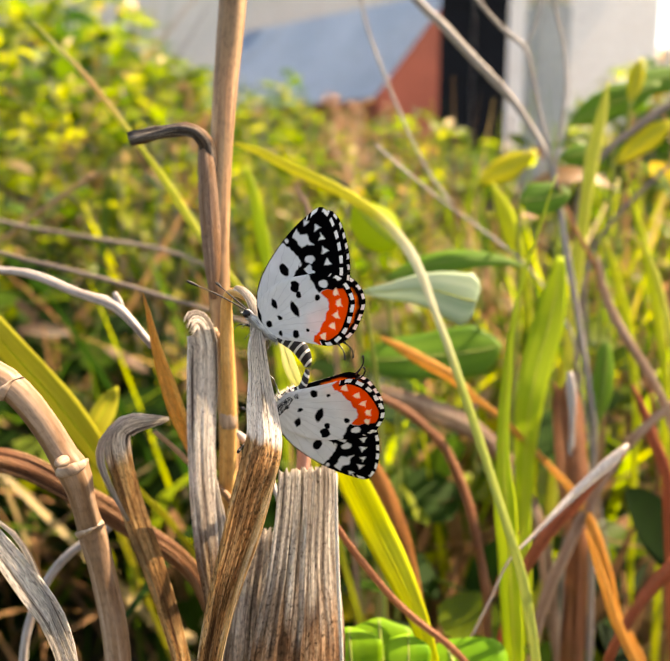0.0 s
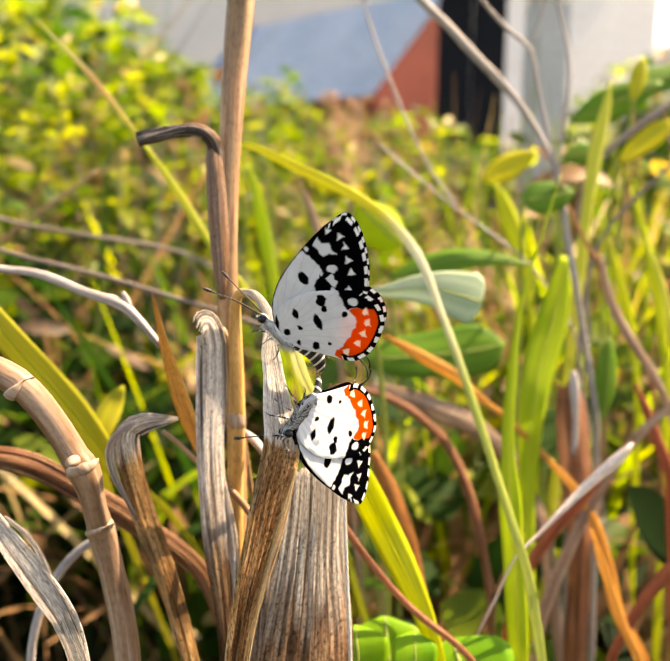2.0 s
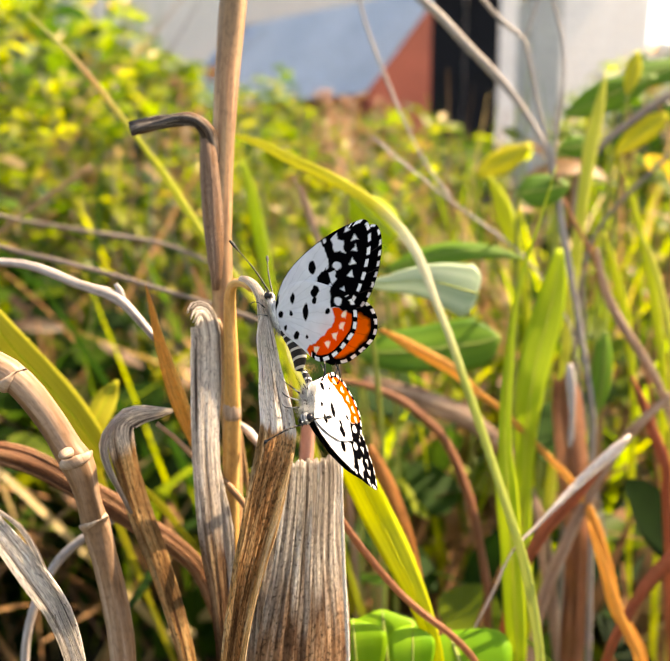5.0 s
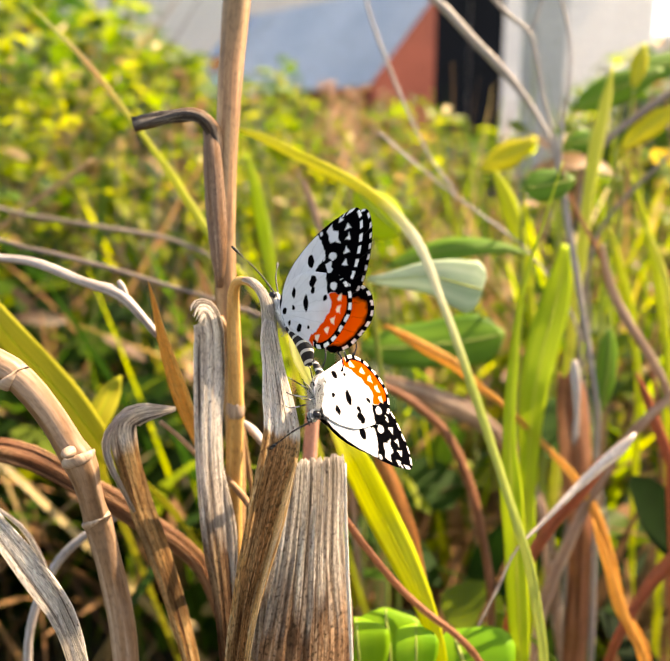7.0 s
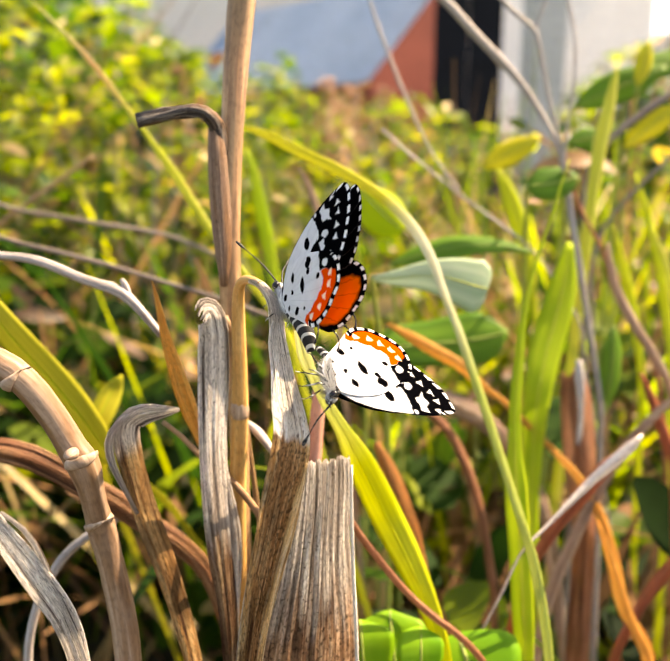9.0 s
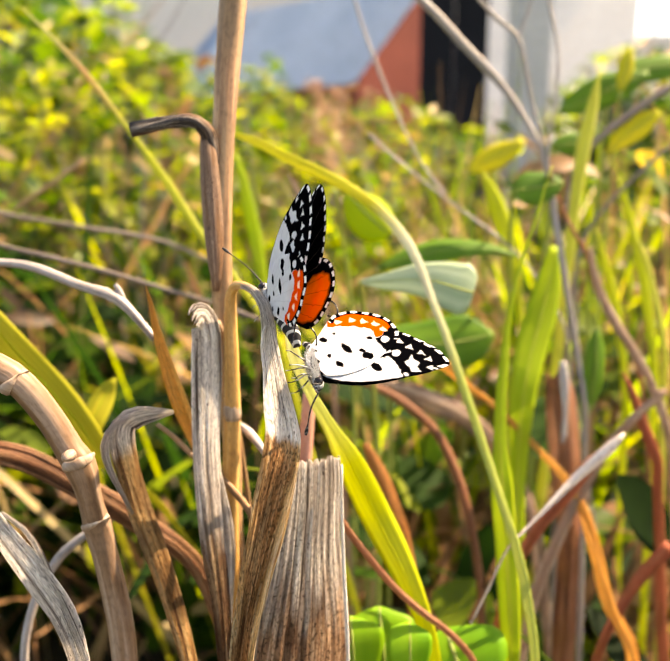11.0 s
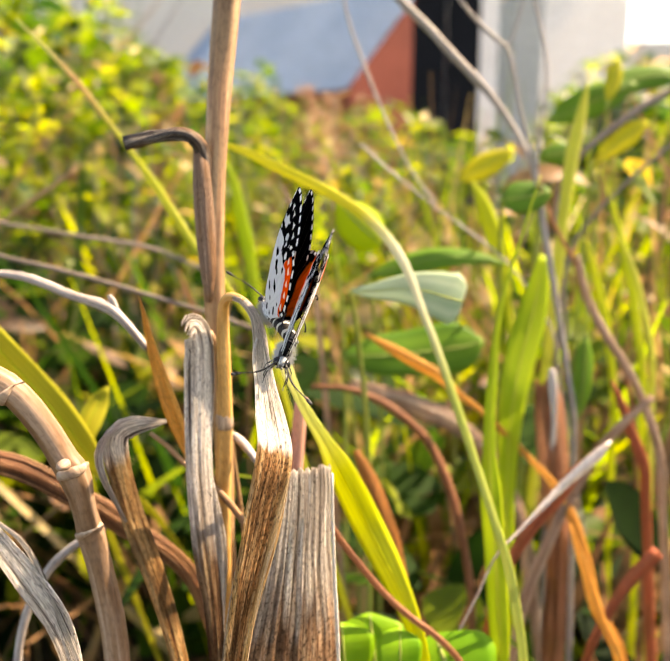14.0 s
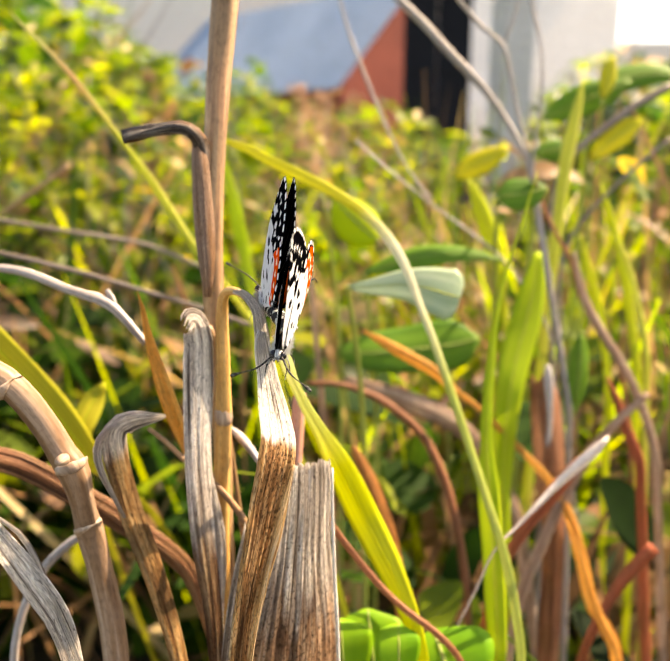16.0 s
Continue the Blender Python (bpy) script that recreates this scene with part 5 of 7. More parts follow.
leafy("broadleaf_weed", "small dark green leaf on a thin stem", "weed", "midleaf", [(70.0, 257.7, 300.1, 1.07), (74.0, 257.8, 300.7, 7.46), (78.0, 257.9, 301.4, 7.99), (81.4, 258.2, 302.7, 1.33)], [(70.0, 257.7, 300.1, 1.10), (74.0, 271.7, 275.1, 1.30), (78.0, 287.7, 150.0, 1.60), (80.0, 295.7, -3.0, 2.00)], cup=0.07, fold=1.2, cols=7, face=(0.35, -0.85, 0.5))
tube("branch", "", "", "browntwig", [(119.4, 274.7, 322.6, 2.57), (108.2, 273.4, 316.5, 2.57), (98.5, 272.0, 309.6, 2.44), (90.1, 270.7, 303.5, 2.31), (83.8, 269.2, 296.7, 1.92), (79.6, 267.3, 287.8, 1.54), (79.0, 264.4, 274.2, 1.41), (80.4, 260.4, 255.1, 1.41), (80.4, 260.4, 244.9, 1.41), (80.5, 260.5, 229.6, 1.41), (80.7, 260.7, 204.0, 1.41), (81.1, 261.1, 153.0, 1.41), (81.7, 261.7, 76.5, 1.41), (82.3, 262.2, -3.0, 1.41)], bare_shrub, sides=8, rough=0.1)
tube("branch", "", "", "browntwig", [(114.0, 258.8, 305.3, 1.22), (104.7, 257.3, 298.1, 1.22), (95.3, 255.5, 289.7, 1.22), (87.3, 253.8, 281.8, 1.22), (81.4, 252.1, 274.0, 1.10), (78.0, 249.6, 262.3, 1.10), (78.3, 246.3, 246.7, 1.10), (77.9, 246.4, 236.8, 1.10), (77.3, 246.5, 222.0, 1.10), (76.4, 246.7, 197.3, 1.10), (74.4, 247.1, 148.0, 1.10), (71.5, 247.6, 74.0, 1.10), (68.6, 248.2, -3.0, 1.10)], bare_shrub, sides=8, rough=0.1)
tube("withered_weed", "reddish thin curving weed stalk", "weed", "reddry", [(62.4, 232.0, 294.8, 0.54), (65.3, 230.1, 285.9, 0.89), (69.2, 228.4, 277.7, 1.07), (73.3, 226.9, 270.6, 1.07), (75.4, 225.1, 262.4, 1.16), (80.2, 223.1, 252.9, 1.34), (86.3, 221.1, 243.5, 1.34), (89.9, 218.3, 230.6, 1.34), (91.3, 218.5, 221.3, 1.34), (93.4, 218.7, 207.5, 1.34), (96.8, 219.0, 184.4, 1.34), (103.8, 219.6, 138.3, 1.34), (114.2, 220.6, 69.2, 1.34), (124.6, 221.6, -3.0, 1.34)], sides=8, rough=0.1)
reed("lime_reed", "yellow-green grass leaf in sunlight", "grass blade", "limeblade", [(91.3, 255.7, 291.0, 0.54), (95.3, 253.0, 277.9, 2.27), (98.7, 249.9, 263.6, 2.93), (101.3, 246.3, 246.7, 2.93), (103.3, 242.1, 227.2, 2.67), (103.7, 242.2, 218.1, 2.67), (104.4, 242.3, 204.4, 2.67), (105.4, 242.5, 181.7, 2.67), (107.4, 242.9, 136.3, 2.67), (110.5, 243.4, 68.1, 2.67), (113.5, 244.0, -3.0, 2.67)], cup=0.08, cols=5)
reed("lime_reed", "yellow-green grass leaf in sunlight", "grass blade", "limeblade", [(88.7, 264.4, 274.2, 0.50), (91.5, 262.1, 263.2, 2.51), (94.6, 259.5, 251.0, 3.14), (97.1, 256.3, 236.0, 2.76), (98.5, 252.8, 219.6, 2.51), (98.9, 252.9, 210.8, 2.51), (99.4, 253.0, 197.6, 2.51), (100.4, 253.2, 175.7, 2.51), (102.3, 253.5, 131.8, 2.51), (105.2, 254.0, 65.9, 2.51), (108.1, 254.5, -3.0, 2.51)], cup=0.08, cols=5)
reed("yellow_reed", "pale yellow grass leaf in sunlight", "grass blade", "yellowblade", [(86.3, 228.4, 277.7, 0.36), (90.5, 226.4, 268.3, 1.56), (93.5, 223.9, 256.5, 1.93), (95.9, 220.8, 242.3, 1.93), (96.6, 220.9, 232.6, 1.93), (97.7, 221.1, 218.1, 1.93), (99.5, 221.3, 193.9, 1.93), (103.0, 221.7, 145.4, 1.93), (108.3, 222.4, 72.7, 1.93), (113.7, 223.0, -3.0, 1.93)], cup=0.08, cols=5)
reed("orange_reed", "orange dry grass leaf", "grass blade", "rustdry", [(79.4, 208.3, 240.9, 0.80), (82.3, 206.8, 234.2, 2.39), (85.2, 205.2, 226.4, 2.88), (88.6, 203.3, 217.5, 2.88), (89.7, 203.4, 208.8, 2.88), (91.4, 203.6, 195.7, 2.88), (94.3, 203.8, 174.0, 2.88), (100.0, 204.4, 130.5, 2.88), (108.6, 205.2, 65.2, 2.88), (117.1, 206.0, -3.0, 2.88)], cup=0.15, cols=5)
reed("orange_reed", "thin orange-brown dry grass leaf", "grass blade", "tanblade", [(-11.3, 231.6, 293.0, 0.43), (-8.3, 230.4, 287.1, 1.88), (-5.9, 228.9, 280.0, 2.17), (-3.5, 227.4, 273.0, 1.88), (-1.1, 224.9, 261.2, 1.73), (-0.1, 225.0, 250.7, 1.73), (1.3, 225.1, 235.1, 1.73), (3.6, 225.4, 208.9, 1.73), (8.3, 225.9, 156.7, 1.73), (15.3, 226.6, 78.4, 1.73), (22.3, 227.4, -3.0, 1.73)], cup=0.15, cols=5)
reed("lime_reed", "slender green grass leaf", "grass blade", "greenblade", [(-31.8, 293.8, 297.1, 1.06), (-29.2, 291.9, 288.2, 3.62), (-26.5, 289.1, 274.8, 4.69), (-23.4, 285.9, 259.9, 4.26), (-20.4, 282.1, 242.0, 3.62), (-19.7, 282.2, 232.3, 3.62), (-18.8, 282.3, 217.8, 3.62), (-17.2, 282.5, 193.6, 3.62), (-14.1, 283.0, 145.2, 3.62), (-9.3, 283.6, 72.6, 3.62), (-4.6, 284.2, -3.0, 3.62)], cup=0.08, cols=5)


# ---- the dry leaf on which the insects sit ----
def front_leaf():
    rows = [(-9.7, 99.8, 278.9, 1.19), (-9.7, 98.9, 277.5, 2.14), (-9.3, 97.4, 273.4, 2.98), (-8.7, 94.8, 269.8, 4.39), (-8.3, 92.3, 266.9, 4.93), (-8.8, 90.6, 264.3, 5.07), (-9.9, 89.8, 260.8, 4.97), (-11.3, 88.8, 255.9, 4.46), (-12.8, 87.7, 250.9, 3.85), (-14.2, 87.7, 245.3, 3.29), (-15.2, 87.9, 240.2, 2.91), (-16.1, 87.9, 234.6, 2.74), (-16.7, 88.8, 225.3, 2.74), (-17.6, 90.0, 211.2, 2.74), (-19.1, 92.0, 187.7, 2.74), (-22.0, 96.2, 140.8, 2.74), (-26.5, 102.3, 70.4, 2.74), (-31.0, 108.5, -3.0, 2.74)]
    thing = tagged(new("dry_reed_leaf"), "folded dry reed leaf, bleached above and browned below", "dry leaf")
    part("blade", ribbon_mesh([(x, y, z, w * 1.22) for x, y, z, w in rows], (0.85, -0.75, 0.3), -0.1, 0.05, 35, 0, 0.2, 3, 0.7), MAT["perch"], thing, "dry blade, white-grey tip and brown stained base")
    edge = [(x + w * 0.40, y - w * 0.06, z, w * (0.08 + 0.3 * min(1, i / 2))) for i, (x, y, z, w) in enumerate(rows[5:])]
    part("folded_edge", ribbon_mesh(edge, (0.9, -0.55, 0.2), 0.3, 0.05, 9, 0.0, 0.15, 5, 0.7), MAT["golden"], thing, "golden folded edge")
    curl = [(-9.9, 101.0, 276.2, 2.13), (-10.0, 102.5, 278.8, 1.82), (-10.3, 103.5, 280.6, 1.51), (-11.2, 105.7, 281.8, 1.32), (-12.4, 108.3, 282.5, 1.23), (-13.7, 111.3, 282.4, 1.04)]
    part("curled_tip", ribbon_mesh(curl, (0.3, -1, 0.4), 0.3, 0.05, 13, 0, 0.15, 7, 0.5), MAT["greystripe"], thing, "pale grey tip curling over")
    return thing


FRONT_LEAF = front_leaf()


# ---- weeds and grass behind ----
def leaf_into(bm, base, way, nor, length, width, bend=0.25, rows=4):
    """One leaf, folded a little along its midrib and drooping to its tip."""
    way, nor = way.normalized(), nor.normalized()
    side = way.cross(nor).normalized()
    nor = side.cross(way)
    got = []
    for i in range(rows + 1):
        t = i / rows
        w = width * (math.sin(math.pi * min(1, t * 0.94 + 0.03)) ** 0.75) * 0.5
        c = base + way * length * t - nor * length * bend * t * t
        got.append([bm.verts.new(c + side * w * k + nor * abs(k) * w * 0.22) for k in (-1, 0, 1)])
    for a, b in zip(got, got[1:]):
        for k in range(2):
            bm.faces.new((a[k], a[k + 1], b[k + 1], b[k]))


def weed(label, height, count, size, slim, mat, seed, lean=0.15, stem="browntwig"):
    """A weed: a bent stem with side shoots and its leaves."""
    rnd = random.Random(seed)
    plant = tagged(new("weed"), label, "weed")
    shoots = []
    for s in range(rnd.randint(2, 4)):
        az, out = rnd.uniform(0, 6.28), rnd.uniform(0.05, 1) * lean * (1 + s)
        top = height * rnd.uniform(0.7, 1.0)
        rows = [(math.cos(az) * out * t * t * top * 1000, math.sin(az) * out * t * t * top * 1000, top * t * 1000, 5.0 - 3.4 * t) for t in np.linspace(0, 1, 5)]
        shoots.append(rows)
        part("stem", tube_mesh(rows, 6, 0.08, seed + s, 25.0), MAT[stem], plant)
    bm = bmesh.new()
    for i in range(count):
        rows = rnd.choice(shoots)
        t = rnd.uniform(0.12, 1.0) ** 0.8
        k = min(3, int(t * 4))
        a, b = Vector(rows[k][:3]), Vector(rows[k + 1][:3])
        base = (a + (b - a) * (t * 4 - k)) * 0.001
        az = rnd.uniform(0, 6.28)
        way = Vector((math.cos(az), math.sin(az), rnd.uniform(-0.1, 1.0)))
        nor = Vector((rnd.uniform(-0.5, 0.5), rnd.uniform(-0.5, 0.5), 1))
        length = size * rnd.uniform(0.5, 1.25)
        leaf_into(bm, base, way, nor, length, length * slim * rnd.uniform(0.8, 1.2), rnd.uniform(0.05, 0.5))
    part("foliage", bm, mat, plant)
    return plant


# skyline slopes by bearing x / y as seen from the camera
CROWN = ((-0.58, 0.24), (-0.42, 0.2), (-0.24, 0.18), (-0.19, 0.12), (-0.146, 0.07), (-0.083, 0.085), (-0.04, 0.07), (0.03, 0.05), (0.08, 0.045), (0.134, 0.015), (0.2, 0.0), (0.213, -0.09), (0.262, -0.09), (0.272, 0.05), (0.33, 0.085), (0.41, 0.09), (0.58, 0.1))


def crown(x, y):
    """How high the weeds stand at a place, by its bearing from the camera: tall to one side, low before the gate and
    the post.
    """
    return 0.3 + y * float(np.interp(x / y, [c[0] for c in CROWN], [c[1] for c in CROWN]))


def scatter():
    rnd = random.Random(5)
    tall = (0.40, 0.46, 0.36, 0.22, 0.38, 0.42, 0.26)
    words = ("leafy yellow-green weed standing in sunlight", "slender yellowing weed with small leaves", "broad-leaved green weed among the grass", "low dark green leafy weed", "withered brown weed with curled leaves", "fine-leaved green weed in sunlight", "withered reddish weed near the ground")
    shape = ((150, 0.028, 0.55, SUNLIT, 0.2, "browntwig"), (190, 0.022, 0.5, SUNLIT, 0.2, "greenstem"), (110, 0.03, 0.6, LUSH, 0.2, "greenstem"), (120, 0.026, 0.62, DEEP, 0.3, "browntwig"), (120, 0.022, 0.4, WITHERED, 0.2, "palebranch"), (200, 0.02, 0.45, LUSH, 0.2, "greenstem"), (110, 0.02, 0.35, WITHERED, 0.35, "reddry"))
    kinds = {}
    for i in range(300):
        y = 0.36 + 2.6 * rnd.random() ** 1.3
        half = y * 0.5 + 0.12
        x = rnd.uniform(-half, half)
        across = x / y
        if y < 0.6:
            # near left: mostly DEEP weeds, so the shade there comes from leaf colour
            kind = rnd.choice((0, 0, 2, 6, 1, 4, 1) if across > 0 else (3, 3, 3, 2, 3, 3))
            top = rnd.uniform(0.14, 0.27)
        else:
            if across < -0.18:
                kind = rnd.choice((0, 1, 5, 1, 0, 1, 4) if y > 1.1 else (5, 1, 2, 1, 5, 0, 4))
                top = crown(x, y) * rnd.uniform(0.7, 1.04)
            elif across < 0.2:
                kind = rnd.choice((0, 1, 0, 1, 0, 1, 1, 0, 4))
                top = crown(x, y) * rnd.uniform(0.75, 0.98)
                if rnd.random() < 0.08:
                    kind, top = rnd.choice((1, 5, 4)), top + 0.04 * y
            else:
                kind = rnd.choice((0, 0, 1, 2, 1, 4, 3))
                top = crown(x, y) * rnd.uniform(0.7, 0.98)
        if top < 0.08:
            continue
        far = y > 1.25
        m = pose(x, y, 0, rnd.uniform(-6, 6), rnd.uniform(-6, 6), rnd.uniform(0, 360))
        if (kind, far) in kinds:
            plant = copy_thing(kinds[kind, far], m)
        else:
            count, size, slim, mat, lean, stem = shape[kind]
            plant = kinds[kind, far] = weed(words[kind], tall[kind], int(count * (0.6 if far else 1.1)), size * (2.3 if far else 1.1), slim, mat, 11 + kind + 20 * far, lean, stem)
            plant.matrix_basis = m
        s = min(2.4, max(0.3, top / tall[kind]))
        plant.scale = (s, s, s)


scatter()


def grass():
    """Thin blades filling the weeds: too many to count."""
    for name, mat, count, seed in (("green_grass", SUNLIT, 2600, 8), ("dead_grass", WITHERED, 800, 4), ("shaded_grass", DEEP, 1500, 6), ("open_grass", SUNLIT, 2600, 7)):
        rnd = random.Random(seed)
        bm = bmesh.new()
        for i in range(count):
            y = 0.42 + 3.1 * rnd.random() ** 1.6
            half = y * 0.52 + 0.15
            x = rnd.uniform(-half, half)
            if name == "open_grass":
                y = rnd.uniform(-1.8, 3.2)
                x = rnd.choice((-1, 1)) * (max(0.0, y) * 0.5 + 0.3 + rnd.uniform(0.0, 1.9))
            # near left stays without bright blades
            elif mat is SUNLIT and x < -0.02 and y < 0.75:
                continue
            # dark blades only to the left, the shade put into their colour
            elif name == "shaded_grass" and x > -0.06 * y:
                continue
            az = rnd.uniform(0, 6.28)
            way = Vector((math.cos(az) * 0.45, math.sin(az) * 0.45, 1))
            nor = Vector((math.cos(az), math.sin(az), 0.3))
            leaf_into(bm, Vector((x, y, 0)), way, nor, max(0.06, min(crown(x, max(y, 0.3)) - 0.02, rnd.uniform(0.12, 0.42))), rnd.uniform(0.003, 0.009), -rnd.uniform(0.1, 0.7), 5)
        tagged(part(name, bm, mat), "tangle of thin " + name.replace("_", " ") + " blades", "grass", kind="stuff")


def far_shrubs():
    """Loose leafy growth behind the weeds, thinning out towards its top: too many leaves to count."""
    for name, mat, count, seed in (("far_shrubs", SUNLIT, 2600, 41), ("far_shrubs", LUSH, 1300, 42)):
        rnd = random.Random(seed)
        bm = bmesh.new()
        for i in range(count):
            y = rnd.uniform(2.2, 4.2)
            x = rnd.uniform(-0.62, 0.6) * y
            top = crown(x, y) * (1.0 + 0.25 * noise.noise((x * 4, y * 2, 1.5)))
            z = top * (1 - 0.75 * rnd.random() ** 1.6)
            if z < 0.1:
                continue
            az = rnd.uniform(0, 6.28)
            size = rnd.uniform(0.03, 0.075)
            leaf_into(bm, Vector((x, y, z)), Vector((math.cos(az), math.sin(az), rnd.uniform(-0.5, 0.8))), Vector((rnd.uniform(-0.7, 0.7), rnd.uniform(-0.7, 0.7), 1)), size, size * rnd.uniform(0.35, 0.6), rnd.uniform(0.0, 0.5), 3)
        for i in range(160):
            y = rnd.uniform(2.2, 4.2)
            x = rnd.uniform(-0.62, 0.6) * y
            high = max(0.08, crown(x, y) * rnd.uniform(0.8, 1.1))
            leaf_into(bm, Vector((x, y, 0)), Vector((rnd.uniform(-0.2, 0.2), 0.0, 1)), Vector((0.3, -1, 0)), high, 0.008, 0.05, 4)
        tagged(part(name, bm, mat), "loose yellow-green leafy shrubs in the distance" if mat is SUNLIT else "loose green leafy shrubs in the distance", "shrubs", kind="stuff")


def underbrush():
    """Dead stems and scraps crossing low between the near blades."""
    rnd = random.Random(9)
    # low leaves take the DEEP palette, darkened in colour for shade
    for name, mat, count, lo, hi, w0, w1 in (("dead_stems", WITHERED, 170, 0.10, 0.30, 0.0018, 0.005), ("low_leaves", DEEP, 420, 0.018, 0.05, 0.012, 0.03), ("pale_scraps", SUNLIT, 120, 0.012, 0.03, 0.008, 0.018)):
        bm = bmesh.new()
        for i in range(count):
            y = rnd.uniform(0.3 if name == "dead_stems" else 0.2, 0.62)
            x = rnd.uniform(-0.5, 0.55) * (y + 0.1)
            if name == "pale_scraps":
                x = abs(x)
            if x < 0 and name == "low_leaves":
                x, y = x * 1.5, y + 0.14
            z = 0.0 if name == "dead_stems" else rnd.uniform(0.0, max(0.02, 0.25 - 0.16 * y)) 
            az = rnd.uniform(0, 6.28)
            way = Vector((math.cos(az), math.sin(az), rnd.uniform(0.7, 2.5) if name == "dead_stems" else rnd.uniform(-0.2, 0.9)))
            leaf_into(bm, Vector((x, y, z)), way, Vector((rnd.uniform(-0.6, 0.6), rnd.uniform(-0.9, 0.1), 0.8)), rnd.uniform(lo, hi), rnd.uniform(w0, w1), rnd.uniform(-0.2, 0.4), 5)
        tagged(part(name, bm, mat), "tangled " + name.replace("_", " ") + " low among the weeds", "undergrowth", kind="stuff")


def thicket():
    """Thin crossing stalks, blades and small leaves close behind the reeds: too many to count."""
    for name, mat, count, seed, leafy in (("thin_yellow_blades", SUNLIT, 400, 31, False), ("thin_dead_stalks", WITHERED, 240, 32, False), ("small_leaves", SUNLIT, 420, 33, True), ("small_withered_leaves", WITHERED, 200, 34, True), ("broken_dead_blades", WITHERED, 90, 35, False)):
        rnd = random.Random(seed)
        bm = bmesh.new()
        for i in range(count):
            y = (0.24 if leafy else 0.3) + 0.42 * rnd.random() ** 0.7
            x = rnd.uniform(0.05, 0.62) * y if rnd.random() < 0.78 else rnd.uniform(-0.5, 0.05) * y
            az = rnd.uniform(0, 6.28)
            if name == "broken_dead_blades":
                y = rnd.uniform(0.23, 0.5)
                x = rnd.uniform(0.02, 0.5) * y
                leaf_into(bm, Vector((x - math.cos(az) * 0.05, y, 0)), Vector((math.cos(az) * 0.35, math.sin(az) * 0.2, 1)), Vector((rnd.uniform(-0.8, 0.8), -1, 0.3)), rnd.uniform(0.12, 0.24), rnd.uniform(0.003, 0.008), rnd.uniform(-0.35, 0.35), 8)
            elif leafy:
                z = rnd.uniform(0.06, 0.30 - 0.04 * abs(x) / y + (0.02 if x > 0.2 * y else -0.06))
                way = Vector((math.cos(az), math.sin(az), rnd.uniform(-0.6, 0.9)))
                size = rnd.uniform(0.01, 0.03)
                leaf_into(bm, Vector((x, y, z)), way, Vector((rnd.uniform(-0.8, 0.8), rnd.uniform(-1, 0.2), 0.6)), size, size * rnd.uniform(0.25, 0.6), rnd.uniform(-0.3, 0.6), 4)
            else:
                tip = rnd.uniform(0.14, 0.33 if x > 0.12 * y else 0.24)
                lean = rnd.uniform(0.1, 0.75)
                way = Vector((math.cos(az) * lean, math.sin(az) * lean * 0.5, 1))
                leaf_into(bm, Vector((x - math.cos(az) * lean * tip * 0.6, y, 0)), way, Vector((rnd.uniform(-0.6, 0.6), -1, 0.2)), tip * 1.1, rnd.uniform(0.0008, 0.0034), rnd.uniform(-0.25, 0.25), 8)
        tagged(part(name, bm, mat), "tangle of " + name.replace("_", " ") + " behind the reeds", "undergrowth", kind="stuff")


def stalk_tangle():
    """Thin dry stalks leaning every way through the weeds of the shade-toned left side: too many to count."""
    for name, mat, count, seed in (("dry_stalk_tangle", WITHERED, 70, 51), ("dry_stalk_tangle", MAT["palebranch"], 60, 52)):
        rnd = random.Random(seed)
        bm = bmesh.new()
        for i in range(count):
            y = rnd.uniform(0.5, 1.5)
            x = rnd.uniform(-0.55, 0.12) * y
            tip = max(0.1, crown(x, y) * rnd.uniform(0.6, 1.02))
            az = rnd.uniform(0, 6.28)
            lean = rnd.uniform(0.05, 1.3) ** 1.5
            way = Vector((math.cos(az) * lean, math.sin(az) * lean * 0.3, 1))
            leaf_into(bm, Vector((x - math.cos(az) * lean * tip * 0.7, y, 0)), way, Vector((rnd.uniform(-0.6, 0.6), -1, 0.2)), tip * way.length, y * rnd.uniform(0.0018, 0.005), rnd.uniform(-0.12, 0.12), 6)
        tagged(part(name, bm, mat), "tangle of thin brown dry stalks among the weeds" if mat is WITHERED else "tangle of thin grey dry stalks among the weeds", "undergrowth", kind="stuff")


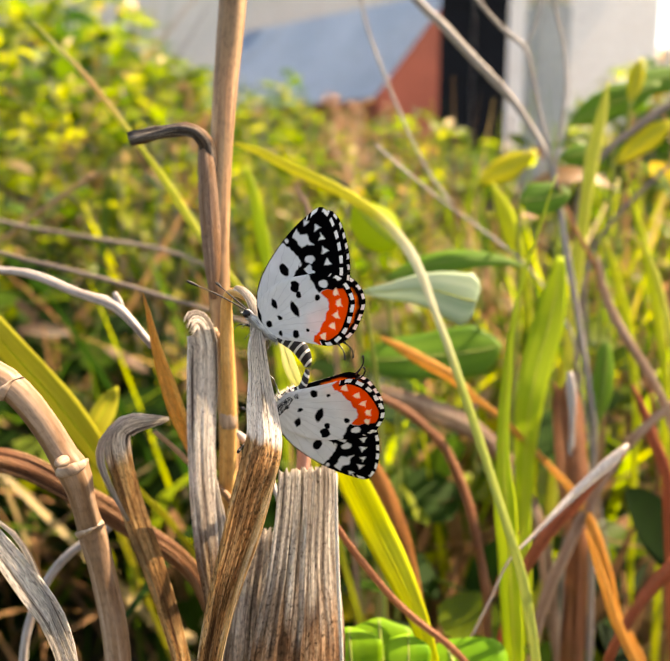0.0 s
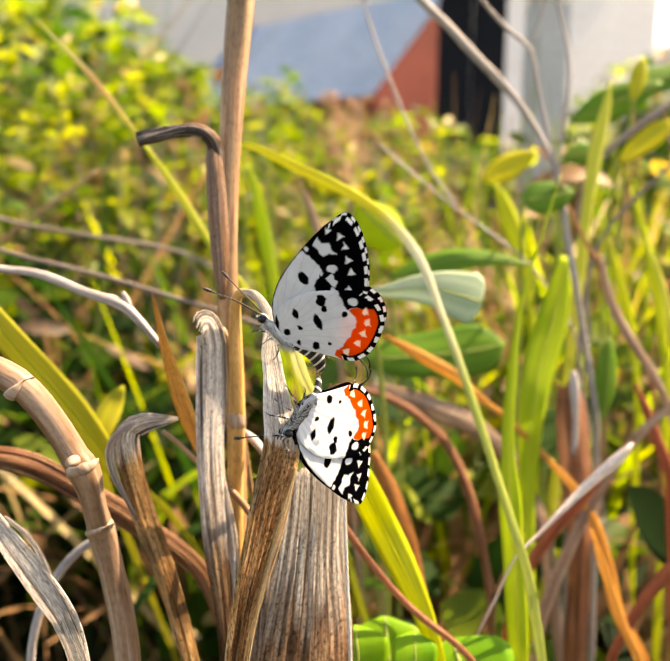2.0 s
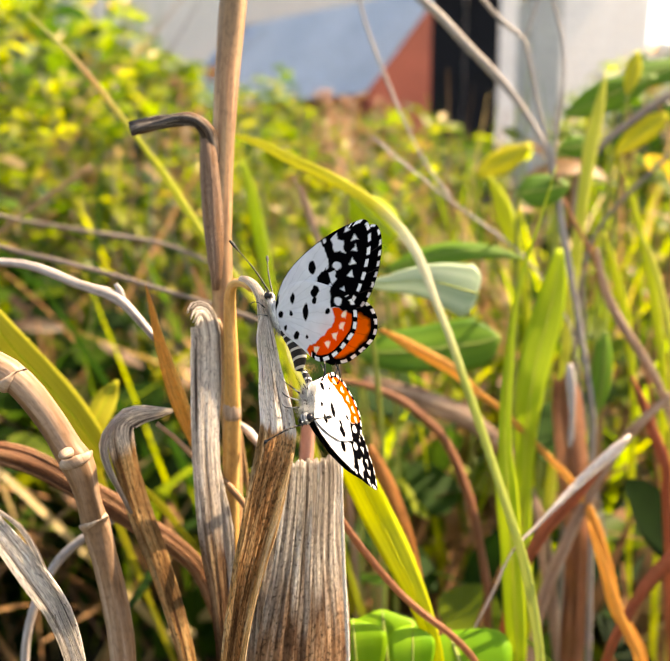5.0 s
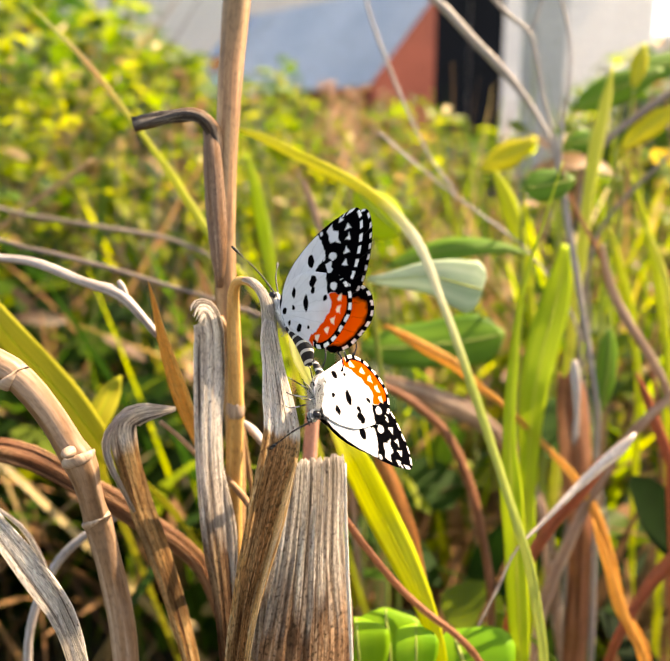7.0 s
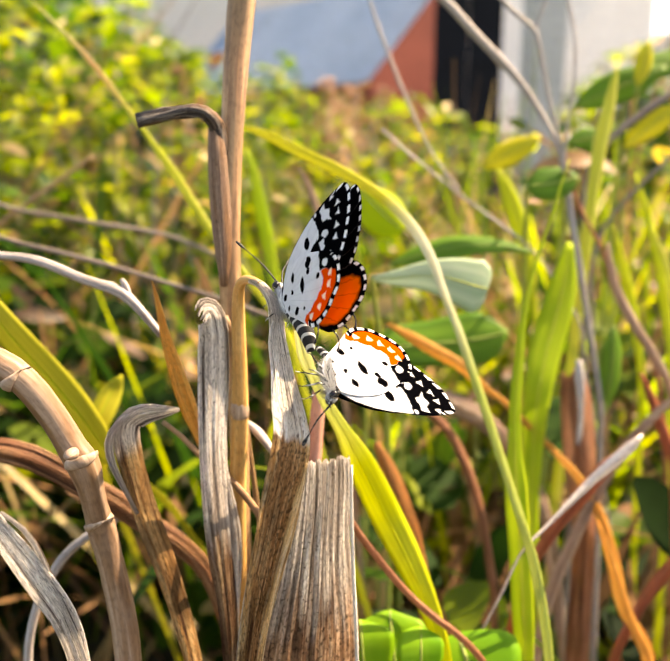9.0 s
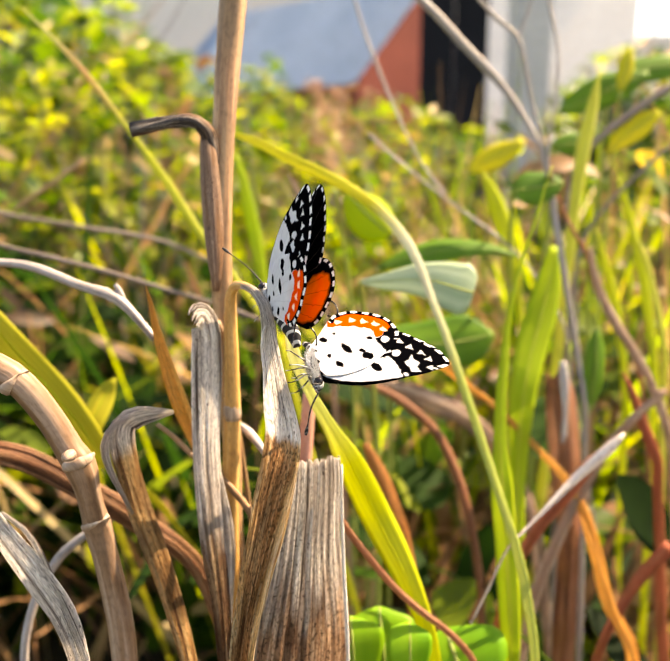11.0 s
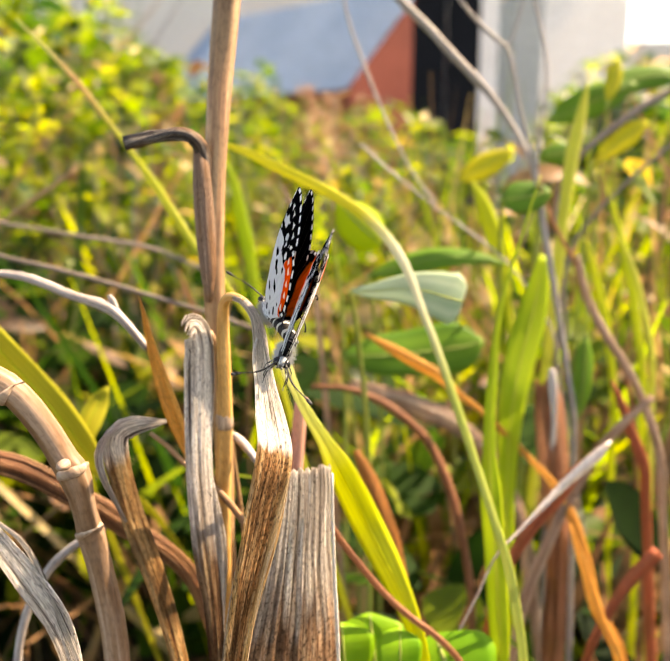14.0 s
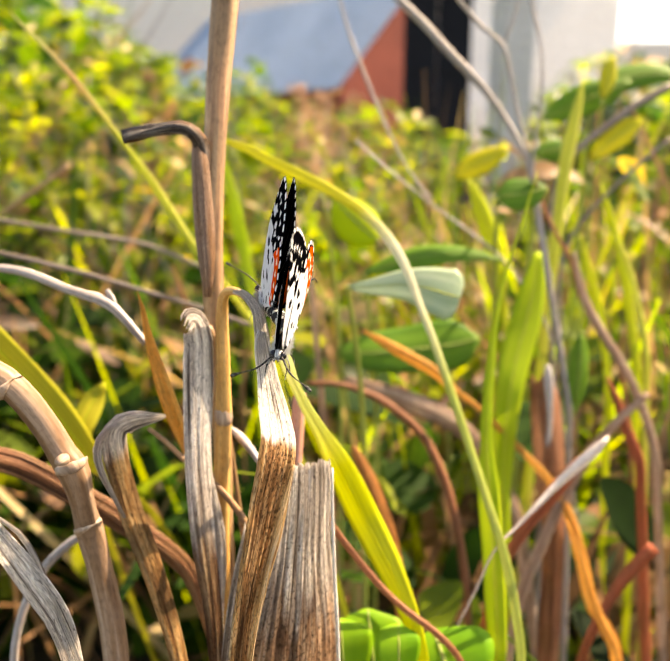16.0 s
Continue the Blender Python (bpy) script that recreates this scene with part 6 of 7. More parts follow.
def plumes():
    """Withered pinkish seed heads standing over the weeds."""
    rnd = random.Random(61)
    first = None
    for i in range(6):
        y = rnd.uniform(1.1, 1.9)
        x = rnd.uniform(-0.2, 0.16) * y
        m = pose(x, y, 0, rnd.uniform(-7, 7), rnd.uniform(-9, 9), rnd.uniform(0, 360))
        if first is None:
            first = thing = tagged(new("seeding_weed"), "withered weed with a pinkish brown seed head", "weed")
            part("stem", tube_mesh([(0, 0, 0, 4), (4, 2, 130, 3.4), (2, 6, 260, 2.8), (-6, 4, 400, 2)], 6, 0.08, 5, 25.0), MAT["reddry"], thing)
            bm = bmesh.new()
            for k in range(150):
                t = rnd.random()
                az = rnd.uniform(0, 6.28)
                out = 0.03 * math.sin(math.pi * (0.15 + 0.85 * t)) * rnd.random()
                size = rnd.uniform(0.008, 0.02)
                leaf_into(bm, Vector((math.cos(az) * out - 0.004 * t, math.sin(az) * out + 0.004, 0.27 + 0.14 * t)), Vector((math.cos(az), math.sin(az), 0.9)), Vector((rnd.uniform(-0.6, 0.6), -0.6, 1)), size, size * 0.5, 0.2, 3)
            part("seed_head", bm, PLUME, thing, "loose pinkish brown seed head")
            thing.matrix_basis = m
        else:
            thing = copy_thing(first, m)
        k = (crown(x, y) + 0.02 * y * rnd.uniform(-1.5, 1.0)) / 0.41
        thing.scale = (k, k, k)


def weeds_around():
    """The weeds go on to both sides and behind: clumps of leaves, too many to count."""
    rnd = random.Random(12)
    for name, mat in (("weeds_around", SUNLIT), ("weeds_around", LUSH)):
        bm = bmesh.new()
        for i in range(150):
            y = rnd.uniform(-1.6, 3.0)
            x = rnd.choice((-1, 1)) * (max(0.0, y) * 0.5 + 0.45 + rnd.uniform(0.0, 1.7))
            high = rnd.uniform(0.16, 0.34)
            for k in range(26):
                t = rnd.uniform(0.1, 1.0)
                az = rnd.uniform(0, 6.28)
                size = rnd.uniform(0.02, 0.06)
                leaf_into(bm, Vector((x + 0.05 * t * math.cos(i), y + 0.05 * t * math.sin(i), high * t)), Vector((math.cos(az), math.sin(az), rnd.uniform(-0.1, 1))), Vector((rnd.uniform(-0.5, 0.5), rnd.uniform(-0.5, 0.5), 1)), size, size * 0.5, rnd.uniform(0.05, 0.5), 4)
            leaf_into(bm, Vector((x, y, 0)), Vector((0.05 * math.cos(i), 0.05 * math.sin(i), high)), Vector((1, 0.2, 0)), high, 0.004, 0.0, 4)
        tagged(part(name, bm, mat), "clumps of low leafy weeds all around", "weeds", kind="stuff")


weeds_around()
grass()
thicket()
far_shrubs()
underbrush()
stalk_tangle()
plumes()


# ---- the two butterflies ----
HINGE = (662.0, 765.0)   # wing drawing: sheet units, 0.0532 mm each, y down
UNIT = 0.0532
FORE = [(652, 748), (643, 715), (643, 680), (653, 643), (671, 606), (690, 576), (711, 546), (736, 516), (760, 493), (780, 476), (795, 473), (812, 485), (826, 505), (838, 530), (848, 560), (855, 590), (858, 620), (857, 648), (848, 672), (810, 694), (760, 715), (705, 742), (668, 765)]
HIND = [(664, 768), (655, 738), (662, 712), (680, 690), (705, 673), (735, 660), (765, 655), (800, 653), (830, 651), (858, 655), (880, 665), (897, 682), (908, 705), (911, 728), (904, 752), (893, 775), (879, 797), (861, 812), (838, 823), (812, 820), (785, 814), (750, 807), (715, 801), (690, 793), (673, 781)]


def loop_round(points, count):
    p = np.array(points, float)
    out = []
    n = len(p)
    for i in range(n):
        a, b, c, d = p[i - 1], p[i], p[(i + 1) % n], p[(i + 2) % n]
        for t in np.arange(8) / 8:
            out.append(0.5 * (2 * b + (c - a) * t + (2 * a - 5 * b + 4 * c - d) * t**2 + (3 * b - a - 3 * c + d) * t**3))
    out = np.array(out)
    gone = np.r_[0, np.cumsum(np.linalg.norm(np.diff(np.vstack([out, out[:1]]), axis=0), axis=1))]
    at = np.arange(count) / count * gone[-1]
    closed = np.vstack([out, out[:1]])
    return np.stack([np.interp(at, gone, closed[:, k]) for k in (0, 1)], 1)


def inside(points, poly, soft=1.2):
    """How far each point lies inside a polygon: 0 outside, 1 inside, soft at the edge."""
    poly = np.array(poly, float)
    nxt = np.roll(poly, -1, axis=0)
    d = np.full(len(points), 1e9)
    odd = np.zeros(len(points), bool)
    for a, b in zip(poly, nxt):
        ab = b - a
        t = np.clip(((points - a) @ ab) / (ab @ ab + 1e-9), 0, 1)
        d = np.minimum(d, np.linalg.norm(points - a - t[:, None] * ab, axis=1))
        cross = (a[1] > points[:, 1]) != (b[1] > points[:, 1])
        odd ^= cross & (points[:, 0] < (b[0] - a[0]) * (points[:, 1] - a[1]) / (b[1] - a[1] + 1e-12) + a[0])
    return np.clip(np.where(odd, d, -d) / soft * 0.5 + 0.5, 0, 1)


def spot(points, x, y, rx, ry=None, tilt=0.0):
    ry = ry or rx
    c, s = math.cos(radians(tilt)), math.sin(radians(tilt))
    d = points - (x, y)
    r = np.hypot((c * d[:, 0] + s * d[:, 1]) / rx, (c * d[:, 1] - s * d[:, 0]) / ry)
    return np.clip((1 - r) * min(rx, ry) / 1.2 * 0.5 + 0.5, 0, 1)


def wedge(points, x, y, r):
    """A small pale triangle pointing back to the wing's root."""
    d = np.array((HINGE[0] - x, HINGE[1] - y))
    d /= np.linalg.norm(d)
    n = np.array((-d[1], d[0]))
    c = np.array((x, y))
    return inside(points, [c + d * r, c - d * r * 0.8 + n * r, c - d * r * 0.8 - n * r], 1.5)


def paint(base, *layers):
    out = np.array(base, float)
    for mask, colour in layers:
        out = out + mask[:, None] * (np.array(colour, float) - out)
    return out


BLACK, PALE, WHITE, ORANGE, PEACH = (0.0015, 0.0014, 0.002), (0.72, 0.72, 0.73), (0.84, 0.84, 0.82), (0.82, 0.065, 0.003), (0.72, 0.42, 0.33)


def veins(p, strength):
    ang = np.degrees(np.arctan2(HINGE[1] - p[:, 1], p[:, 0] - HINGE[0]))
    line = np.abs((ang / 9.5 + 0.5) % 1 - 0.5) * 9.5
    far = np.hypot(p[:, 0] - HINGE[0], p[:, 1] - HINGE[1])
    return strength * np.clip(1 - line * far / 57 / 1.6, 0, 1) * np.clip(far / 60 - 0.3, 0, 1)


def dashes(p, edge, along, lo, hi, pitch, wide=0.62, at=3.0, deep=9.0):
    """Pale fringe dashes just inside a stretch of the rim."""
    on = (along > lo) & (along < hi)
    beat = np.abs((along * pitch) % 1 - 0.5) < wide / 2
    return np.where(on & beat & (edge > at) & (edge < deep), 1.0, 0.0)


def fore_under(p, edge, along):
    grey = np.repeat([PALE], len(p), axis=0)
    dark = inside(p, [(696, 556), (703, 562), (722, 573), (745, 590), (752, 600), (747, 612), (737, 640), (748, 664), (800, 700), (870, 690), (880, 560), (830, 460), (770, 455), (720, 510)])
    out = paint(grey, (veins(p, 0.34), (0.36, 0.36, 0.38)), (dark, BLACK), (np.clip(1.6 - edge / 2.2, 0, 1), BLACK))
    out = paint(out, (spot(p, 712, 624, 11, 16, -38), BLACK))
    for poly in ([(727, 546), (735, 527), (748, 540), (762, 537), (770, 549), (781, 562), (766, 560), (753, 568), (741, 557)], [(761, 618), (775, 606), (790, 620), (786, 636), (777, 632)]):
        out = paint(out, (inside(p, poly), PALE))
    for x, y, a, b in ((775, 594, 12, 10), (781, 645, 5, 9), (713, 556, 5, 5), (752, 608, 3, 5)):
        out = paint(out, (spot(p, x, y, a, b), PALE))
    for x, y, r in ((757, 511, 8), (785, 521, 8), (799, 543, 8), (807, 572, 9), (817, 600, 9), (815, 639, 9)):
        out = paint(out, (wedge(p, x, y, r), WHITE))
    return paint(out, (dashes(p, edge, along, 0.37, 0.70, 26, 0.6, 0.5, 8.5), WHITE))


def fore_upper(p, edge, along):
    out = np.repeat([BLACK], len(p), axis=0)
    out = paint(out, (veins(p, 0.6), (0.07, 0.06, 0.06)))
    return paint(out, (dashes(p, edge, along, 0.37, 0.70, 30, 0.5, 1.0, 7.0), WHITE))


ORANGE_UNDER = [(830, 698), (850, 692), (875, 691), (915, 700), (915, 735), (900, 770), (880, 805), (845, 830), (815, 826), (793, 808), (800, 795), (815, 787), (822, 770), (833, 762), (838, 745), (846, 735), (847, 715)]
ORANGE_UPPER = [(815, 697), (850, 688), (880, 692), (892, 712), (888, 742), (876, 772), (852, 800), (815, 810), (770, 800), (770, 775), (785, 750), (795, 720)]


def hind_under(p, edge, along):
    out = np.repeat([PALE], len(p), axis=0)
    # peach painted in for backlight glowing through the orange of the upper side
    backlit_blush = np.clip(1 - np.hypot((p[:, 0] - 834) / 30, (p[:, 1] - 748) / 60), 0, 1) * 0.22
    out = paint(out, (veins(p, 0.32), (0.38, 0.38, 0.40)), (backlit_blush, PEACH))
    rim = np.clip(15.0 - edge, 0, 1) * ((along > 0.405) & (along < 0.763))
    cap = inside(p, [(797, 640), (808, 660), (818, 684), (826, 697), (850, 692), (880, 694), (915, 700), (900, 660), (860, 640)])
    out = paint(out, (inside(p, ORANGE_UNDER), ORANGE), (rim, BLACK), (cap, BLACK), (spot(p, 841, 678, 11, 9, 20), PALE))
    for x, y, r in ((867, 701, 9), (871, 727, 9), (861, 752, 9), (848, 777, 9), (822, 799, 9)):
        out = paint(out, (wedge(p, x, y, r), (0.88, 0.7, 0.45)), (spot(p, x, y, 6.0, 7.0), (0.9, 0.76, 0.55)))
    for x, y, a, b, k in ((767, 678, 9, 12, 0), (774, 697, 6, 7, 0), (706, 713, 6, 11, -14), (759, 730, 7, 17, -20), (715, 747, 5, 5, 0), (710, 784, 5, 6, 0), (751, 790, 7, 8, 0), (821, 708, 5, 6, 0), (784, 781, 3, 3, 0), (683, 760, 7, 7, 30), (659, 733, 4, 24, -8)):
        out = paint(out, (spot(p, x, y, a * 1.25, b * 1.2, k), BLACK))
    return paint(out, (dashes(p, edge, along, 0.405, 0.763, 24, 0.6, 0.5, 9.0), WHITE))


def hind_upper(p, edge, along):
    out = np.repeat([BLACK], len(p), axis=0)
    out = paint(out, (inside(p, ORANGE_UPPER, 4.0), (0.86, 0.19, 0.01)))
    out = paint(out, (veins(p, 0.65) * inside(p, ORANGE_UPPER, 4.0), (0.30, 0.03, 0.005)), (np.clip(10 - edge, 0, 1) * ((along > 0.2) & (along < 0.75)), BLACK))
    return paint(out, (dashes(p, edge, along, 0.27, 0.70, 26, 0.55, 1.0, 8.0), WHITE))


def wing_mesh(name, outline, under, upper, side, material, count=300, rings=60):
    """A wing: two painted faces a hair apart, closed at the rim. x runs to the head, z away from the back."""
    rim = loop_round(outline, count)
    core = rim.mean(0)
    share = np.linspace(0, 1, rings + 1)[1:] ** 0.8
    flat = np.vstack([core[None]] + [core + (rim - core) * k for k in share])
    along = np.r_[0.5, np.tile(np.arange(count) / count, rings)]
    reach = np.linalg.norm(rim - core, axis=1)
    closed = np.vstack([rim, rim[:1]])
    edge = np.full(len(flat), 1e9)
    for a, b in zip(closed[::2], closed[2::2]):
        ab = b - a
        t = np.clip(((flat - a) @ ab) / (ab @ ab), 0, 1)
        edge = np.minimum(edge, np.linalg.norm(flat - a - t[:, None] * ab, axis=1))
    # the rim is scalloped
    h = np.array((-0.692, 0.722))
    p, q = (flat[:, 0] - HINGE[0]) * UNIT, (HINGE[1] - flat[:, 1]) * UNIT
    s, r = p * h[0] + q * h[1], p * h[1] - q * h[0]
    camber = 0.35 * np.sin(np.clip(r / 16, 0, 1) * math.pi) + 0.018 * np.sin(np.degrees(np.arctan2(s, r + 2)) * 0.66)
    thin = 0.07 * np.clip(edge / 6, 0, 1) + 0.01
    outer = np.stack([s, side * (camber + thin), r], 1) * 0.001
    inner = np.stack([s, side * (camber - thin), r], 1) * 0.001
    n = len(flat)
    faces = []
    for sheet in (0, 1):
        o = sheet * n
        for j in range(count):
            k = (j + 1) % count
            tri = (o, o + 1 + j, o + 1 + k)
            faces.append(tri if sheet == 0 else tri[::-1])
            for i in range(rings - 1):
                a, b = o + 1 + i * count, o + 1 + (i + 1) * count
                quad = (a + j, b + j, b + k, a + k)
                faces.append(quad if sheet == 0 else quad[::-1])
    last = 1 + (rings - 1) * count
    for j in range(count):
        k = (j + 1) % count
        faces.append((last + j, n + last + j, n + last + k, last + k))
    me = bpy.data.meshes.new(name)
    me.from_pydata(np.vstack([outer, inner]).tolist(), [], faces)
    tint = np.ones((2 * n, 4))
    wob = np.array([(noise.noise((x * 0.09, y * 0.09, 1.0)), noise.noise((x * 0.09, y * 0.09, 7.0))) for x, y in flat])
    ragged = flat + 3.2 * wob + 1.4 * np.roll(wob, 3, axis=1)[:, ::-1] * np.sin(flat * 0.5)
    tint[:n, :3], tint[n:, :3] = under(ragged, edge + 1.2 * wob[:, 0], along), upper(ragged, edge + 1.2 * wob[:, 1], along)
    attr = me.attributes.new("tint", "FLOAT_COLOR", "POINT")
    attr.data.foreach_set("color", tint.ravel())
    me.polygons.foreach_set("use_smooth", [True] * len(me.polygons))
    me.materials.append(material)
    me.update()
    return me


def scale_material():
    m, nt, out = shader("wing_scales")
    tint = nt.nodes.new("ShaderNodeAttribute")
    tint.attribute_name = "tint"
    tc = nt.nodes.new("ShaderNodeTexCoord")
    dust = node(nt, "ShaderNodeTexNoise", Scale=5200.0, Detail=2.0)
    cloud = node(nt, "ShaderNodeTexNoise", Scale=420.0, Detail=3.0)
    for n in (dust, cloud):
        nt.links.new(tc.outputs["Object"], n.inputs["Vector"])
    shade = ramp(nt, cloud.outputs["Fac"], ((0.3, (0.92, 0.92, 0.92)), (0.7, (1.06, 1.06, 1.05))))
    base = mixed(nt, 1.0, tint.outputs["Color"], shade, "MULTIPLY")
    finish(nt, out, base, 0.75, 0.2, dust.outputs["Fac"], 0.25, 0.00006, 0.0, 0.8)
    return m


SCALES = scale_material()
WINGS = {
    (kind, side): wing_mesh(kind, outline, under, upper, sign, SCALES)
    for kind, outline, under, upper in (("forewing", FORE, fore_under, fore_upper), ("hindwing", HIND, hind_under, hind_upper))
    for side, sign in (("left", 1), ("right", -1))
}


def banded(name, a, b, pitch):
    m, nt, out = shader(name)
    tc = nt.nodes.new("ShaderNodeTexCoord")
    wv = node(nt, "ShaderNodeTexWave", Scale=pitch, Distortion=0.6, Detail=1.0)
    wv.bands_direction = "X"
    nt.links.new(tc.outputs["Object"], wv.inputs["Vector"])
    base = ramp(nt, wv.outputs["Fac"], ((0.74, a), (0.88, b)))
    finish(nt, out, base, 0.6, 0.0, wv.outputs["Fac"], 0.3, 0.0001)
    return m


ABDOMEN = banded("banded_abdomen", (0.012, 0.011, 0.013), (0.55, 0.55, 0.52), 330.0)
ANTENNA = banded("ringed_antenna", (0.006, 0.005, 0.005), (0.12, 0.11, 0.1), 900.0)
FUR = dry("pale_fur", (0.62, 0.62, 0.6), (0.42, 0.42, 0.42), (0.1, 0.1, 0.11), 10, 2.0, 0.1, stained=0.0, rough=0.9)
BACK = dry("dark_back", (0.16, 0.16, 0.17), (0.03, 0.03, 0.034), (0.01, 0.01, 0.012), 9, 1.0, 0.0, stained=0.0, rough=0.7)
EYE = surface("dark_eye", (0.006, 0.005, 0.006), (0.012, 0.01, 0.012), 900.0, 0.2, 0.1, 0.00002)
LEG = banded("ringed_leg", (0.02, 0.019, 0.02), (0.4, 0.4, 0.38), 420.0)


def fur_into(bm, rnd, along, count, length):
    """Short flat hairs standing off a run of (x, y, z, width) in millimetres."""
    run = spline(along, 0.3)
    for i in range(count):
        x, y, z, w = run[rnd.randrange(len(run))]
        ang = rnd.uniform(2.9, 6.5)
        out = Vector((rnd.uniform(-0.7, 0.2), math.cos(ang), math.sin(ang))).normalized()
        base = Vector((x, y, z)) + Vector((0, math.cos(ang), math.sin(ang))) * w * 0.46
        side = out.cross(Vector((1, 0.3, 0.2))).normalized() * 0.00004
        tip = base + out * length * 0.001 * rnd.uniform(0.5, 1.2)
        vs = [bm.verts.new(base - side), bm.verts.new(base + side), bm.verts.new(tip)]
        bm.faces.new(vs)


def butterfly(label, seed, splay, reach, tail_end, stout, lift):
    rnd = random.Random(seed)
    up = max(0.0, lift - 0.3) * 0.9
    it = tagged(new("butterfly"), label, "butterfly", "mating butterflies")
    trunk = [(2.1, 0, up - 0.3, 1.1), (1.2, 0, lift - 0.5, 1.8 * stout), (-0.3, 0, lift - 0.55, 2.0 * stout), (-1.8, 0, lift - 0.45, 1.6 * stout), (-2.7, 0, lift - 0.3, 1.0 * stout)]
    part("thorax", tube_mesh(trunk, 16, 0.06, seed, 0.25), BACK if lift > 0.5 else FUR, it, "thorax with grey-white fur")
    bm = bmesh.new()
    fur_into(bm, rnd, trunk, 900, 0.9)
    part("fur", bm, FUR, it)
    part("abdomen", tube_mesh([(-1.8, 0, lift - 0.35, 1.0)] + tail_end, 16, 0.03, seed, 0.2), ABDOMEN, it, "black abdomen with white rings")
    head = part("head", tube_mesh([(1.9, 0, up - 0.35, 0.7), (2.3, 0, up - 0.3, 1.25), (2.75, 0, up - 0.25, 1.3), (3.1, 0, up - 0.3, 0.9), (3.3, 0, up - 0.35, 0.4)], 14, 0.08, seed, 0.15), FUR, it, "small black and white head")
    for s in (1, -1):
        eye = bmesh.new()
        bmesh.ops.create_uvsphere(eye, u_segments=14, v_segments=10, radius=0.00052)
        bmesh.ops.translate(eye, verts=eye.verts, vec=(0.00268, s * 0.00048, up * 0.001 - 0.00022))
        part("eye", eye, EYE, head, "glossy black eye")
        part("palp", tube_mesh([(3.0, s * 0.2, up - 0.5, 0.26), (3.5, s * 0.26, up - 0.6, 0.22), (3.9, s * 0.28, up - 0.4, 0.1)], 7, 0.1, seed, 0.2), LEG, head)
        tip = (2.9 + reach[0], s * splay, reach[1])
        mid = (2.9 + reach[0] * 0.5, s * splay * 0.42, reach[1] * 0.35)
        run = [(2.9, s * 0.3, up + 0.1, 0.22), (*mid, 0.21), (*[m + (t - m) * 0.7 for m, t in zip(mid, tip)], 0.24), (*[m + (t - m) * 0.85 for m, t in zip(mid, tip)], 0.44), (*tip, 0.3)]
        part("antenna", tube_mesh(run, 8, 0.04, seed, 0.2), ANTENNA, head, "black antenna with white rings and clubbed tip")
        for i, x in enumerate((1.3, 0.2, -0.9)):
            foot = (x + (1.2, 0.3, -0.9)[i], s * (1.2 + 0.2 * i), -2.5)
            leg = [(x, s * 0.5, up - 1.1, 0.2), (x + (0.8, 0.2, -0.6)[i], s * 1.2, -1.4, 0.15), (foot[0], foot[1], -2.1, 0.11), foot + (0.1,)]
            part("leg", tube_mesh(leg, 6, 0.06, seed + i, 0.25), LEG, it)
    wings = {}
    for kind, y in (("forewing", 0.0), ("hindwing", 0.2)):
        for side, sign in (("left", 1), ("right", -1)):
            w = new(kind, WINGS[kind, side])
            w.parent = it
            tagged(w, "white wing with black spots, black tip" if kind == "forewing" else "white wing with black spots and orange border")
            wings[kind, side] = (w, sign, y * 0.001)
            if kind == "hindwing":
                tail = [(-8.9, sign * 0.05, 5.3, 0.32), (-9.6, sign * 0.35, 5.4, 0.2), (-10.4, sign * 0.6, 5.3, 0.17), (-11.0, sign * 0.75, 4.9, 0.2), (-11.2, sign * 0.8, 4.6, 0.3)]
                part("tail", tube_mesh(tail, 7, 0.1, seed, 0.25), EYE, w, "thin black tail")
    return it, wings


UPPER, UPPER_WINGS = butterfly("spotted white butterfly with orange border clinging to a dry leaf", 21, 4.3, (7.4, -1.2), [(-3.0, -0.3, 0.6, 1.6), (-4.3, -0.8, 0.9, 2.0), (-5.5, -1.5, 0.7, 2.0), (-6.5, -2.1, 0.1, 1.6), (-7.2, -2.5, -0.5, 1.0)], 0.78, 0.35)
LOWER, LOWER_WINGS = butterfly("spotted white butterfly with orange border joined tail to tail", 22, 4.6, (3.2, -1.2), [(-2.8, 0.1, 1.1, 0.95), (-4.0, 0.3, 1.1, 0.9), (-5.0, 0.6, 0.7, 0.8), (-5.7, 0.9, 0.4, 0.5)], 0.75, 1.3)
LOWER.scale = (1.056, 1.056, 1.056)


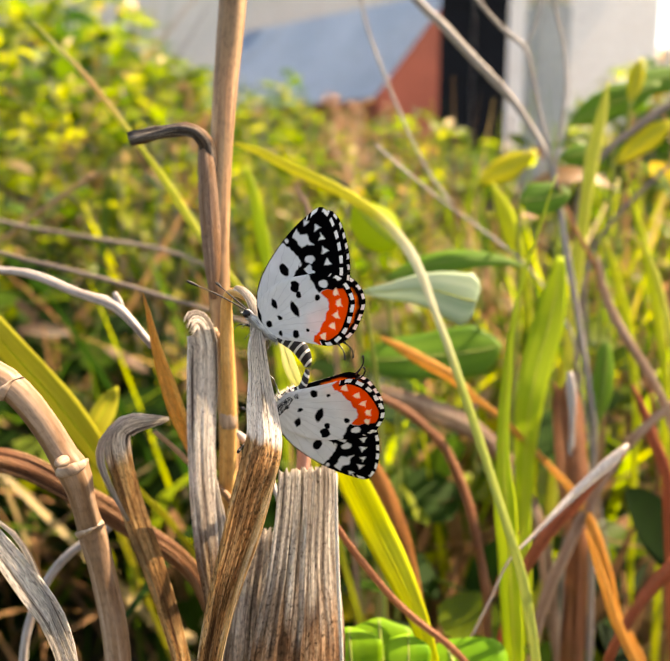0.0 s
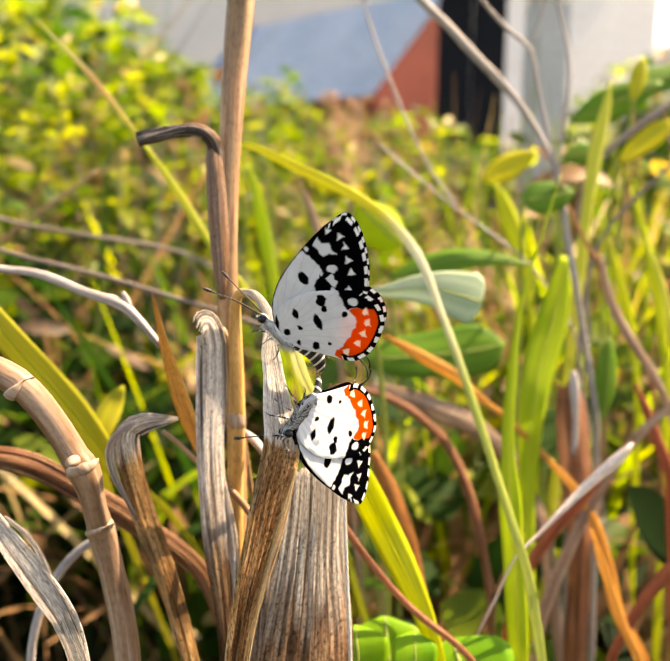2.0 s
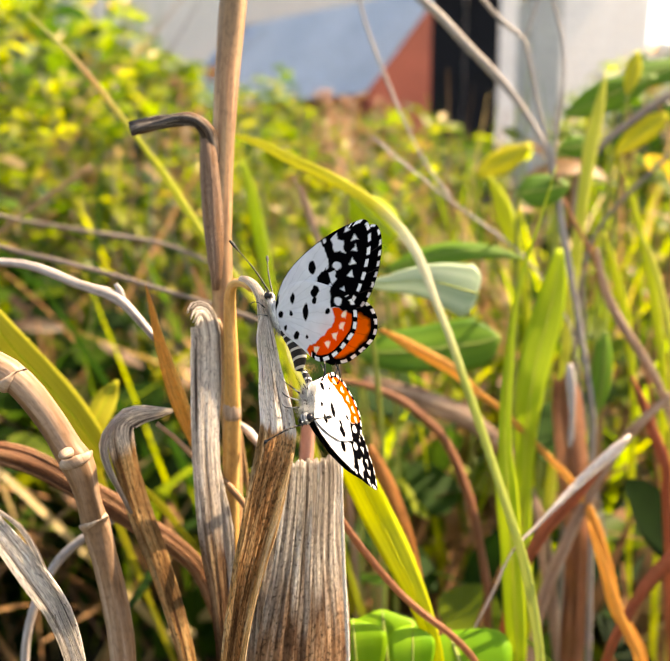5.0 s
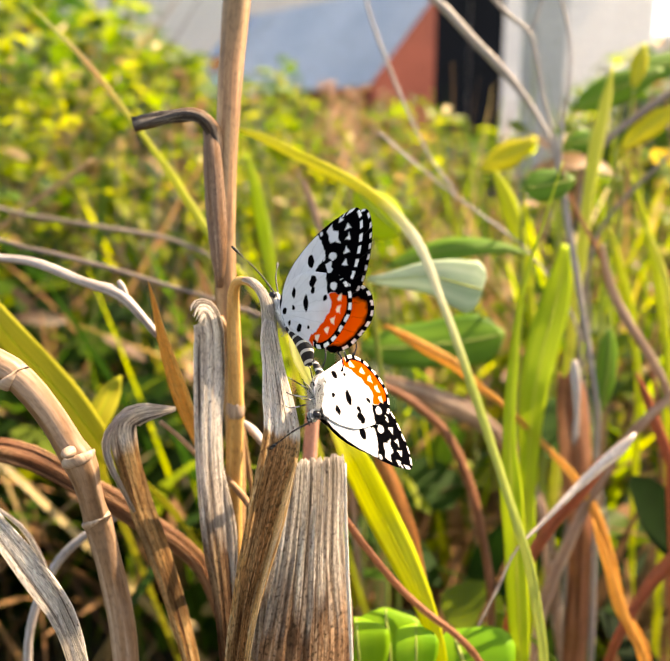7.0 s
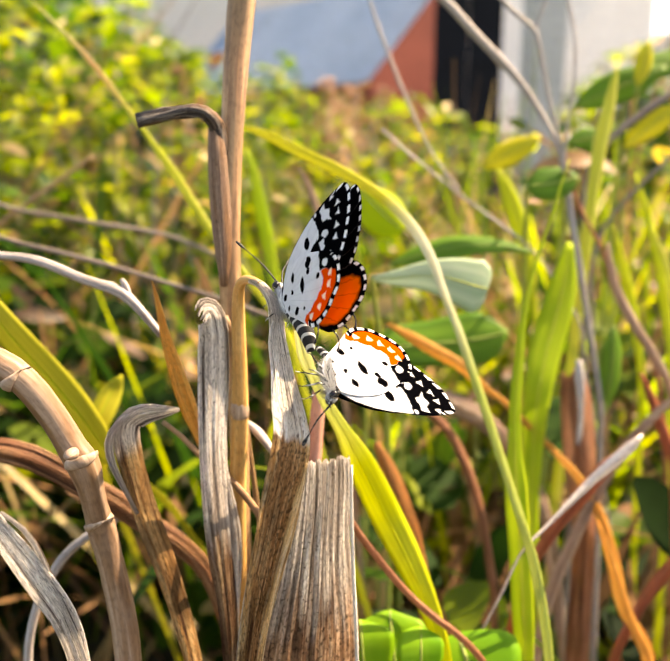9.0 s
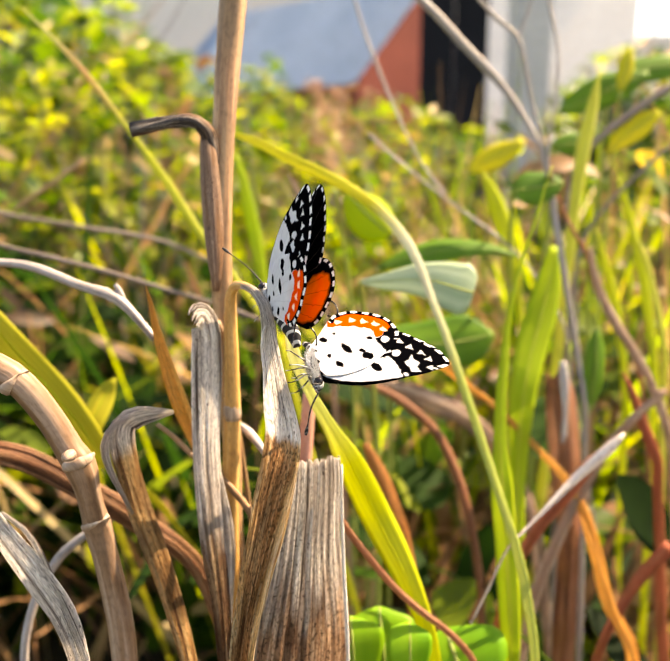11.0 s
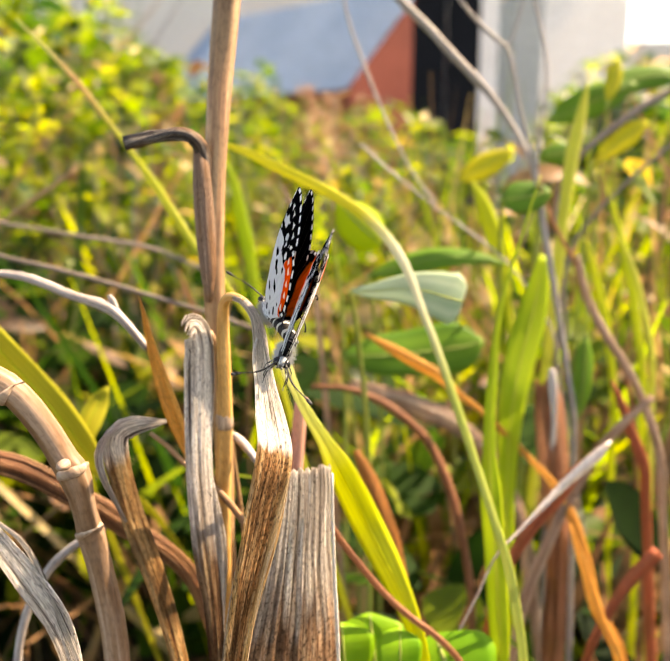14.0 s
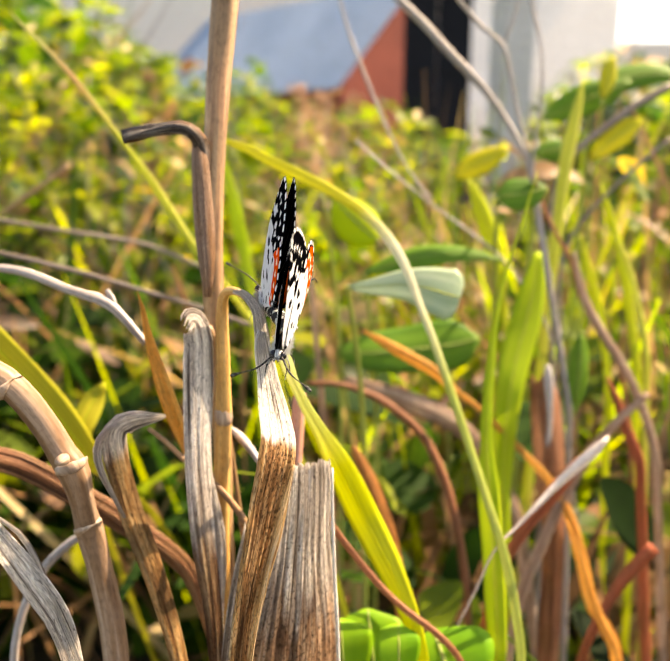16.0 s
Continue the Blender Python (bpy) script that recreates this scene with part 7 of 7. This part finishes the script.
# ---- what moves ----
UPPER_ROWS = [
    (0, -9.15, 101.48, 278.89, 12.2, -37.0, 155.6, 9.0, -11.2, 0.0, 0.0, 0.16),
    (1.5, -8.74, 98.42, 278.98, 3.2, -40.9, 170.6, 5.7, -4.6, 0.0, 0.0, 0.16),
    (2, -8.20, 97.46, 279.06, -7.0, -45.5, 177.3, 5.6, -6.1, 0.0, 0.0, 0.16),
    (2.5, -8.53, 97.56, 278.81, -3.9, -49.8, 177.5, 5.2, -3.0, 0.0, 0.0, 0.16),
    (3, -8.66, 99.21, 278.58, 10.3, -45.6, 171.3, 4.6, -0.9, 0.0, 0.0, 0.16),
    (3.5, -8.72, 100.08, 278.67, 21.4, -46.4, 158.9, 5.5, 0.2, 0.0, 0.0, 0.16),
    (4, -8.13, 100.69, 279.01, 38.4, -58.1, 130.9, 9.9, -2.9, 0.0, 0.0, 0.16),
    (6.5, -8.50, 102.99, 279.06, 27.6, -48.3, 116.5, 6.5, -4.1, -3.0, 0.0, 0.16),
    (7, -8.15, 102.95, 278.96, 29.8, -44.3, 114.2, 6.3, -4.3, -4.0, 0.0, 0.16),
    (8, -8.22, 103.65, 279.03, 19.2, -47.0, 123.5, 7.4, -4.4, -2.6, 0.0, 0.16),
    (8.5, -8.91, 102.80, 280.08, 22.4, -37.5, 108.5, 5.6, 0.4, -5.5, 0.0, 0.16),
    (9, -8.73, 103.49, 280.34, 27.1, -35.8, 107.5, 6.05, -1.7, -5, 0, 0.16),
    (11.5, -9.75, 105.99, 280.59, 14.7, -35.2, 105.5, 5.72, -2.9, -3.6, 0, 0.16),
    (12, -9.2, 105.17, 281.09, 15.1, -32.1, 100.5, 5.2, -4.2, -3, 0, 0.16),
    (12.5, -9.6, 103.79, 282.46, 5.9, -35.2, 98.5, 4.42, -12.3, -2, 0, 0.16),
    (13, -9.05, 104.76, 281.5, 7.2, -27.2, 100.5, 4.16, -11.1, -2.8, 0, 0.16),
    (13.5, -9.13, 103.8, 281.17, 15.7, -19.2, 101.5, 4.55, -5.6, -2.5, 0, 0.16),
    (14.5, -8.26, 105.9, 281.03, 15.2, -25.9, 100.5, 3.38, -10.2, -3, 0, 0.16),
    (15, -8.82, 105.11, 281.29, 12.1, -27, 99.6, 2.86, -9.1, -2, 0, 0.16),
    (16, -9.49, 108.35, 281.15, 11.7, -22.9, 98.6, 2.86, -5.8, -1.4, 0, 0.16),
]
LOWER_ROWS = [
    (0, -7.60, 101.29, 268.79, 151.0, 47.8, 160.3, 1.0, -14.7, 0.0, 0.0, 0.16),
    (1.5, -6.90, 97.02, 270.0, 168.0, 41.0, -162.0, 1.0, -17.8, 0.0, 0.0, 0.16),
    (2, -6.07, 93.67, 270.10, -174.2, 35.9, -131.0, 1.0, -20.5, -1.7, 0.0, 0.16),
    (2.5, -6.77, 94.01, 268.26, -166.6, 38.5, -108.8, 1.0, -17.6, -3.3, 0.0, 0.16),
    (3, -5.04, 93.48, 270.65, -165.0, 26.2, -99.5, 1.0, -20.5, -5.0, 0.0, 0.16),
    (3.5, -4.43, 94.57, 270.60, -162.6, 28.4, -98.7, 0.9, -17.6, -5.1, 0.0, 0.16),
    (4, -4.83, 95.25, 269.68, -155.1, 25.3, -94.4, 0.9, -20.3, -5.2, 0.0, 0.16),
    (6.5, -4.17, 94.45, 270.56, -142.8, 33.4, -93.6, 0.5, -16.5, -5.6, 0.0, 0.16),
    (7, -4.18, 94.06, 270.77, -138.4, 34.7, -96.1, 0.5, -18.4, -5.7, 0.0, 0.16),
    (8, -3.66, 95.34, 270.91, -128.9, 32.4, -88.3, 0.4, -16.4, -5.8, 0.0, 0.16),
    (8.5, -3.66, 93.38, 272.58, -114.2, 35.8, -82.3, 0.4, -18.8, -5.9, 0.0, 0.16),
    (9, -3.75, 94.34, 272.90, -110.0, 31.9, -81.1, 0.3, -18.3, -6.0, 0.0, 0.16),
    (11.5, -5.04, 97.17, 274.21, -74.9, 19.2, -81.5, 0.2, -16.2, -6.0, 0.0, 0.26),
    (12, -6.67, 94.89, 276.23, -51.9, 3.8, -87.2, -0.1, -11.6, -6.0, 0.2, 0.22),
    (12.5, -7.46, 92.53, 277.12, -35.9, 6.4, -85.7, -0.5, -11.4, -6.0, 1.2, 0.25),
    (13, -7.84, 92.52, 277.71, -22.5, 6.8, -90.5, -1, -9.6, 0, 1, 0.17),
    (13.5, -7.07, 91.94, 277.81, -23.1, 6.5, -92.5, -1, -9, 0, 1, 0.17),
    (14.5, -6.22, 92.78, 277.26, -17, 5.5, -98.3, -1, -9.8, 0, 3, 0.3),
    (15, -6.64, 92.40, 277.67, -13.7, 4.9, -98.5, -1.0, -9.2, 0.0, 4.0, 0.45),
    (16, -6.89, 96.56, 276.87, -9.9, 12.8, -98.8, -1.0, -5.8, 0.0, 4.0, 0.45),
]
LEAF_ROWS = [
    (0, 0.08, 0.00, 0.00, -0.02),
    (0.5, 6.64, -0.03, 0.11, -1.34),
    (1, 11.21, -0.07, 0.20, -2.27),
    (1.5, 15.45, -0.01, 0.74, -3.13),
    (2, 12.24, -0.03, 0.42, -2.47),
    (2.5, 9.79, -0.07, 0.11, -1.98),
    (3, 17.76, 0.06, 1.27, -3.59),
    (3.5, 21.88, 0.07, 1.75, -4.43),
    (4, 15.29, 0.07, 1.14, -3.09),
    (6.5, 12.73, 0.04, 0.80, -2.58),
    (7, 13.73, -0.03, 0.57, -2.78),
    (7.5, 11.82, -0.07, 0.24, -2.39),
    (8, 15.93, -0.08, 0.53, -3.22),
    (8.5, 17.47, -0.09, 0.58, -3.54),
    (9, 18.10, -0.08, 0.70, -3.66),
    (11.5, 13.77, -0.11, 0.31, -2.78),
    (12, 8.51, -0.11, -0.07, -1.72),
    (12.5, -0.54, -0.10, -0.47, 0.11),
    (13, 2.18, -0.13, -0.51, -0.44),
    (13.5, 11.65, -0.10, 0.20, -2.36),
    (14, 17.62, -0.12, 0.59, -3.57),
    (14.5, 28.54, -0.18, 1.57, -5.78),
    (15, 25.58, -0.14, 1.39, -5.18),
    (15.5, 20.99, -0.10, 1.08, -4.25),
    (16, 21.01, -0.09, 1.13, -4.25),
]


def motions():
    for it, wings, rows in ((UPPER, UPPER_WINGS, UPPER_ROWS), (LOWER, LOWER_WINGS, LOWER_ROWS)):
        walk(it, [(t, pose(x * MM, y * MM, z * MM, rx, ry, rz)) for t, x, y, z, rx, ry, rz, *_ in rows])
        for (kind, side), (wing, sign, off) in wings.items():
            spread = 0.6 if kind == "forewing" else 1.12
            sweep = 1.0 if kind == "forewing" else 0.0
            extra = 1.0 if kind == "forewing" and side == "left" else 0.0
            walk(wing, [(r[0], pose(0, sign * (r[11] * MM + off), 0, -sign * r[7] * spread, 0, -sign * r[10]) @ pose(0, 0, 0, 0, r[8] * sweep + r[9] * extra, 0)) for r in rows])
    walk(FRONT_LEAF, [(t, pose(x * MM, y * MM, z * MM, 0, a, 0)) for t, x, y, z, a in LEAF_ROWS])


motions()
